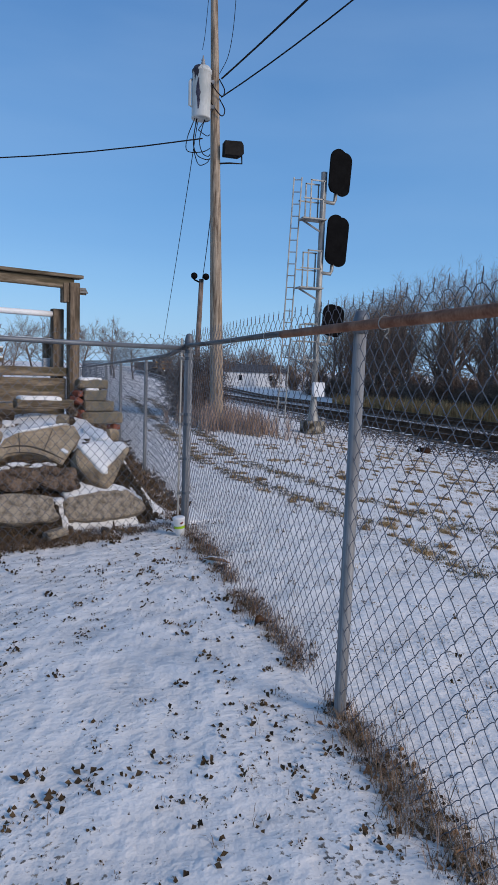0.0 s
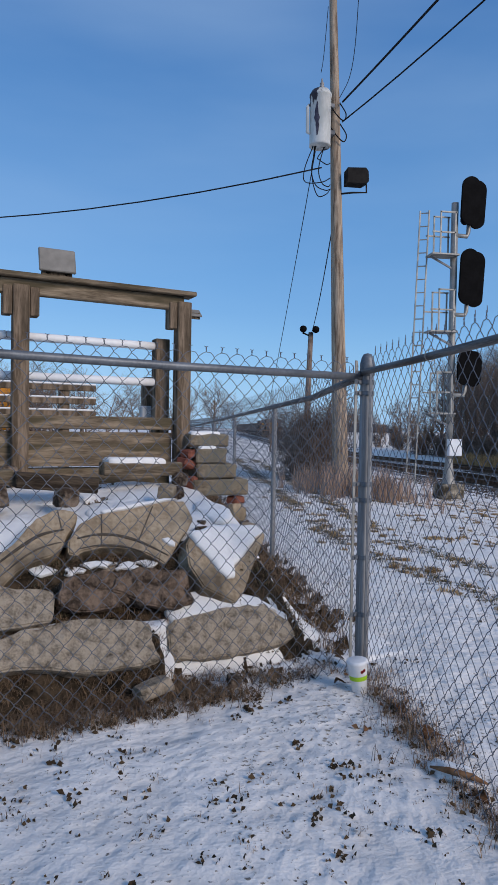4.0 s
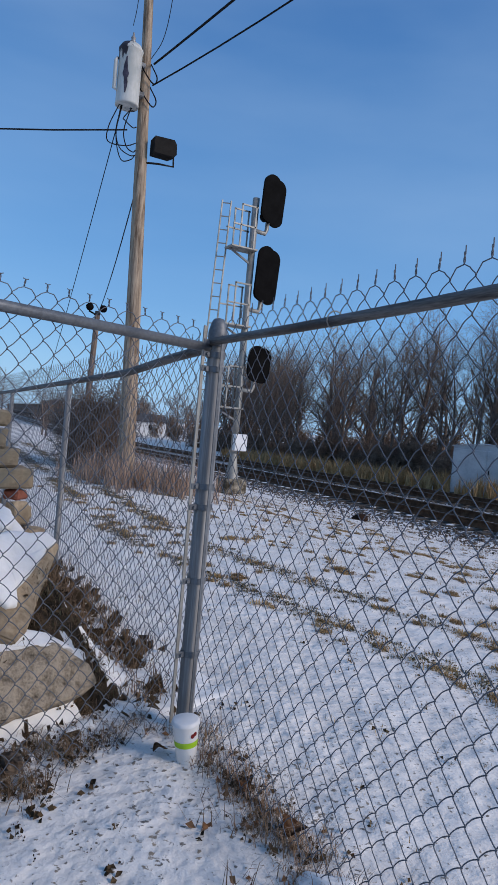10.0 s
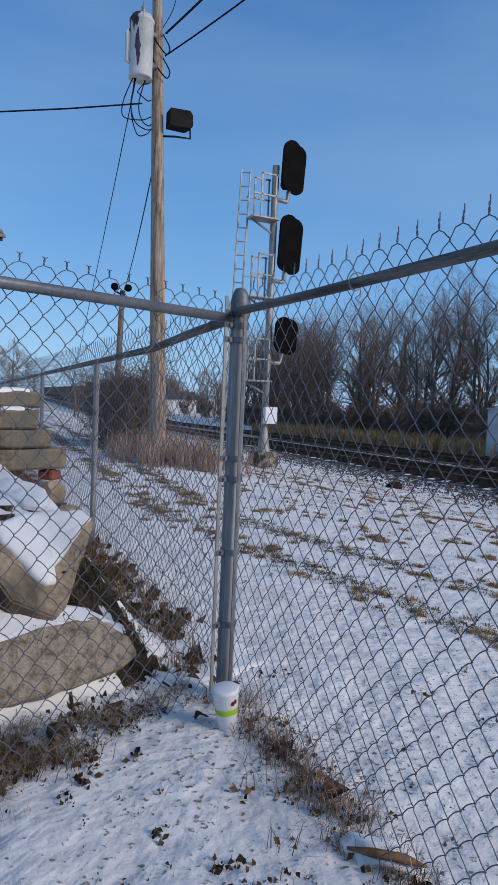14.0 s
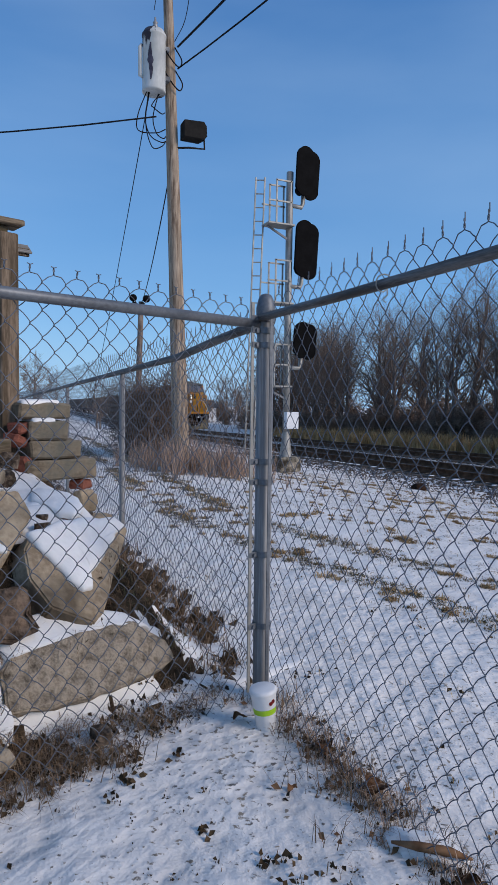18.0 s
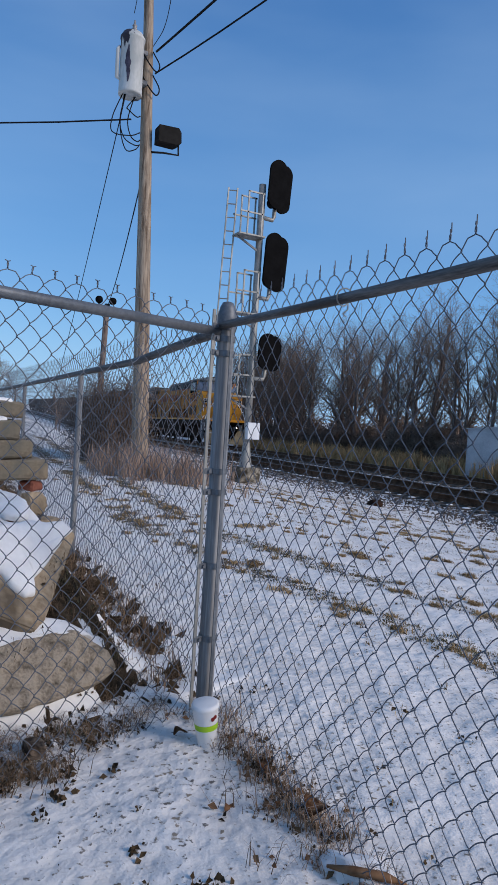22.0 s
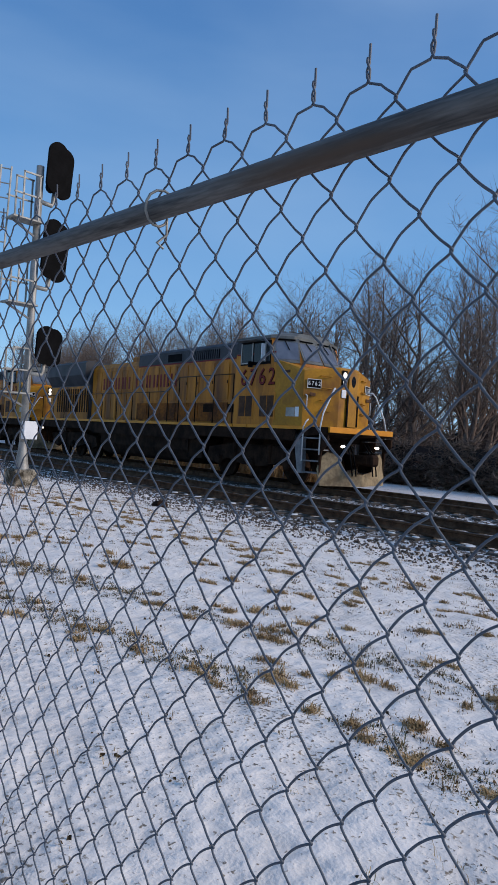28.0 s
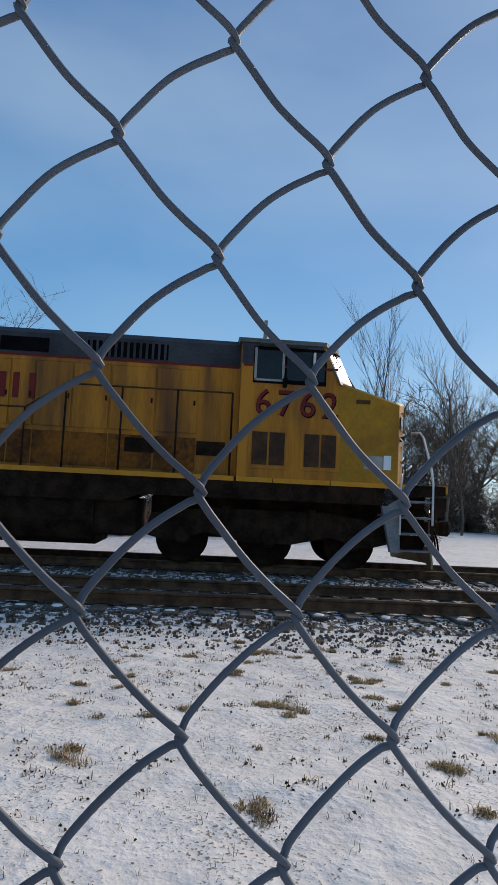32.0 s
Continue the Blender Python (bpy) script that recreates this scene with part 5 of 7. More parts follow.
def build_solar_light(a, tilt, z, size):
    s = thing("solar_light", "small grey solar floodlight panel fixed on the timber beam", "solar light", bank_pose(a, 1.9, z) @ Matrix.Diagonal((size, size, size, 1)))
    bm = bmesh.new()
    box(bm, -0.1, 0.1, -0.02, 0.02, 0.0, 0.09, 0.004)
    part("wood_block", bm, POSTWOOD, s)
    bm = bmesh.new()
    box(bm, -0.12, 0.12, -0.01, 0.015, -0.02, 0.15, 0.006)
    part("panel", bm, PANELGREY, s, "", False, Matrix.Translation((0, -0.04, 0.05)) @ pose(0, 0, 0, tilt))
    for x in (-0.06, 0.06):
        bm = bmesh.new()
        lathe(bm, [(0, 0.01), (0.012, 0.008), (0.014, 0)], 8, Matrix.Translation((x, -0.022, 0.03)) @ pose(0, 0, 0, 90))
        part("bolt", bm, BLACK, s)
    return s


def slab(name, pts, thick, mat, label, cat, m, snow=None, rough=0.012, group=""):
    """A broken flat stone: an outline (x, z) with a thickness, edges worn."""
    t = thing(name, label, cat, m, group)
    bm = bmesh.new()
    prism(bm, pts, 0, thick)
    bmesh.ops.bevel(bm, geom=list(bm.edges), offset=0.008, segments=2, affect="EDGES")
    bmesh.ops.triangulate(bm, faces=bm.faces)
    bmesh.ops.subdivide_edges(bm, edges=[e for e in bm.edges if e.calc_length() > 0.06], cuts=3, use_grid_fill=True)
    bm.normal_update()
    for v in bm.verts:
        o = Vector((len(pts), 3, 1))
        v.co += v.normal * rough * (noise.noise(v.co * 9 + o) + 0.55 * noise.noise(v.co * 24 + o) + 0.3 * noise.noise(v.co * 55 + o))
    part("stone", bm, mat, t, "", False)
    return t


def snow_patch(name, parent, outline, m, h=0.035, seed=0):
    """A rounded pad of snow with an uneven rim, lying on top of a stone."""
    bm = bmesh.new()
    n = len(outline)
    cx, cy = sum(p[0] for p in outline) / n, sum(p[1] for p in outline) / n
    dense = []
    for i in range(n):
        x0, y0 = outline[i]
        x1, y1 = outline[(i + 1) % n]
        for k in range(5):
            x, y = x0 + (x1 - x0) * k / 5, y0 + (y1 - y0) * k / 5
            j = 1 + 0.09 * noise.noise((x * 14 + seed, y * 14, 2))
            dense.append((cx + (x - cx) * j, cy + (y - cy) * j))
    prev = None
    for s, z in ((1.0, -0.01), (1.01, 0.3 * h), (0.96, 0.75 * h), (0.86, h), (0.6, h * 1.1), (0.3, h * 1.05)):
        ring = [bm.verts.new((cx + (x - cx) * s, cy + (y - cy) * s, z + (0.006 * noise.noise((x * 9, y * 9, s * 5 + seed)) if s < 1 else 0))) for x, y in dense]
        if prev:
            for i in range(len(ring)):
                bm.faces.new((prev[i], prev[(i + 1) % len(ring)], ring[(i + 1) % len(ring)], ring[i]))
        prev = ring
    bm.faces.new(prev)
    ob = part(name, bm, SNOW, parent, "", True, m)
    return ob


TIMBERDARK = shade("blackened_timber", (0.03, 0.022, 0.016), (0.1, 0.075, 0.052), 3, 0.9, fine=18, bump=0.4, dist=0.006, stretch=(1, 9, 9), spec=0.1)
CASTSTONE = shade("cast_stone", (0.12, 0.095, 0.065), (0.28, 0.22, 0.15), 6, 0.9, fine=50, bump=0.4, dist=0.006, c3=(0.14, 0.13, 0.1))
DARKJOINT = shade("dark_joint", (0.06, 0.05, 0.04), (0.1, 0.08, 0.06), 8, 0.95, fine=30, bump=0.0)
build_frame()
build_pipes()
PANELGREY = shade("panel_grey", (0.16, 0.15, 0.13), (0.24, 0.225, 0.2), 4, 0.6, fine=20, bump=0.05, dist=0.002)
build_solar_light(1.16, -18, 2.205, 1.0)
build_solar_light(0.165, -50, 2.02, 0.5)


def bank_rise(a, b):
    """Height of the soil bank: a step behind the slabs, a steep face below the arch stones, a flat top."""
    step = b + 0.13 * smooth(0.85, 1.0, a)               # the second slab lies nearer the fence
    z = 0.25 * smooth(0.3, 0.46, step) + 0.26 * smooth(0.46, 0.74, b) + 0.18 * smooth(0.72, 1.1, b) + 0.09 * smooth(1.1, 1.8, b)
    side = smooth(-0.12, 0.4, a + 0.1 * b)
    return z * side + 0.035 * noise.noise((a * 2.5, b * 2.5, 1)) * (0.4 + 0.6 * side)


def bank_cover(a, b):
    """0 bare soil, 1 snow, 2 dark matted weeds."""
    n = noise.noise((a * 3.5, b * 3.5, 8)) + 0.55 * noise.noise((a * 10, b * 10, 3)) + 0.3 * noise.noise((a * 24, b * 24, 5))
    edge = smooth(-0.12, 0.4, a + 0.1 * b)
    if edge < 0.9 and b < 0.9:                           # bank's end: snow at its foot, bare where steep, darkened for the wedge's shadow
        return 1 if n > (-0.4 if edge < 0.5 else -0.12) else 2
    if b > 0.84:
        return 1 if n > -0.42 else 0
    if b > 0.43:
        return 2
    if b > 0.3:
        return 1 if n > (0.38 if a > 0.95 else -0.1) else 2
    return 1 if n > (0.42 if a > 0.75 else 0.05) else 2


def build_earth_bank():
    """Soil and rubble heaped behind the cross fence, patchy with snow."""
    nu, nv = 300, 130
    a0, da, b0, db = -0.5, 4.6 / 300, 0.04, 2.1 / 130
    verts = []
    for j in range(nv + 1):
        for i in range(nu + 1):
            a, b = a0 + da * i, b0 + db * j
            cover = bank_cover(a, b)
            rough = 0.018 * noise.noise((a * 7, b * 7, 2)) + 0.016 * noise.noise((a * 19, b * 19, 4))
            z = bank_rise(a, b) + (0.022 + 0.4 * rough if cover == 1 else rough)
            edge = min(1, min(i, nu - i, j) / 6)
            p = BANK @ Vector((a, b, 0))
            verts.append((p.x, p.y, -0.05 + (z + 0.045) * edge))
    w = nu + 1
    faces = [(j * w + i, j * w + i + 1, (j + 1) * w + i + 1, (j + 1) * w + i) for j in range(nv) for i in range(nu)]
    me = bpy.data.meshes.new("earth_bank")
    me.from_pydata(verts, [], faces)
    for m in (BANKSOIL, SNOW, BANKDARK):
        me.materials.append(m)
    me.polygons.foreach_set("material_index", [bank_cover(a0 + da * (i % nu + 0.5), b0 + db * (i // nu + 0.5)) for i in range(len(me.polygons))])
    me.polygons.foreach_set("use_smooth", [True] * len(me.polygons))
    return tagged(new("earth_bank", me), "dark soil bank with patches of snow and dead weeds", "earth bank", kind="structure")


BANKSOIL = shade("bank_soil", (0.05, 0.036, 0.025), (0.16, 0.12, 0.085), 9, 0.95, fine=40, bump=0.9, dist=0.03, spec=0.1)
BANKDARK = shade("bank_dark_soil", (0.022, 0.017, 0.011), (0.085, 0.06, 0.038), 9, 0.95, fine=45, bump=1.0, dist=0.04, spec=0.1)
SLABSTONE = shade("lichened_slab", (0.085, 0.068, 0.05), (0.4, 0.33, 0.245), 19, 0.95, fine=100, bump=1.0, dist=0.018, low=0.24, high=0.6, spec=0.1)
BROWNROCK = shade("brown_rock", (0.045, 0.032, 0.023), (0.22, 0.155, 0.11), 13, 0.95, fine=60, bump=1.0, dist=0.02, low=0.35, high=0.65, spec=0.1)
build_earth_bank()
rng = random.Random(11)


# arch stones leaning on the bank
def arch_block(pts, groove, lip, joints, m, label):
    """A carved block: straight outer faces, a hollow inner curve, dark raised lines for its groove and lip."""
    t = slab("arch_stone", pts, 0.2, LIMESTONE, label, "cut stone", m, rough=0.006, group="fallen arch stones")
    for line, r in ((groove, 0.0085), (lip, 0.005)):
        bm = bmesh.new()
        tube(bm, [p + Vector((0, 0.002, 0)) for p in curve_through([(x, 0, z) for x, z in line])], [r * (0.6 + 0.5 * math.sin(math.pi * i / (5 * (len(line) - 1)))) for i in range(5 * (len(line) - 1) + 1)], 8)
        part("groove", bm, DARKJOINT, t, "dark line along the carved curve", True)
    for (x0, z0), (x1, z1) in joints:
        bm = bmesh.new()
        bar(bm, (x0, 0.0015, z0), (x1, 0.0015, z1), 0.007, 0.007)
        part("joint_line", bm, DARKJOINT, t)
    return t


arch = arch_block([(-0.305, -0.085), (-0.298, -0.013), (-0.221, 0.087), (-0.101, 0.144), (0.032, 0.168), (0.268, 0.207), (0.387, 0.2), (0.414, 0.075), (0.191, -0.19), (0.162, -0.163), (0.101, -0.119), (-0.005, -0.075), (-0.125, -0.061), (-0.234, -0.078), (-0.268, -0.099)],
                  [(-0.249, -0.002), (-0.135, 0.012), (-0.025, -0.004), (0.082, -0.048), (0.217, -0.14)], [(-0.287, -0.074), (-0.232, -0.062), (-0.145, -0.051), (-0.036, -0.061), (0.049, -0.091), (0.094, -0.12)],
                  [((-0.103, 0.135), (-0.13, -0.05)), ((0.19, 0.17), (0.07, -0.04))], bank_pose(1.008, 0.746, 0.637, -38.7, 0, 0), "tan carved limestone arch block lying on the rubble bank")
snow_patch("snow_patch", arch, [(0.2, -0.04), (0.235, -0.035), (0.27, -0.07), (0.262, -0.092), (0.235, -0.085), (0.21, -0.06)], pose(0, -0.002, 0, 90), 0.012, 8)
snow_patch("snow_patch", arch, [(-0.11, 0.15), (0.04, 0.175), (0.27, 0.215), (0.34, 0.208), (0.25, 0.193), (0.03, 0.152), (-0.09, 0.135)], pose(0, -0.002, 0, 90), 0.014, 9)
arch_block([(-0.34, -0.24), (-0.3, -0.12), (-0.164, -0.013), (-0.04, 0.121), (0.065, 0.168), (0.155, 0.15), (0.16, 0.103), (0.1, 0.025), (0.065, -0.051), (0.005, -0.1), (-0.072, -0.12), (-0.16, -0.17), (-0.25, -0.26)],
           [(-0.27, -0.14), (-0.148, -0.047), (-0.05, 0.014), (0.02, 0.034), (0.083, 0.044)], [(-0.25, -0.2), (-0.144, -0.11), (-0.057, -0.058), (0.022, -0.034), (0.062, -0.028)],
           [((0.062, 0.16), (0.071, 0.045))], bank_pose(1.407, 0.716, 0.65, -38.7, 0, 0), "second carved limestone arch block beside the first")
# tilted wedge block with snow on its face
wedge = slab("stone_block", [(-0.187, 0.095), (-0.131, 0.178), (0.115, 0.23), (0.338, 0.238), (0.382, 0.191), (0.248, 0.01), (0.075, -0.21), (0.007, -0.266), (-0.157, -0.172), (-0.206, -0.04)], 0.17, LIMESTONE, "tilted cut limestone block capped with snow", "stone block",
             bank_pose(0.513, 0.597, 0.494) @ Matrix(((0.982, -0.188, 0, 0), (0.134, 0.698, 0.704, 0), (-0.133, -0.691, 0.71, 0), (0, 0, 0, 1))))
snow_patch("snow_cap", wedge, [(-0.15, 0.164), (0.0, 0.22), (0.115, 0.24), (0.32, 0.245), (0.371, 0.205), (0.288, 0.152), (0.19, 0.054), (0.094, -0.029), (0.057, -0.055), (0.048, -0.115), (0.005, -0.123), (-0.025, -0.091), (-0.058, -0.033), (-0.089, 0.047), (-0.13, 0.09)], pose(0, -0.004, 0, 90), 0.026, 3)
# long worn slabs along the foot of the bank
sl = slab("stone_slab", [(-0.365, 0.055), (-0.326, 0.091), (-0.172, 0.109), (0.0, 0.12), (0.19, 0.118), (0.266, 0.056), (0.315, -0.001), (0.354, -0.065), (0.318, -0.09), (0.15, -0.11), (0.011, -0.12), (-0.226, -0.115), (-0.364, -0.09)], 0.16, SLABSTONE, "rough lichened stone slab at the foot of the bank", "stone slab", bank_pose(0.537, 0.339, 0.185, -31, 0, 0), rough=0.016, group="stone slabs")
snow_patch("snow_cap", sl, [(-0.32, 0.085), (-0.2, 0.1), (-0.03, 0.1), (0.12, 0.115), (0.215, 0.085), (0.26, 0.075), (0.2, 0.17), (0.05, 0.24), (-0.1, 0.27), (-0.25, 0.24), (-0.34, 0.16)], pose(0, -0.004, 0, 66), 0.032, 5)
slab("stone_slab", [(-0.4, 0.06), (-0.232, 0.09), (-0.134, 0.112), (0.107, 0.09), (0.255, 0.06), (0.268, -0.039), (0.295, -0.112), (0.259, -0.125), (0.076, -0.13), (-0.074, -0.125), (-0.24, -0.08), (-0.42, -0.07)], 0.16, SLABSTONE, "rough lichened stone slab half sunk in dead weeds", "stone slab", bank_pose(1.296, 0.214, 0.265, -31, 0, 0), rough=0.016, group="stone slabs")
slab("stone_slab", [(-0.5, -0.1), (0.4, -0.12), (0.44, 0.04), (0.3, 0.1), (-0.1, 0.12), (-0.5, 0.1)], 0.2, SLABSTONE, "rough lichened stone slab half sunk in dead weeds", "stone slab", bank_pose(2.2, 0.2, 0.24, -31, 0, -2), rough=0.016, group="stone slabs")
slab("stone_slab", [(-0.34, -0.1), (0.3, -0.09), (0.34, 0.05), (0.1, 0.1), (-0.33, 0.08)], 0.2, SLABSTONE, "pale worn stone slab bedded in the bank", "stone slab", bank_pose(1.75, 0.42, 0.4, -34, 0, 4), rough=0.016, group="stone slabs")
# brown field stone below the arch blocks
slab("field_stone", [(-0.23, 0.0), (-0.17, 0.09), (-0.06, 0.09), (0.12, 0.085), (0.155, 0.05), (0.18, -0.09), (0.09, -0.12), (-0.08, -0.08)], 0.2, BROWNROCK, "brown rough field stone wedged below the arch block", "stone", bank_pose(0.916, 0.45, 0.42, -24, 0, -6), rough=0.03, group="rubble stones")
slab("field_stone", [(-0.2, -0.05), (-0.17, 0.06), (-0.02, 0.085), (0.16, 0.07), (0.2, -0.02), (0.1, -0.09), (-0.1, -0.1)], 0.2, BROWNROCK, "brown flat field stone sunk among dead weeds", "stone", bank_pose(1.2, 0.49, 0.425, -24, 0, 4), rough=0.024, group="rubble stones")
for a, b, w_, h_, sd in ((0.82, 0.6, 0.11, 0.045, 1), (0.68, 0.47, 0.06, 0.03, 4), (1.0, 0.36, 0.1, 0.04, 5), (1.5, 0.4, 0.12, 0.04, 6), (0.48, 0.95, 0.16, 0.12, 11), (0.34, 1.08, 0.12, 0.16, 12), (0.78, 1.2, 0.2, 0.17, 13), (1.0, 1.08, 0.16, 0.12, 14), (1.3, 1.5, 0.3, 0.12, 15), (0.92, 0.3, 0.04, 0.06, 16), (1.02, 0.66, 0.07, 0.03, 21), (1.16, 0.68, 0.08, 0.028, 22), (1.3, 0.66, 0.06, 0.03, 23), (1.44, 0.67, 0.07, 0.03, 24), (1.42, 0.44, 0.045, 0.026, 25), (1.52, 0.5, 0.05, 0.03, 26), (1.36, 0.36, 0.05, 0.024, 27), (1.7, 0.64, 0.09, 0.035, 28), (1.9, 0.55, 0.07, 0.035, 29), (0.9, 0.665, 0.06, 0.024, 30)):
    r_ = random.Random(sd)
    thin = 0.4 < b < 0.75
    ring = [(w_ * r_.uniform(0.45 if thin else 0.75, 1.25 if thin else 1.1) * math.cos(k * 0.571), h_ * r_.uniform(0.4 if thin else 0.7, 1.35) * math.sin(k * 0.571)) for k in range(11)]
    slope = math.degrees(math.atan2(bank_rise(a, b + 0.05) - bank_rise(a, b - 0.05), 0.1))
    ob = snow_patch("snow_patch", None, ring, bank_pose(a, b, bank_rise(a, b) + (0.016 if thin else 0.008), slope + (r_.uniform(-8, 8) if thin else 0), r_.uniform(-9, 9) if thin else 0, 0), 0.009 if thin else 0.022, sd)
    tagged(ob, "ragged patch of old snow on the soil bank", "snow", "snow patches on the bank")
# stacked cast blocks at the frame's corner
for a0, a1, z0, z1, b, turn in ((-0.085, 0.24, 1.075, 1.165, 1.86, 1), (-0.05, 0.185, 0.95, 1.06, 1.82, -3), (-0.13, 0.2, 0.84, 0.945, 1.82, 2), (-0.22, 0.225, 0.715, 0.835, 1.8, 0)):
    t = thing("cast_block", "grey weathered cast stone block in a small stack", "stone block", bank_pose((a0 + a1) / 2, b, (z0 + z1) / 2, 0, 0, turn), "stacked cast blocks")
    bm = bmesh.new()
    box(bm, -(a1 - a0) / 2, (a1 - a0) / 2, -0.1, 0.16, -(z1 - z0) / 2, (z1 - z0) / 2, 0.012)
    bmesh.ops.subdivide_edges(bm, edges=list(bm.edges), cuts=3, use_grid_fill=True)
    for v in bm.verts:
        v.co += 0.012 * noise.noise_vector(v.co * 11 + Vector((z0 * 9, 0, 0)))
    part("block", bm, CASTSTONE, t)
    if z1 > 1.0:
        snow_patch("snow_cap", t, [(-(a1 - a0) / 2 + 0.02, -0.09), ((a1 - a0) / 2 - 0.08, -0.09), ((a1 - a0) / 2 - 0.05, 0.1), (-(a1 - a0) / 2 + 0.03, 0.1)], pose(0, 0, (z1 - z0) / 2), 0.02, a0)
for a, b, z, r in ((0.255, 1.78, 0.95, 20), (0.225, 1.76, 0.8, 85), (-0.15, 1.78, 0.675, 3), (0.22, 1.8, 1.02, -4)):
    bm = bmesh.new()
    box(bm, -0.06, 0.06, -0.05, 0.05, -0.032, 0.032, 0.012)
    bmesh.ops.subdivide_edges(bm, edges=list(bm.edges), cuts=2, use_grid_fill=True)
    for v in bm.verts:
        v.co += 0.009 * noise.noise_vector(v.co * 22 + Vector((a * 9, z, 0)))
    ob = part("brick", bm, BRICK, None, "", False, bank_pose(a, b, z, 0, r, 30))
    tagged(ob, "chipped red brick wedged between the blocks", "brick", "loose red bricks")
# rubble
for a, b, z, sx, sy, sz, mat in ((1.247, 1.1, 0.81, 0.085, 0.08, 0.075, ROCK), (0.6, 1.22, 0.81, 0.065, 0.07, 0.06, LIMESTONE), (0.5, 1.3, 0.79, 0.05, 0.06, 0.05, ROCK), (0.07, 1.32, 0.64, 0.075, 0.07, 0.085, LIMESTONE), (0.03, 1.2, 0.54, 0.07, 0.08, 0.06, LIMESTONE),
                                 (0.47, 0.97, 0.63, 0.042, 0.04, 0.04, ROCK), (0.375, 0.95, 0.615, 0.035, 0.035, 0.035, BRICK), (0.52, 0.85, 0.6, 0.04, 0.05, 0.06, ROCK), (1.62, 1.15, 0.82, 0.12, 0.1, 0.09, ROCK), (1.95, 1.0, 0.76, 0.15, 0.13, 0.1, LIMESTONE), (1.75, 1.5, 0.86, 0.12, 0.1, 0.08, ROCK),
                                 (0.66, 0.68, 0.48, 0.035, 0.04, 0.05, ROCK), (0.26, 0.62, 0.2, 0.07, 0.09, 0.14, ROCK), (2.3, 0.75, 0.55, 0.2, 0.16, 0.13, ROCK), (2.75, 0.9, 0.6, 0.22, 0.18, 0.16, LIMESTONE), (1.05, 0.12, 0.05, 0.12, 0.06, 0.045, SLABSTONE), (0.66, 0.1, 0.03, 0.05, 0.04, 0.03, ROCK), (1.1, 0.68, 0.47, 0.05, 0.03, 0.025, LIMESTONE), (0.98, 0.68, 0.465, 0.035, 0.03, 0.02, LIMESTONE), (1.5, 1.72, 0.9, 0.09, 0.08, 0.07, ROCK), (0.38, 1.55, 0.86, 0.06, 0.06, 0.06, ROCK)):
    ob = part("rubble_stone", boulder(rng, sx, sy, sz, 0.42, 3, 0.3), mat, None, "", False, bank_pose(a, b, z, rng.uniform(-15, 15), rng.uniform(-15, 15), rng.uniform(0, 180)))
    tagged(ob, "rough brown rubble stone on the snowy bank", "stone", "rubble stones")
for a0, a1, b, z, tilt, mat, snowy in ((1.02, 1.5, 1.3, 0.875, 6, TIMBERDARK, False), (0.36, 0.92, 1.62, 0.93, 1, TIMBER, True), (1.5, 1.9, 1.35, 0.9, -3, TIMBER, False)):
    t = thing("timber_offcut", "dark weathered timber offcut lying on the snow", "timber", bank_pose((a0 + a1) / 2, b, z, 0, tilt, 4), "timber offcuts")
    bm = bmesh.new()
    box(bm, -(a1 - a0) / 2, (a1 - a0) / 2, -0.06, 0.06, -0.045, 0.045, 0.008)
    part("beam", bm, mat, t)
    if snowy:
        snow_patch("snow_cap", t, [(-(a1 - a0) / 2 + 0.03, -0.06), ((a1 - a0) / 2 - 0.13, -0.06), ((a1 - a0) / 2 - 0.1, 0.05), (-(a1 - a0) / 2 + 0.03, 0.05)], pose(0, 0, 0.045), 0.028, b)


def build_cup():
    c = thing("paper_cup", "white paper cup with lime green band standing on snow", "cup", Matrix.Translation((-0.078, -0.225, -0.015)) @ pose(0, 0, 0, -2, -6, 20))
    bm = bmesh.new()
    lathe(bm, [(0, 0.0), (0.03, 0.0), (0.033, 0.004), (0.047, 0.145), (0.05, 0.15), (0.051, 0.156), (0.047, 0.164), (0.043, 0.166), (0, 0.166)], 28)
    part("shell", bm, PAPER, c, "", True)
    bm = bmesh.new()
    lathe(bm, [(0.0405, 0.075), (0.0425, 0.096)], 28)
    part("band", bm, LIME, c, "lime green printed band", True)
    for k, z in ((0, 0.12), (1, 0.125)):
        bm = bmesh.new()
        lathe(bm, [(0, 0.001), (0.007, 0.001), (0.008, 0)], 12, pose(0, 0, 0, 0, 0, -100 + 14 * k) @ Matrix.Translation((0.0455, 0, z)) @ pose(0, 0, 0, 0, 84))
        part("print_dot", bm, RED, c, "small red printed roundel")
    return c


build_cup()


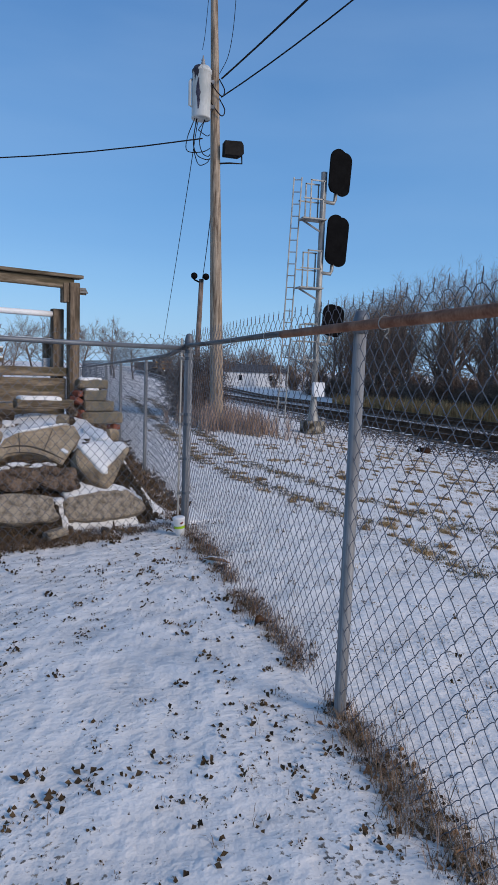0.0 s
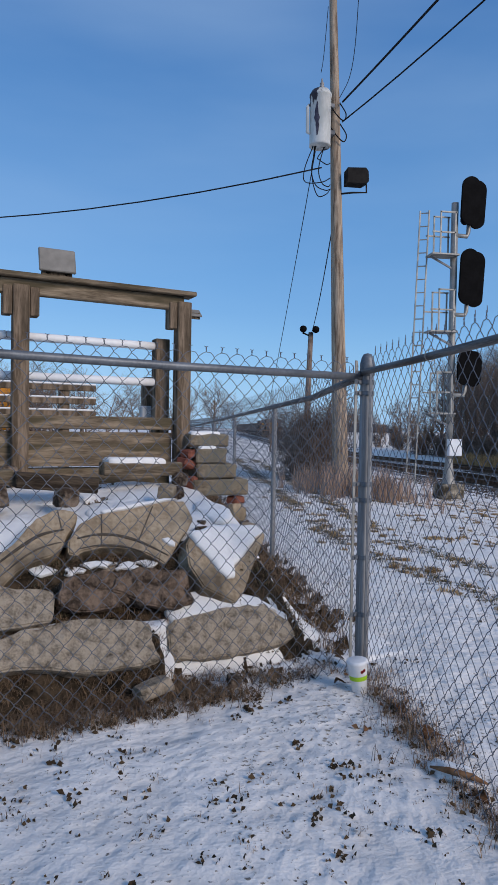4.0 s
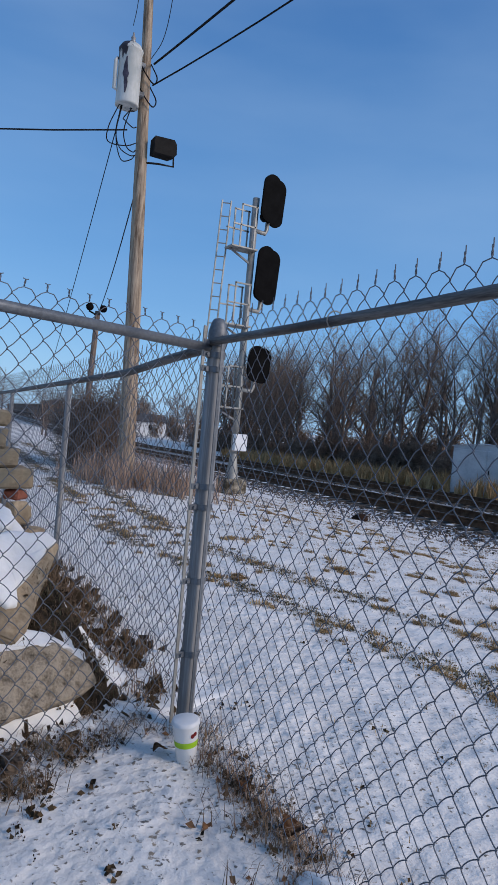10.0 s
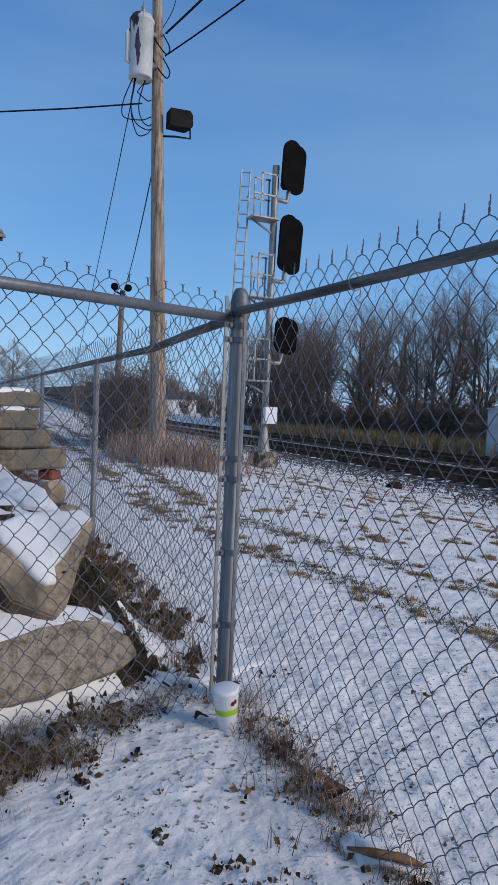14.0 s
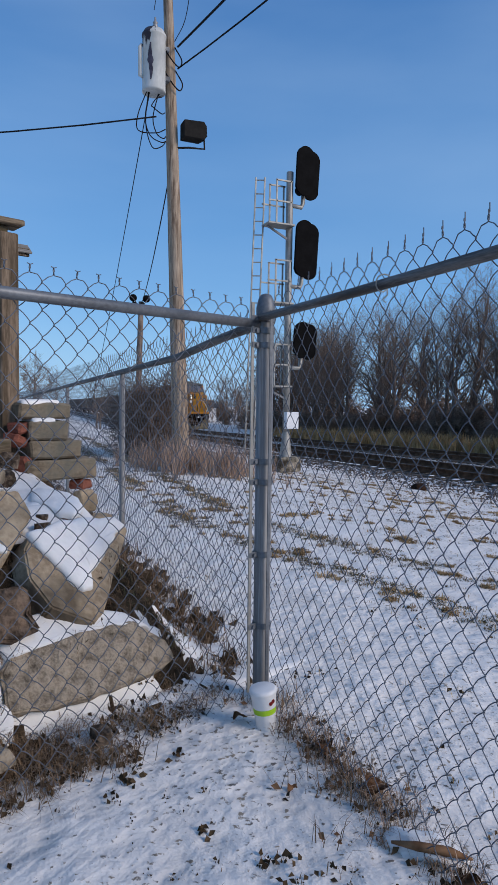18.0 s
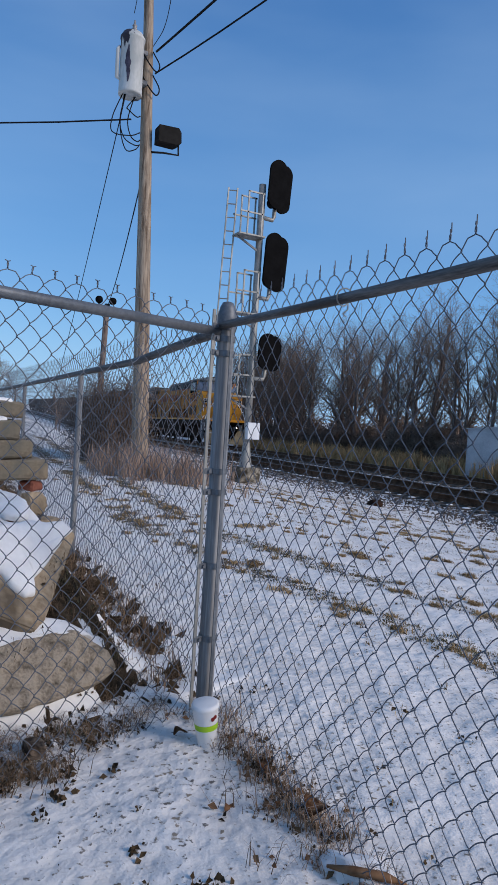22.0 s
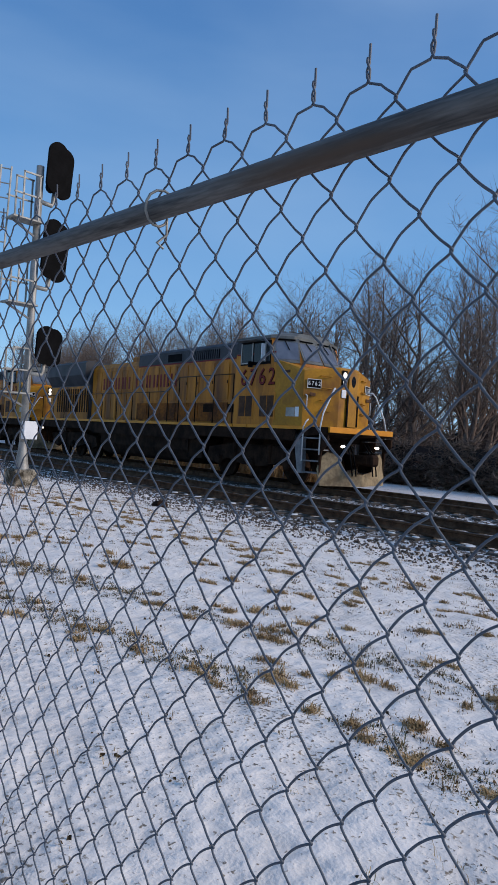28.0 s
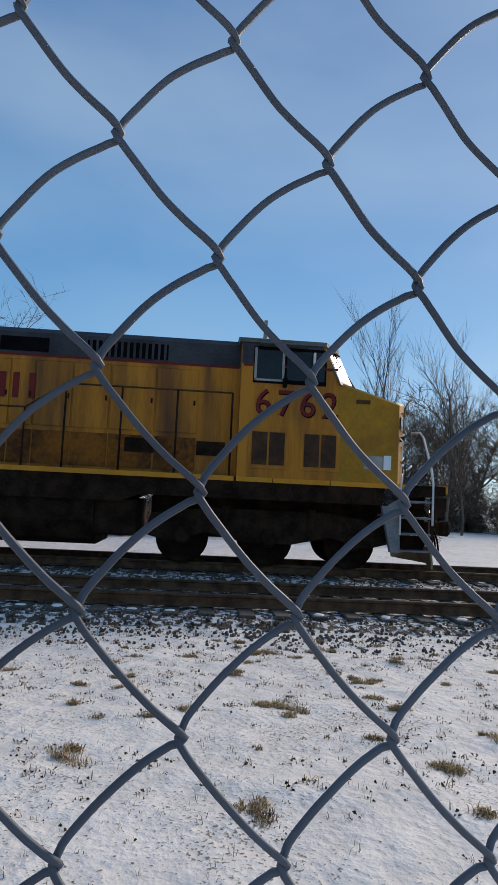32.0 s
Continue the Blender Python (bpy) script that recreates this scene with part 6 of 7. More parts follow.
# ---- plants ----
def tree_mesh(name, seed, height, levels=5, spread=0.55, r0=0.16, sides=(7, 5, 4, 3, 3), kids=(7, 5, 4, 4), up=0.35, mat=None, leader=0.9, thin=0.008):
    """A bare winter tree: tapering trunk, limbs, branches and many fine twigs."""
    rng = random.Random(seed)
    verts, faces = [], []
    cut = [0, 0]

    def limb(p, d, length, r, lev):
        if lev and lev + 1 >= levels:            # a twig: a slim three-sided spike
            base = len(verts)
            u = d.orthogonal().normalized() * r
            w = d.cross(u)
            verts.extend((tuple(p + u), tuple(p - u * 0.5 + w * 0.87), tuple(p - u * 0.5 - w * 0.87), tuple(p + d * length + Vector((0, 0, 0.1 * up * length)))))
            faces.extend(((base, base + 1, base + 3), (base + 1, base + 2, base + 3), (base + 2, base, base + 3)))
            return
        n = (5, 4, 2, 1)[min(lev, 3)]
        sd = sides[min(lev, len(sides) - 1)]
        pts, rs = [p.copy()], [r]
        q, dd = p.copy(), d.copy()
        for i in range(n):
            dd = (dd + Vector((rng.gauss(0, 0.09), rng.gauss(0, 0.09), rng.gauss(0.07, 0.07) * up * 2))).normalized()
            q = q + dd * (length / n)
            pts.append(q.copy())
            rs.append(r * (1 - (0.62 if lev == 0 else 0.75) * (i + 1) / n))
        base = len(verts)
        upv = dd.orthogonal().normalized()
        for i, c in enumerate(pts):
            t = (pts[min(i + 1, n)] - pts[max(i - 1, 0)]).normalized()
            upv = (upv - t * upv.dot(t))
            upv = upv.normalized() if upv.length > 1e-5 else t.orthogonal().normalized()
            s = t.cross(upv)
            for k in range(sd):
                a = 2 * math.pi * k / sd
                verts.append(tuple(c + (upv * math.cos(a) + s * math.sin(a)) * rs[i]))
        for i in range(n):
            for k in range(sd):
                a, b = base + i * sd + k, base + i * sd + (k + 1) % sd
                faces.append((a, b, b + sd, a + sd))
        if lev == 0:
            cut[:] = len(verts), len(faces)
        if lev + 1 >= levels:
            return
        m = kids[min(lev, len(kids) - 1)]
        for j in range(m):
            low = (0.24 if height > 4 else 0.12) if lev == 0 else 0.2
            f = low + (1 - low) * (j + rng.random()) / m
            i = min(int(f * n), n - 1)
            c = pts[i].lerp(pts[i + 1], f * n - i)
            t = (pts[i + 1] - pts[i]).normalized()
            side = Vector((rng.gauss(0, 1), rng.gauss(0, 1), rng.gauss(0, 0.5)))
            side = (side - t * side.dot(t)).normalized()
            nd = (t * (1 - spread) + side * (spread + 0.15) + Vector((0, 0, up * 0.6))).normalized()
            limb(c, nd, length * rng.uniform(0.42, 0.68) * (1.0 if lev else 0.8), max(rs[i] * 0.55, thin), lev + 1)
        if lev < 2:
            limb(pts[-1], dd, length * 0.5 * leader, rs[-1] * 0.9, lev + 1)

    limb(Vector((0, 0, -0.2)), Vector((0, 0, 1)), height * 0.58, r0, 0)
    made = []
    for nm, vs, fs in (("trunk", verts[:cut[0]], faces[:cut[1]]), ("crown", verts[cut[0]:], [tuple(q - cut[0] for q in f) for f in faces[cut[1]:]])):
        me = bpy.data.meshes.new(nm)
        me.from_pydata(vs, [], fs)
        me.materials.append(mat or BARK)
        me.polygons.foreach_set("use_smooth", [True] * len(me.polygons))
        made.append(me)
    return made


def add_tree(me, x, y, s, rz, label, group, z=None, tall=None):
    if tall:                                     # s from the wanted height
        s = tall / max(v.co.z for v in me[1].vertices)
    t = thing("tree", label, "tree", Matrix.Translation((x, y, (ground_z(x, y) if z is None else z) - 0.1)) @ pose(0, 0, 0, 0, 0, rz) @ Matrix.Diagonal((s, s, s, 1)), group)
    for nm, q in zip(("trunk", "crown"), me):
        ob = new(nm, q)
        ob.parent = t
    return t


def scatter_blades(name, places, mat, label, seed, blades=10, height=0.08, width=0.004, lean=0.6, cat="grass", zf=None):
    """Tufts of thin curved blades in one object."""
    rng = random.Random(seed)
    verts, faces = [], []
    for x, y, s in places:
        z = (zf or ground_z)(x, y)
        for _ in range(blades):
            a = rng.uniform(0, 6.283)
            h = height * s * rng.uniform(0.4, 1.2)
            o = Vector((x + rng.gauss(0, 0.022 * s), y + rng.gauss(0, 0.022 * s), z - 0.004))
            d = Vector((math.cos(a), math.sin(a), 0))
            w = Vector((-d.y, d.x, 0)) * width * rng.uniform(0.6, 1.4)
            k = rng.uniform(0.2, 1.0) * lean
            p1 = o + d * (h * k * 0.35) + Vector((0, 0, h * 0.6))
            p2 = o + d * (h * k * 1.1) + Vector((0, 0, h * (1.05 - 0.45 * k)))
            b = len(verts)
            verts += [tuple(o - w), tuple(o + w), tuple(p1 + w * 0.7), tuple(p1 - w * 0.7), tuple(p2)]
            faces += [(b, b + 1, b + 2, b + 3), (b + 3, b + 2, b + 4)]
    me = bpy.data.meshes.new(name)
    me.from_pydata(verts, [], faces)
    me.materials.append(mat)
    return tagged(new(name, me), label, cat, kind="stuff")


def scatter_leaves(name, places, mat, label, seed, size=0.02, count=5, zf=None):
    """Small crumpled leaves poking from the snow."""
    rng = random.Random(seed)
    verts, faces = [], []
    for x, y, s in places:
        z = (zf or ground_z)(x, y)
        for _ in range(rng.randint(2, count)):
            a = rng.uniform(0, 6.283)
            d = Vector((math.cos(a), math.sin(a), rng.uniform(-0.1, 0.8))).normalized()
            o = Vector((x + rng.gauss(0, 0.02 * s), y + rng.gauss(0, 0.02 * s), z + rng.uniform(-0.004, 0.008)))
            l, w = size * s * rng.uniform(0.6, 1.4), size * s * rng.uniform(0.25, 0.5)
            n = d.orthogonal().normalized()
            n = (n + Vector((0, 0, rng.uniform(-0.5, 0.5)))).normalized()
            b = len(verts)
            up = Vector((0, 0, w * 0.5))
            verts += [tuple(o), tuple(o + d * l * 0.5 + n * w + up), tuple(o + d * l), tuple(o + d * l * 0.5 - n * w + up), tuple(o + d * l * 0.55)]
            faces += [(b, b + 1, b + 4), (b + 1, b + 2, b + 4), (b + 2, b + 3, b + 4), (b + 3, b, b + 4)]
    me = bpy.data.meshes.new(name)
    me.from_pydata(verts, [], faces)
    me.materials.append(mat)
    return tagged(new(name, me), label, "leaves", kind="stuff")


def bank_z(x, y):
    p = Vector((x, y, 0))
    a, b = p.dot(E1), p.dot(E2)
    return bank_rise(a, b) - 0.005 if b > 0.04 else ground_z(x, y)


def in_bank(x, y):
    p = Vector((x, y, 0))
    return p.dot(E2) > 0.12 and x < 0.05


DRYGRASS2 = shade("brown_weeds", (0.11, 0.07, 0.045), (0.26, 0.17, 0.1), 5, 0.9, fine=20, bump=0.0)
STRAW = shade("straw", (0.25, 0.155, 0.07), (0.48, 0.33, 0.165), 3, 0.9, fine=20, bump=0.0)
BROWNLEAF = shade("brown_leaf", (0.12, 0.055, 0.025), (0.26, 0.14, 0.07), 20, 0.8, fine=60, bump=0.2, dist=0.002, spec=0.2)
GOLDGRASS = shade("golden_grass", (0.26, 0.15, 0.06), (0.5, 0.32, 0.15), 3, 0.9, fine=20, bump=0.0)
STRAW2 = shade("pink_straw", (0.26, 0.17, 0.12), (0.45, 0.32, 0.24), 3, 0.9, fine=20, bump=0.0)



def clumps(name, places, mat, label, seed, blades=60, height=0.05, width=0.0022):
    """Low matted clumps: oblong patches of short curled blades."""
    r = random.Random(seed)
    spots = []
    for x, y, s in places:
        a = r.uniform(0, 3.14)
        lobes = [(r.gauss(0, 0.055 * s), r.gauss(0, 0.035 * s), r.uniform(0.3, 1.0)) for _ in range(r.randint(1, 5))]
        for _ in range(int(blades * s)):
            lu, lv, lw = r.choice(lobes)
            du, dv = r.gauss(0, 0.032 * s * lw), r.gauss(0, 0.022 * s * lw)
            u, v = lu + du, lv + dv
            dome = lw * math.exp(-(du / (0.05 * s)) ** 2 - (dv / (0.035 * s)) ** 2)
            spots.append((x + u * math.cos(a) - v * math.sin(a), y + u * math.sin(a) + v * math.cos(a), r.uniform(0.7, 1.1) * (0.45 + 0.75 * dome)))
    return scatter_blades(name, spots, mat, label, seed, 2, height, width, 1.5)


def rut_x(y, x0, k):
    yc = max(-0.3, min(3.6, y))
    return x0 - k * yc + 0.06 * (y - yc)


RUTS = ((1.75, 0.22), (2.66, 0.29))
rng = random.Random(21)
# yard: scattered single specks, a few sprigs
yard = []
while len(yard) < 1900:
    x, y = rng.uniform(-3.4, -0.03), rng.uniform(-6.4, 0.3)
    if not in_bank(x, y) and rng.random() < 0.45 + 0.9 * noise.noise((x * 1.4, y * 1.4, 3)):
        yard.append((x, y, rng.choice((0.3, 0.35, 0.4, 0.5, 0.6, 0.8, 1.1))))
scatter_leaves("dead_leaves", yard, DEADLEAF, "small dead leaves and weeds poking through the thin snow", 1, 0.02, 4)
scatter_blades("grass_tufts", yard[::2], DRYGRASS2, "thin dry grass blades in the yard snow", 2, 6, 0.035, 0.0011, 1.0)
scatter_leaves("weed_sprigs", [(x, y, 0.7 + 0.5 * q) for x, y, q in yard[::9]], DEADLEAF, "little dark weed sprigs standing in the snow", 31, 0.021, 10)
# field between the fence and the tracks
field = []
for _ in range(17000):
    x, y = rng.uniform(0.15, 9.0), rng.uniform(-14, 24)
    if rng.random() < 0.35 + 0.65 * max(0, noise.noise((x * 0.5, y * 0.5, 7)) + 0.3):
        field.append((x, y, rng.uniform(0.4, 1.2)))
scatter_leaves("field_weeds", field[::2], DEADLEAF, "dark weeds poking through snow beside the tracks", 3, 0.018, 4)
scatter_blades("field_grass", field, DRYGRASS, "short dry grass tips standing in the snow beside the tracks", 4, 5, 0.045, 0.0013, 1.0)
tufts = [(rng.uniform(2.6, 7.6), rng.uniform(-9, 10), min(2.8, 0.75 * math.exp(rng.gauss(0, 0.75)))) for _ in range(300)] + [(rng.uniform(1.0, 4.0), rng.uniform(-1.2, 5), min(1.2, 0.5 * math.exp(rng.gauss(0, 0.4)))) for _ in range(40)]
for _ in range(130):
    y = rng.uniform(-1.5, 9)
    x0, k = rng.choice(RUTS)
    tufts.append((rut_x(y, x0, k) + rng.gauss(0, 0.13), y, min(1.3, 0.42 * math.exp(rng.gauss(0, 0.6)))))
tufts = [p for p in tufts if p[0] > 0.15]
clumps("straw_tufts", tufts, STRAW, "straw-coloured matted grass clumps in the snow", 5, 120, 0.05, 0.003)
clumps("brown_clumps", tufts[::2], DRYGRASS2, "brown rotting grass clumps in the snow", 32, 40, 0.035, 0.0025)
# coarse band of clods and stubble near the ballast
clod = []
while len(clod) < 4200:
    x, y = rng.uniform(2.6, 8.7), rng.uniform(-11, 13)
    if noise.noise((x * 1.1, y * 0.9, 12)) + 0.1 * (x - 5) + 0.25 * noise.noise((x * 4, y * 4, 2)) > 0.02:
        clod.append((x, y, rng.uniform(0.5, 1.4)))
scatter_leaves("soil_clods", clod, DEADLEAF, "dark clods and weed stubs in the thin snow", 41, 0.017, 4)
scatter_blades("stubble", clod[::2], STRAW, "pale grass stubble in the thin snow", 42, 7, 0.04, 0.0028, 1.3)
# two wheel ruts with exposed grass
ruts = []
for i in range(5200):
    y = rng.uniform(-1.6, 22)
    for x0, k in RUTS:
        x = rut_x(y, x0, k) + rng.gauss(0, 0.095)
        if 0.1 < x < 8 and noise.noise((x * 1.3, y * 1.1, 2)) > -0.22:
            ruts.append((x, y, rng.uniform(0.4, 0.9)))
scatter_blades("rut_grass", ruts, DRYGRASS, "matted dry grass along old wheel ruts", 6, 4, 0.04, 0.0016, 1.3)
scatter_blades("rut_green", ruts[::3], MOSS, "greenish weeds along old wheel ruts", 7, 11, 0.036, 0.0024, 1.2)
scatter_leaves("rut_soil", ruts, DEADLEAF, "dark matted leaves along old wheel ruts", 8, 0.016, 4)
# weeds along the fence foot
foot = []
for i in range(900):
    y = -6.3 + 6.1 * i / 900
    if noise.noise((y * 1.6, 3, 1)) > -0.25:
        foot.append((rng.gauss(0.03, 0.045), y, rng.uniform(0.5, 1.2)))
scatter_blades("fence_weeds", foot, DRYGRASS2, "dead brown weeds along the fence foot", 9, 9, 0.06, 0.0012, 1.3)
scatter_blades("fence_straw", foot[::2], STRAW2, "pale dead grass blades along the fence foot", 33, 4, 0.09, 0.0012, 1.2)
scatter_leaves("fence_leaves", foot[::2], DEADLEAF, "dead leaves gathered along the fence foot", 10, 0.022, 4)
heap = [(rng.gauss(0.0, 0.06), rng.choice((-0.12, -0.6, -1.9, -3.15, -3.4, -3.6, -4.6)) + rng.gauss(0, 0.13), rng.uniform(0.9, 1.5)) for _ in range(120)]
scatter_blades("weed_heaps", heap, DRYGRASS2, "heaps of tangled dead weeds at the fence foot", 12, 14, 0.07, 0.0012, 1.4)
scatter_leaves("leaf_heaps", heap[::2], BROWNLEAF, "drifts of brown leaves at the fence foot", 13, 0.02, 3)
for x, y, s, q in ((0.06, -0.72, 0.055, 30), (0.03, -0.45, 0.045, 80), (-0.15, -0.16, 0.03, 10), (-0.02, -0.05, 0.035, 60), (0.02, -1.15, 0.04, 120), (0.0, -2.1, 0.05, 20), (0.03, -3.0, 0.05, 70)):
    bm = bmesh.new()
    n = 9
    vs = []
    for i in range(n):
        f = i / (n - 1)
        wd = s * 0.75 * math.sin(math.pi * min(1, f * 0.95 + 0.05)) ** 0.8
        vs.append([bm.verts.new((s * 2 * (f - 0.5), e * wd, 0.018 + abs(e) * 0.5 * wd + 0.01 * math.sin(5 * f))) for e in (-1, 0, 1)])
    for p, r_ in zip(vs, vs[1:]):
        for e in (0, 1):
            bm.faces.new((p[e], r_[e], r_[e + 1], p[e + 1]))
    bmesh.ops.solidify(bm, geom=list(bm.faces), thickness=0.0012)
    tagged(part("large_leaf", bm, BROWNLEAF, None, "", True, Matrix.Translation((x, y, 0.0)) @ pose(0, 0, 0, rng.uniform(-10, 10), rng.uniform(-8, 8), q)), "curled brown fallen leaf at the fence foot", "leaf", "large fallen leaves")


def build_snow_lump():
    """A lump of old snow beside the fence with a curled brown leaf stuck in it."""
    t = thing("snow_lump", "lump of crusted old snow with a brown leaf beside the fence", "snow", Matrix.Translation((0.04, -0.99, 0.0)) @ pose(0, 0, 0, 0, 0, -52))
    part("crust", boulder(random.Random(8), 0.1, 0.05, 0.035, 0.55, 3), SNOW, t, "", True)
    bm = bmesh.new()
    tube(bm, [(-0.09, -0.045, 0.02), (-0.02, -0.05, 0.035), (0.06, -0.03, 0.035), (0.11, -0.01, 0.02)], [0.004, 0.012, 0.012, 0.003], 6)
    part("leaf", bm, BROWNLEAF, t, "curled brown leaf", True)


build_snow_lump()
# fence foot behind the corner
foot2 = [(rng.gauss(-0.06, 0.09), rng.uniform(0.2, 9), rng.uniform(0.8, 1.8)) for _ in range(420)]
scatter_blades("back_weeds", foot2, DRYGRASS2, "dead weeds along the far fence", 14, 14, 0.09, 0.0022, 1.0)
scatter_leaves("back_leaves", foot2, DEADLEAF, "dead leaves along the far fence", 15, 0.05, 5)
# weeds and soil on the bank
bankp = []
while len(bankp) < 1500:
    a, b = rng.uniform(-0.3, 3.4), rng.uniform(0.05, 1.0)
    p = BANK @ Vector((a, b, 0))
    if bank_cover(a, b) == 2 or rng.random() < 0.06:
        bankp.append((p.x, p.y, rng.uniform(0.6, 1.5)))
scatter_blades("bank_weeds", bankp, DRYGRASS2, "matted dead brown weeds over the rubble bank", 16, 16, 0.05, 0.0012, 1.6, "weeds", bank_z)
scatter_leaves("bank_leaves", bankp, DEADLEAF, "dead leaves over the rubble bank", 17, 0.016, 6, bank_z)
scatter_blades("bank_moss", [p for p in bankp if noise.noise((p[0] * 3, p[1] * 3, 2)) > 0.15], MOSS, "dark green moss and weeds on the rubble bank", 37, 12, 0.03, 0.0016, 1.3, "weeds", bank_z)
foot3 = []
for _ in range(620):
    a, b = rng.uniform(0.6, 3.6), rng.uniform(-0.06, 0.26)
    p = BANK @ Vector((a, b, 0))
    foot3.append((p.x, p.y, rng.uniform(0.7, 1.5)))
scatter_blades("bank_foot_weeds", foot3, DRYGRASS2, "matted dead brown grass along the foot of the bank", 36, 14, 0.06, 0.0014, 1.8, "weeds", bank_z)
scatter_leaves("bank_foot_leaves", foot3, DEADLEAF, "dark rotting leaves along the foot of the bank", 38, 0.02, 5, bank_z)
foot4 = []
for _ in range(170):
    a, b = rng.uniform(-0.32, 0.62), rng.uniform(0.0, 0.5)
    p = BANK @ Vector((a, b, 0))
    if noise.noise((a * 5, b * 5, 14)) > -0.05:
        foot4.append((p.x, p.y, rng.uniform(0.4, 1.1)))
scatter_leaves("bank_corner_leaves", foot4, DEADLEAF, "small dark weeds in the snow beside the corner post", 39, 0.018, 7, bank_z)
# tall dry grass round the pole and thicket
tall = [(2.6 + rng.gauss(0.3, 0.55), 9.2 + rng.gauss(0, 0.6), rng.uniform(0.7, 1.5)) for _ in range(260)]
scatter_blades("tall_grass", tall, STRAW2, "tall pinkish dry grass round the pole foot", 18, 16, 0.5, 0.004, 0.5)
strip = [(19.2 + K * y + rng.gauss(0, 0.8), y, rng.uniform(0.7, 1.4)) for y in [rng.uniform(14, 46) for _ in range(1000)]]
scatter_blades("trackside_grass", strip, GOLDGRASS, "tall tan dry grass beyond the tracks", 19, 14, 0.75, 0.02, 0.5)

# thicket beside the pole
thick = tree_mesh("thicket", 77, 2.9, 3, 0.75, 0.03, (4, 3, 3, 3), (26, 14), 0.4, TWIG, 0.9, 0.008)
for i in range(18):
    a = rng.uniform(0, 6.28)
    add_tree(thick, 2.62 + rng.gauss(0, 0.3), 12.4 + rng.gauss(0, 0.6), rng.uniform(0.7, 1.1), rng.uniform(0, 360), "dense dark leafless shrub by the fence", "thicket shrubs")

# tree line beyond the tracks
KINDS = [tree_mesh("bare_tree", 100 + i, h, 5, sp, r, (7, 5, 4, 3, 3), k, u, None, 0.9, 0.0065) for i, (h, sp, r, k, u) in enumerate((
    (9.5, 0.5, 0.17, (8, 6, 4, 4), 0.35), (10.5, 0.42, 0.16, (8, 6, 4, 4), 0.45), (8.5, 0.6, 0.15, (8, 6, 4, 4), 0.3), (9.0, 0.55, 0.2, (8, 6, 4, 4), 0.35), (7.0, 0.55, 0.11, (8, 6, 4, 4), 0.4)))]
FAR = [tree_mesh("far_tree", 120 + i, 9.0, 4, 0.55, 0.16, (5, 4, 3, 3), (9, 7, 7), 0.35, None, 0.9, 0.02) for i in range(3)]
SAPLING = tree_mesh("sapling", 140, 11.0, 4, 0.3, 0.09, (5, 4, 3, 3), (11, 7, 6), 0.7, TWIG)
LINE = "bare leafless winter tree in the line beyond the tracks"
row = []
for i in range(66):
    y = 12.5 + i * 1.03 + rng.gauss(0, 0.5)
    dx = rng.uniform(-0.5, 7)
    row.append((25.8 + K * y + dx, y, 12.0 + 0.3 * dx + rng.uniform(-2.2, 1.0)))
for x, y, h in row:
    add_tree(KINDS[rng.randrange(5)], x, y, 1, rng.uniform(0, 360), LINE, "trees beyond the tracks", None, h)
add_tree(KINDS[3], 28.2, 9.4, 1, 220, "tall broad bare tree with a forked trunk", "trees beyond the tracks", None, 14.2)
add_tree(KINDS[4], 29.0, 12.6, 1, 140, LINE, "trees beyond the tracks", None, 10.6)
add_tree(KINDS[3], 29.6, 5.6, 1, 60, "bare tree with an upright spreading crown", "trees beyond the tracks", None, 12.2)
for i in range(30):
    y = 82 + i * 3.6 + rng.gauss(0, 1.5)
    add_tree(FAR[rng.randrange(3)], 30 + K * y + rng.uniform(-4, 14), y, rng.uniform(0.8, 1.2), rng.uniform(0, 360), LINE, "trees beyond the tracks")
for x, y, s in ((35, -15.4, 1.3), (35.4, -20.0, 1.17), (36.5, -21.5, 1.0), (28.0, 2.9, 0.6), (28.4, 1.9, 0.7), (29.5, 0.9, 0.66), (28.8, 3.7, 0.5), (30.4, -0.2, 0.6), (27.4, 7.6, 0.7), (29.0, 7.0, 0.6), (28.0, 6.2, 0.66), (27.2, 4.6, 0.6), (30.0, 8.3, 0.7)):
    add_tree(SAPLING, x, y, s, rng.uniform(0, 360), "slender pale sapling standing alone", "saplings")
for i in range(50):
    y = -7.5 - i * 0.85 + rng.gauss(0, 0.6)
    add_tree(FAR[rng.randrange(3)], 46 + rng.uniform(-3, 10), y, 1, rng.uniform(0, 360), "bare leafless tree in the distant wood", "distant trees", None, rng.uniform(8.8, 12.0))
deep = random.Random(58)
for i in range(30):
    add_tree(FAR[i % 3], 46 + deep.uniform(0, 9), 8 + i * 1.25 + deep.gauss(0, 0.6), 1, deep.uniform(0, 360), "bare leafless tree in the distant wood", "distant trees", None, deep.uniform(7.5, 10.0))
for i in range(12):
    add_tree(FAR[i % 3], 152 + rng.uniform(-4, 8), 34 - i * 4.2, 1, rng.uniform(0, 360), "bare leafless tree behind the far houses", "far trees", None, rng.uniform(8, 12))
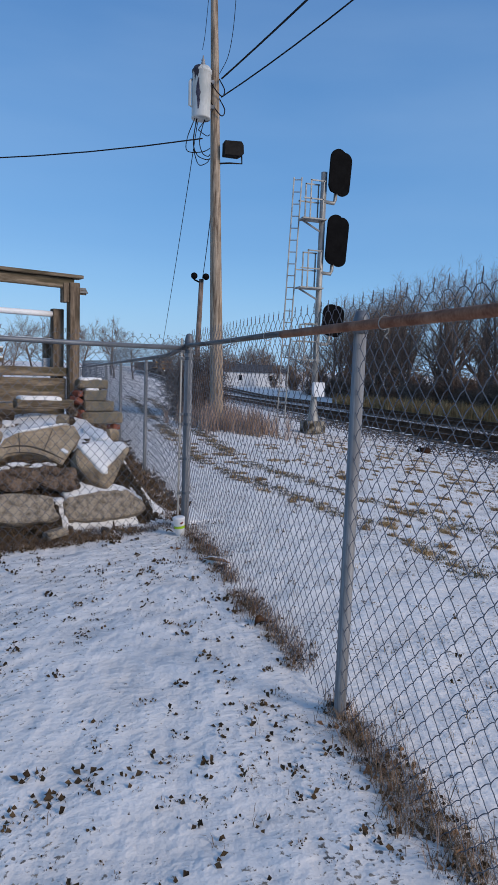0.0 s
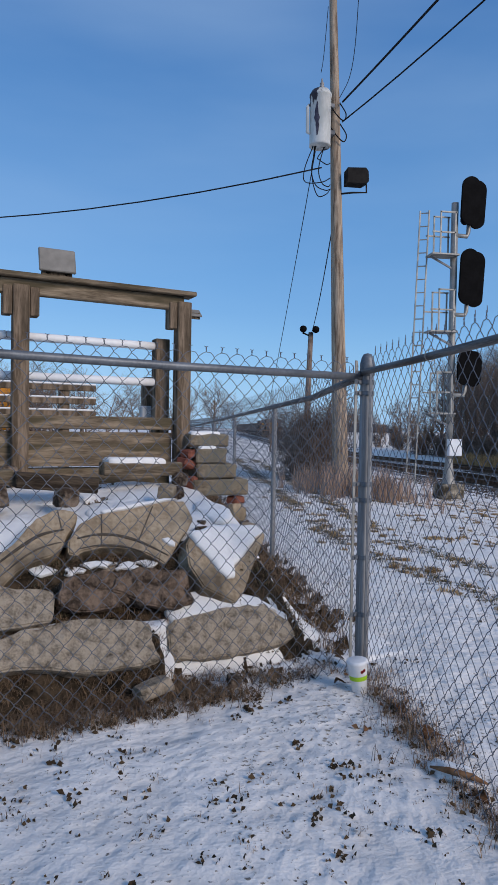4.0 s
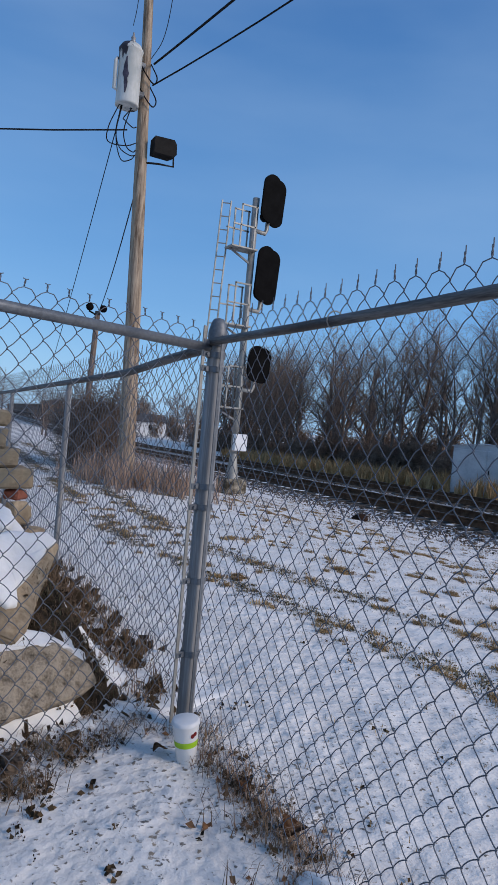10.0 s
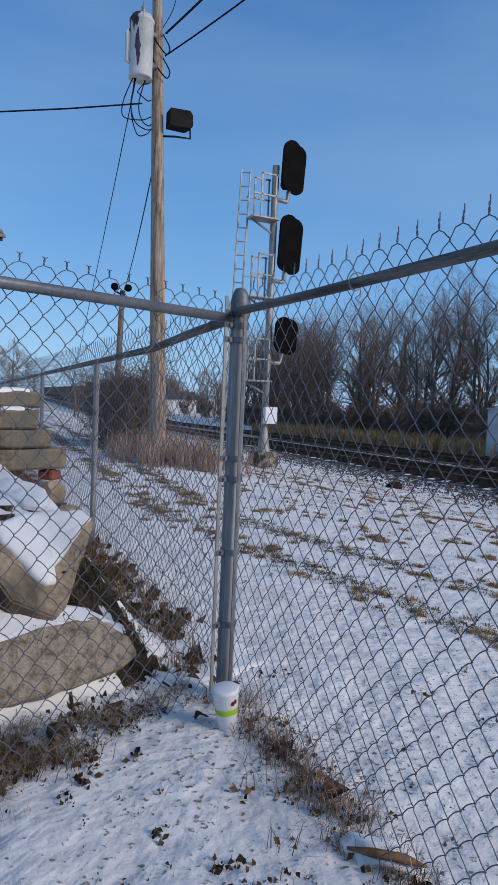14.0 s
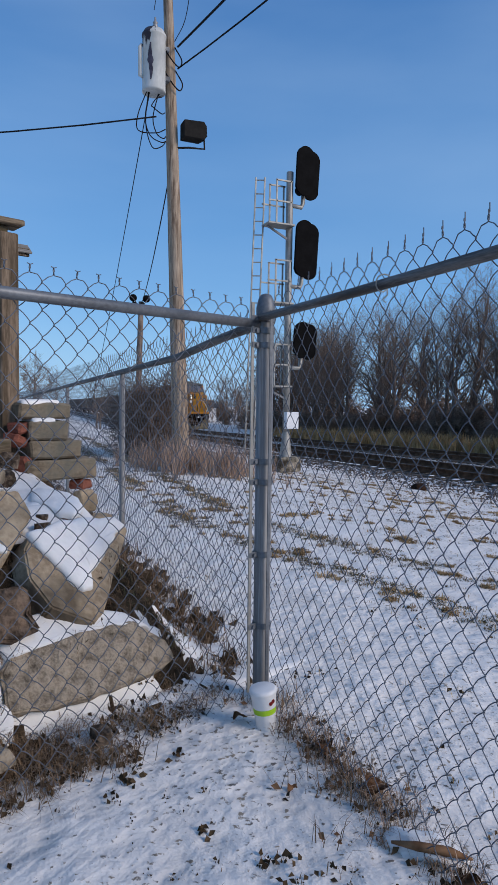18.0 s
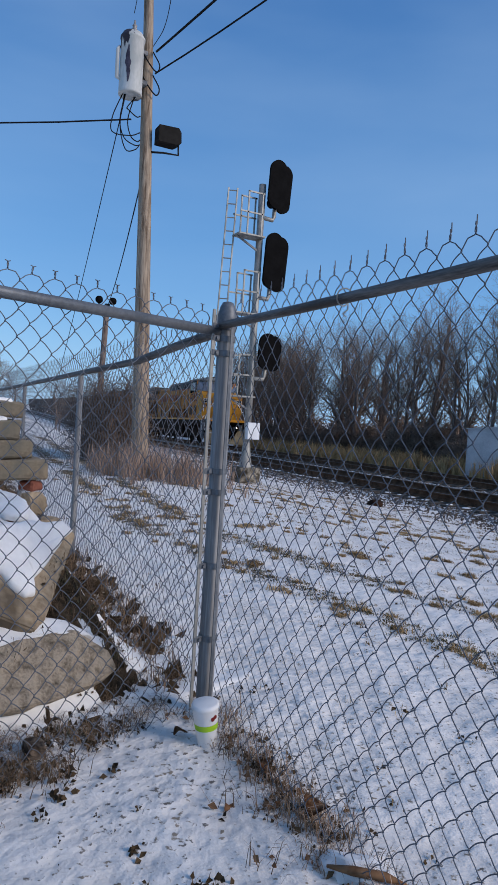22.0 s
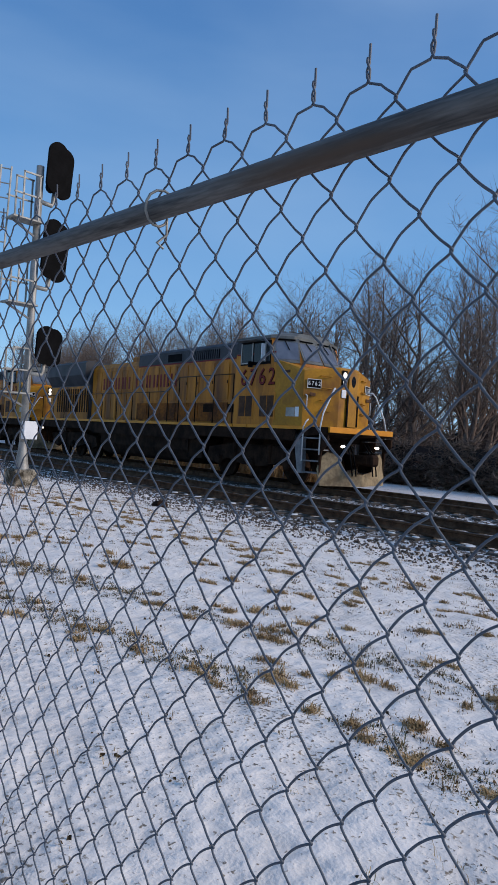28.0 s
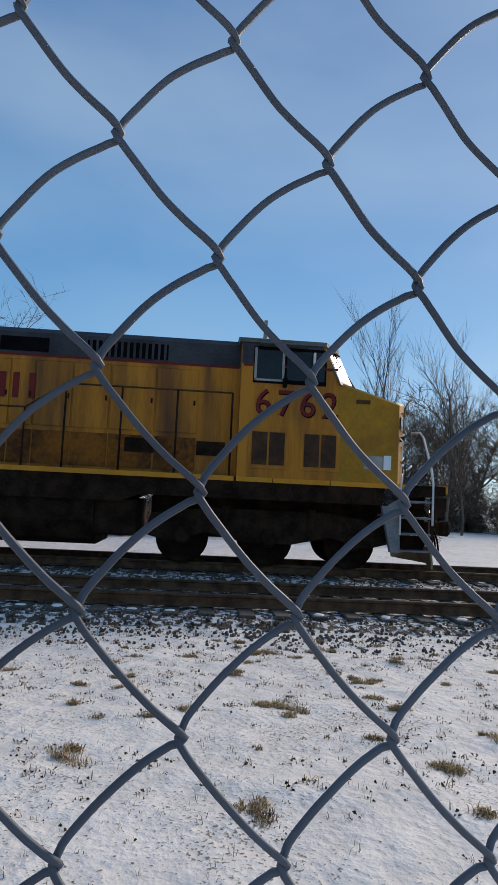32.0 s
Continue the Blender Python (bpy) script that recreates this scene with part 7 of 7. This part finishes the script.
# trees to the left, far behind the pen
for i in range(30):
    x = -34 + i * 1.5 + rng.gauss(0, 0.8)
    add_tree(FAR[rng.randrange(3)], x, 62 + rng.uniform(-6, 10), rng.uniform(0.5, 0.8), rng.uniform(0, 360), "bare leafless tree far behind the pen", "far trees")
for x, y, s in ((-7.0, 25.0, 0.46), (-6.1, 26.2, 0.5), (-5.2, 24.8, 0.44), (-7.8, 25.6, 0.48), (-5.8, 24.2, 0.42), (-6.6, 27.4, 0.52), (-4.4, 26.4, 0.42), (-6.5, 24.5, 0.42), (-4.9, 25.5, 0.45), (-8.0, 26, 0.4), (-3.2, 27, 0.4), (-7.2, 28, 0.5), (-5.6, 27, 0.5), (-9.2, 27.5, 0.45)):
    add_tree(KINDS[2], x, y, 1, rng.uniform(0, 360), "small round bare tree behind the pen", "trees behind the pen", None, 9 * s)


def build_board_fence():
    """Low dark board fence at the back of the right of way."""
    t = thing("board_fence", "low dark brown board fence behind the tracks", "fence", Matrix(), "", "")
    r = random.Random(64)
    bm = bmesh.new()
    box(bm, -0.012, 0.012, -0.088, 0.088, -0.4, 1.72, 0.004)
    board = mesh_of(bm, "board", [BARNWALL])
    bm = bmesh.new()
    box(bm, 0.03, 0.13, -0.05, 0.05, -0.5, 1.78, 0.008)
    post = mesh_of(bm, "post", [BARNWALL])
    n = 58
    for i in range(n):
        y = 5.4 + i * 0.18
        x = 25.2 + K * (y - 8)
        z = ground_z(x, y)
        share("board", board, t, Matrix.Translation((x + r.uniform(-0.005, 0.005), y, z + r.uniform(-0.06, 0.05))))
        if i % 12 == 0:
            share("post", post, t, Matrix.Translation((x, y, z)))
    y0, y1 = 5.3, 5.4 + n * 0.18
    x0, x1 = 25.2 + K * (y0 - 8), 25.2 + K * (y1 - 8)
    bm = bmesh.new()
    bar(bm, Vector((x0, y0, ground_z(x0, y0) + 1.74)), Vector((x1, y1, ground_z(x1, y1) + 1.74)), 0.09, 0.05, 0.006)
    part("rail", bm, BARNWALL, t)


BARNWALL = shade("brown_barn", (0.05, 0.035, 0.03), (0.09, 0.065, 0.055), 2, 0.9, fine=14, bump=0.3, dist=0.01, stretch=(6, 6, 0.6))
build_board_fence()
# undergrowth
BRUSHWOOD = shade("brush_wood", (0.12, 0.082, 0.06), (0.3, 0.212, 0.158), 2, 0.95, fine=10, bump=0.0, spec=0.05)
brush = tree_mesh("brush", 150, 2.8, 4, 0.85, 0.03, (4, 3, 3, 3), (24, 8, 4), 0.3, BRUSHWOOD, 0.9, 0.018)
bush_spots = [(24.6 + K * y + rng.uniform(-1.0, 3.5), y, rng.uniform(0.75, 1.35)) for y in [7 + i * 0.8 for i in range(80)]] + [(27 + rng.uniform(-1, 4), y, rng.uniform(0.45, 0.75)) for y in [-14 + i * 0.9 for i in range(25)]]
bush_spots += [(26.5 + rng.uniform(0, 4), 2.5 + i * 0.6, rng.uniform(0.7, 1.1)) for i in range(11)]
bush_spots += [(27 + K * y + rng.uniform(-2, 8), y, rng.uniform(1.2, 2.2)) for y in [70 + i * 4 for i in range(26)]]
bush_spots += [(42 + rng.uniform(-2, 5), -7 - i * 1.2, rng.uniform(1.2, 2.2)) for i in range(36)]
thin = random.Random(91)
bush_spots += [(46 + thin.uniform(-3, 5), 14 - i * 0.8, thin.uniform(0.5, 0.85)) for i in range(28)]
bush_spots += [(40.5 + thin.uniform(-1, 4), -9 - i * 1.3, thin.uniform(1.0, 1.7)) for i in range(22)]
bush_spots += [(37 + K * y + thin.uniform(-2, 6), y, thin.uniform(1.3, 2.0)) for y in [15 + i * 1.25 for i in range(46)]]
bush_spots += [(24.2 + K * y + thin.uniform(-0.2, 0.3), y, thin.uniform(0.3, 0.5)) for y in [4 + i * 1.1 for i in range(10)]]
for x, y, s in bush_spots:
    ob = thing("brush", "dense dark leafless undergrowth below the trees", "brush", Matrix.Translation((x, y, ground_z(x, y) - 0.3 * s)) @ pose(0, 0, 0, 0, 0, rng.uniform(0, 360)) @ Matrix.Diagonal((1.6, 1.6, 1.2 * s, 1)), "undergrowth beyond the tracks")
    for nm, q in zip(("stem", "crown"), brush):
        b = new(nm, q)
        b.parent = ob


# ---- track pieces: ties with snow, loose ballast ----
def build_ties():
    tie = tie_mesh()
    caps = [tie_cap(random.Random(60 + i)) for i in range(4)]
    tracks = [o for o in scene.objects if o.name.startswith("railway_track")]
    r = random.Random(5)
    for x0, tr in zip(TRACKS, tracks):
        for i in range(92):
            y = -16 + i * 0.52 + r.gauss(0, 0.015)
            m = Matrix.Translation((track_x(y, x0) + r.gauss(0, 0.02), y, rail_z(y) - 0.19)) @ pose(0, 0, 0, 0, r.gauss(0, 0.3), -math.degrees(math.atan(K)) + r.gauss(0, 0.6))
            share("tie", tie, tr, m)
            if x0 < 12 and r.random() < 0.62:
                share("tie_snow", caps[r.randrange(4)], tr, m)


def build_ballast():
    r = random.Random(6)
    ico = bmesh.new()
    bmesh.ops.create_icosphere(ico, subdivisions=1, radius=1.0)
    bv = [v.co.copy() for v in ico.verts]
    bf = [tuple(v.index for v in f.verts) for f in ico.faces]
    ico.free()
    verts, faces = [], []
    for _ in range(12500):
        y = r.uniform(-12, 26)
        x0 = TRACKS[0] if r.random() < 0.72 else TRACKS[1]
        dx = (r.uniform(-2.4, -0.9) if r.random() < 0.7 else r.uniform(-3.1, -2.2)) if r.random() < 0.78 else r.uniform(0.9, 2.2)
        z = rail_z(y) - 0.225 - max(0, (abs(dx) - 1.55) / 0.75) * 0.2
        s = r.uniform(0.013, 0.034) * (0.75 if dx < -2.3 else 1.0)
        z = max(z, ground_z(track_x(y, x0) + dx, y) + 0.3 * s)
        base = len(verts)
        q = Euler((r.uniform(0, 3), r.uniform(0, 3), r.uniform(0, 3))).to_matrix()
        sc = Vector((s * r.uniform(0.6, 1.5), s, s * r.uniform(0.45, 0.9)))
        for v in bv:
            p = q @ Vector((v.x * sc.x, v.y * sc.y, v.z * sc.z))
            verts.append((track_x(y, x0) + dx + p.x, y + p.y, z + p.z))
        faces += [tuple(i + base for i in f) for f in bf]
    me = bpy.data.meshes.new("ballast_stones")
    me.from_pydata(verts, [], faces)
    me.materials.append(BALLAST)
    tagged(new("ballast_stones", me), "dark crushed stone along the tracks", "ballast", kind="stuff")
    bm = boulder(r, 0.2, 0.16, 0.1, 0.3, 2)
    ob = part("dark_lump", bm, UNDER, None, "", False, Matrix.Translation((8.1, 9.3, ground_z(8.1, 9.3) + 0.05)))
    tagged(ob, "dark lump of debris lying in the snow", "debris")


def house(name, m, w, d, h, wall, roof, label):
    t = thing(name, label, "house", m)
    bm = bmesh.new()
    box(bm, -w / 2, w / 2, -d / 2, d / 2, -0.5, h, 0.02)
    wl_ = part("wall", bm, wall, t)
    bm = bmesh.new()
    prism(bm, [(-w / 2 - 0.3, h), (0, h + w * 0.3), (w / 2 + 0.3, h), (w / 2 + 0.3, h - 0.12), (0, h + w * 0.3 - 0.14), (-w / 2 - 0.3, h - 0.12)], -d / 2 - 0.3, d / 2 + 0.3)
    part("roof", bm, roof, t)
    bm = bmesh.new()
    prism(bm, [(-w / 2, h - 0.05), (0, h + w * 0.3 - 0.15), (w / 2, h - 0.05)], -d / 2 + 0.001, d / 2 - 0.001)
    part("gable", bm, wall, t)
    for x in (-w * 0.28, w * 0.05, w * 0.3):
        bm = bmesh.new()
        box(bm, x - 0.4, x + 0.4, -d / 2 - 0.06, -d / 2 + 0.02, h * 0.35, h * 0.8, 0.01)
        win = part("window", bm, WHITE, t)
        bm = bmesh.new()
        box(bm, x - 0.32, x + 0.32, -d / 2 - 0.075, -d / 2 - 0.05, h * 0.38, h * 0.77)
        part("pane", bm, GLASS, win)
    for y in (-d * 0.25, d * 0.25):
        bm = bmesh.new()
        box(bm, -w / 2 - 0.06, -w / 2 + 0.02, y - 0.4, y + 0.4, h * 0.35, h * 0.8, 0.01)
        win = part("window", bm, WHITE, t)
        bm = bmesh.new()
        box(bm, -w / 2 - 0.075, -w / 2 - 0.05, y - 0.32, y + 0.32, h * 0.38, h * 0.77)
        part("pane", bm, GLASS, win)
    return t


SIDING = shade("white_siding", (0.5, 0.52, 0.55), (0.62, 0.64, 0.66), 1, 0.7, fine=8, bump=0.2, dist=0.02, stretch=(1, 1, 12))
DARKROOF = shade("dark_shingle", (0.035, 0.035, 0.04), (0.08, 0.08, 0.085), 3, 0.9, fine=20, bump=0.3, dist=0.02)
build_ties()
build_ballast()
house("house", Matrix.Translation((33.0, 105.0, ground_z(33, 105))) @ pose(0, 0, 0, 0, 0, 90), 4.2, 11, 2.5, SIDING, DARKROOF, "long white weatherboard house beyond the tracks")
house("house", Matrix.Translation((43.0, 150.0, ground_z(20, 150))) @ pose(0, 0, 0, 0, 0, -20), 7, 6, 2.6, SIDING, DARKROOF, "white weatherboard house far along the tracks")
house("house", Matrix.Translation((132.0, 9.5, -1.0)) @ pose(0, 0, 0, 0, 0, -88), 6, 6, 2.2, SIDING, SNOW, "white house with a snowy roof beyond the tracks")
house("house", Matrix.Translation((138.0, 3.0, -1.0)) @ pose(0, 0, 0, 0, 0, -80), 6, 6, 2.2, SIDING, SNOW, "white house with a snowy roof beyond the tracks")
house("shed", Matrix.Translation((38.0, 15.0, -1.1)) @ pose(0, 0, 0, 0, 0, -70), 7, 6, 2.2, BARNWALL, DARKROOF, "dark brown shed with a low gable roof among the trees")
p = thing("telegraph_pole", "slim grey telegraph pole beyond the tracks", "utility pole")
bm = bmesh.new()
tube(bm, [(29.3, -7.5, -1.0), (29.3, -7.5, 9.6)], [0.13, 0.09], 10)
part("shaft", bm, POLEWOOD, p, "", True)


def build_loader():
    """A small yellow wheeled machine parked far behind the pen."""
    t = thing("wheel_loader", "small yellow machine parked far behind the pen", "vehicle", Matrix.Translation((-7.3, 26.0, ground_z(-7.3, 26))) @ pose(0, 0, 0, 0, 0, 8))
    loco_box("body", -1.3, 0.9, -0.7, 0.7, 0.9, 2.75, YELLOWSTRIPE, t, 0.08)
    loco_box("cab", -0.4, 0.7, -0.6, 0.6, 2.75, 3.15, BLACK, t, 0.05)
    loco_box("roof", -0.5, 0.8, -0.68, 0.68, 3.15, 3.25, YELLOWSTRIPE, t, 0.03)
    for x in (-0.9, 0.7):
        for y in (-0.65, 0.65):
            bm = bmesh.new()
            lathe(bm, [(0, -0.16), (0.3, -0.16), (0.6, -0.15), (0.65, 0), (0.6, 0.15), (0.3, 0.16), (0, 0.16)], 18, Matrix.Translation((x, y, 0.65)) @ pose(0, 0, 0, 90))
            part("wheel", bm, UNDER, t, "", True)
    return t


build_loader()


def motions():
    walk(locomotive, [(t, track_pose(y)) for t, y in TRAIN])
    walk(second, [(t, track_pose(y + 22.9)) for t, y in TRAIN])
    # wheels of the leading locomotive roll without slipping
    wheels = [(ob, ob.matrix_basis.copy()) for ob in locomotive.children if ob.name.split(".")[0] == "wheel"]
    turns, a = [], 0.0
    for (t0, y0), (t1, y1) in zip(TRAIN, TRAIN[1:]):
        n = max(1, math.ceil(abs(y1 - y0) / 0.53 / radians(80)))
        for k in range(n):
            turns.append((t0 + (t1 - t0) * k / n, math.degrees((TRAIN[0][1] - y0 - (y1 - y0) * k / n) / 0.53)))
    turns.append((TRAIN[-1][0], math.degrees((TRAIN[0][1] - TRAIN[-1][1]) / 0.53)))
    for ob, m in wheels:
        walk(ob, [(t, Matrix.Translation(m.translation) @ pose(0, 0, 0, 0, a % 360, 0) @ m.to_3x3().to_4x4()) for t, a in turns])
    for i, car in enumerate(hoppers):
        walk(car, [(t, track_pose(y + 46.4 + i * 17.6)) for t, y in TRAIN])


motions()
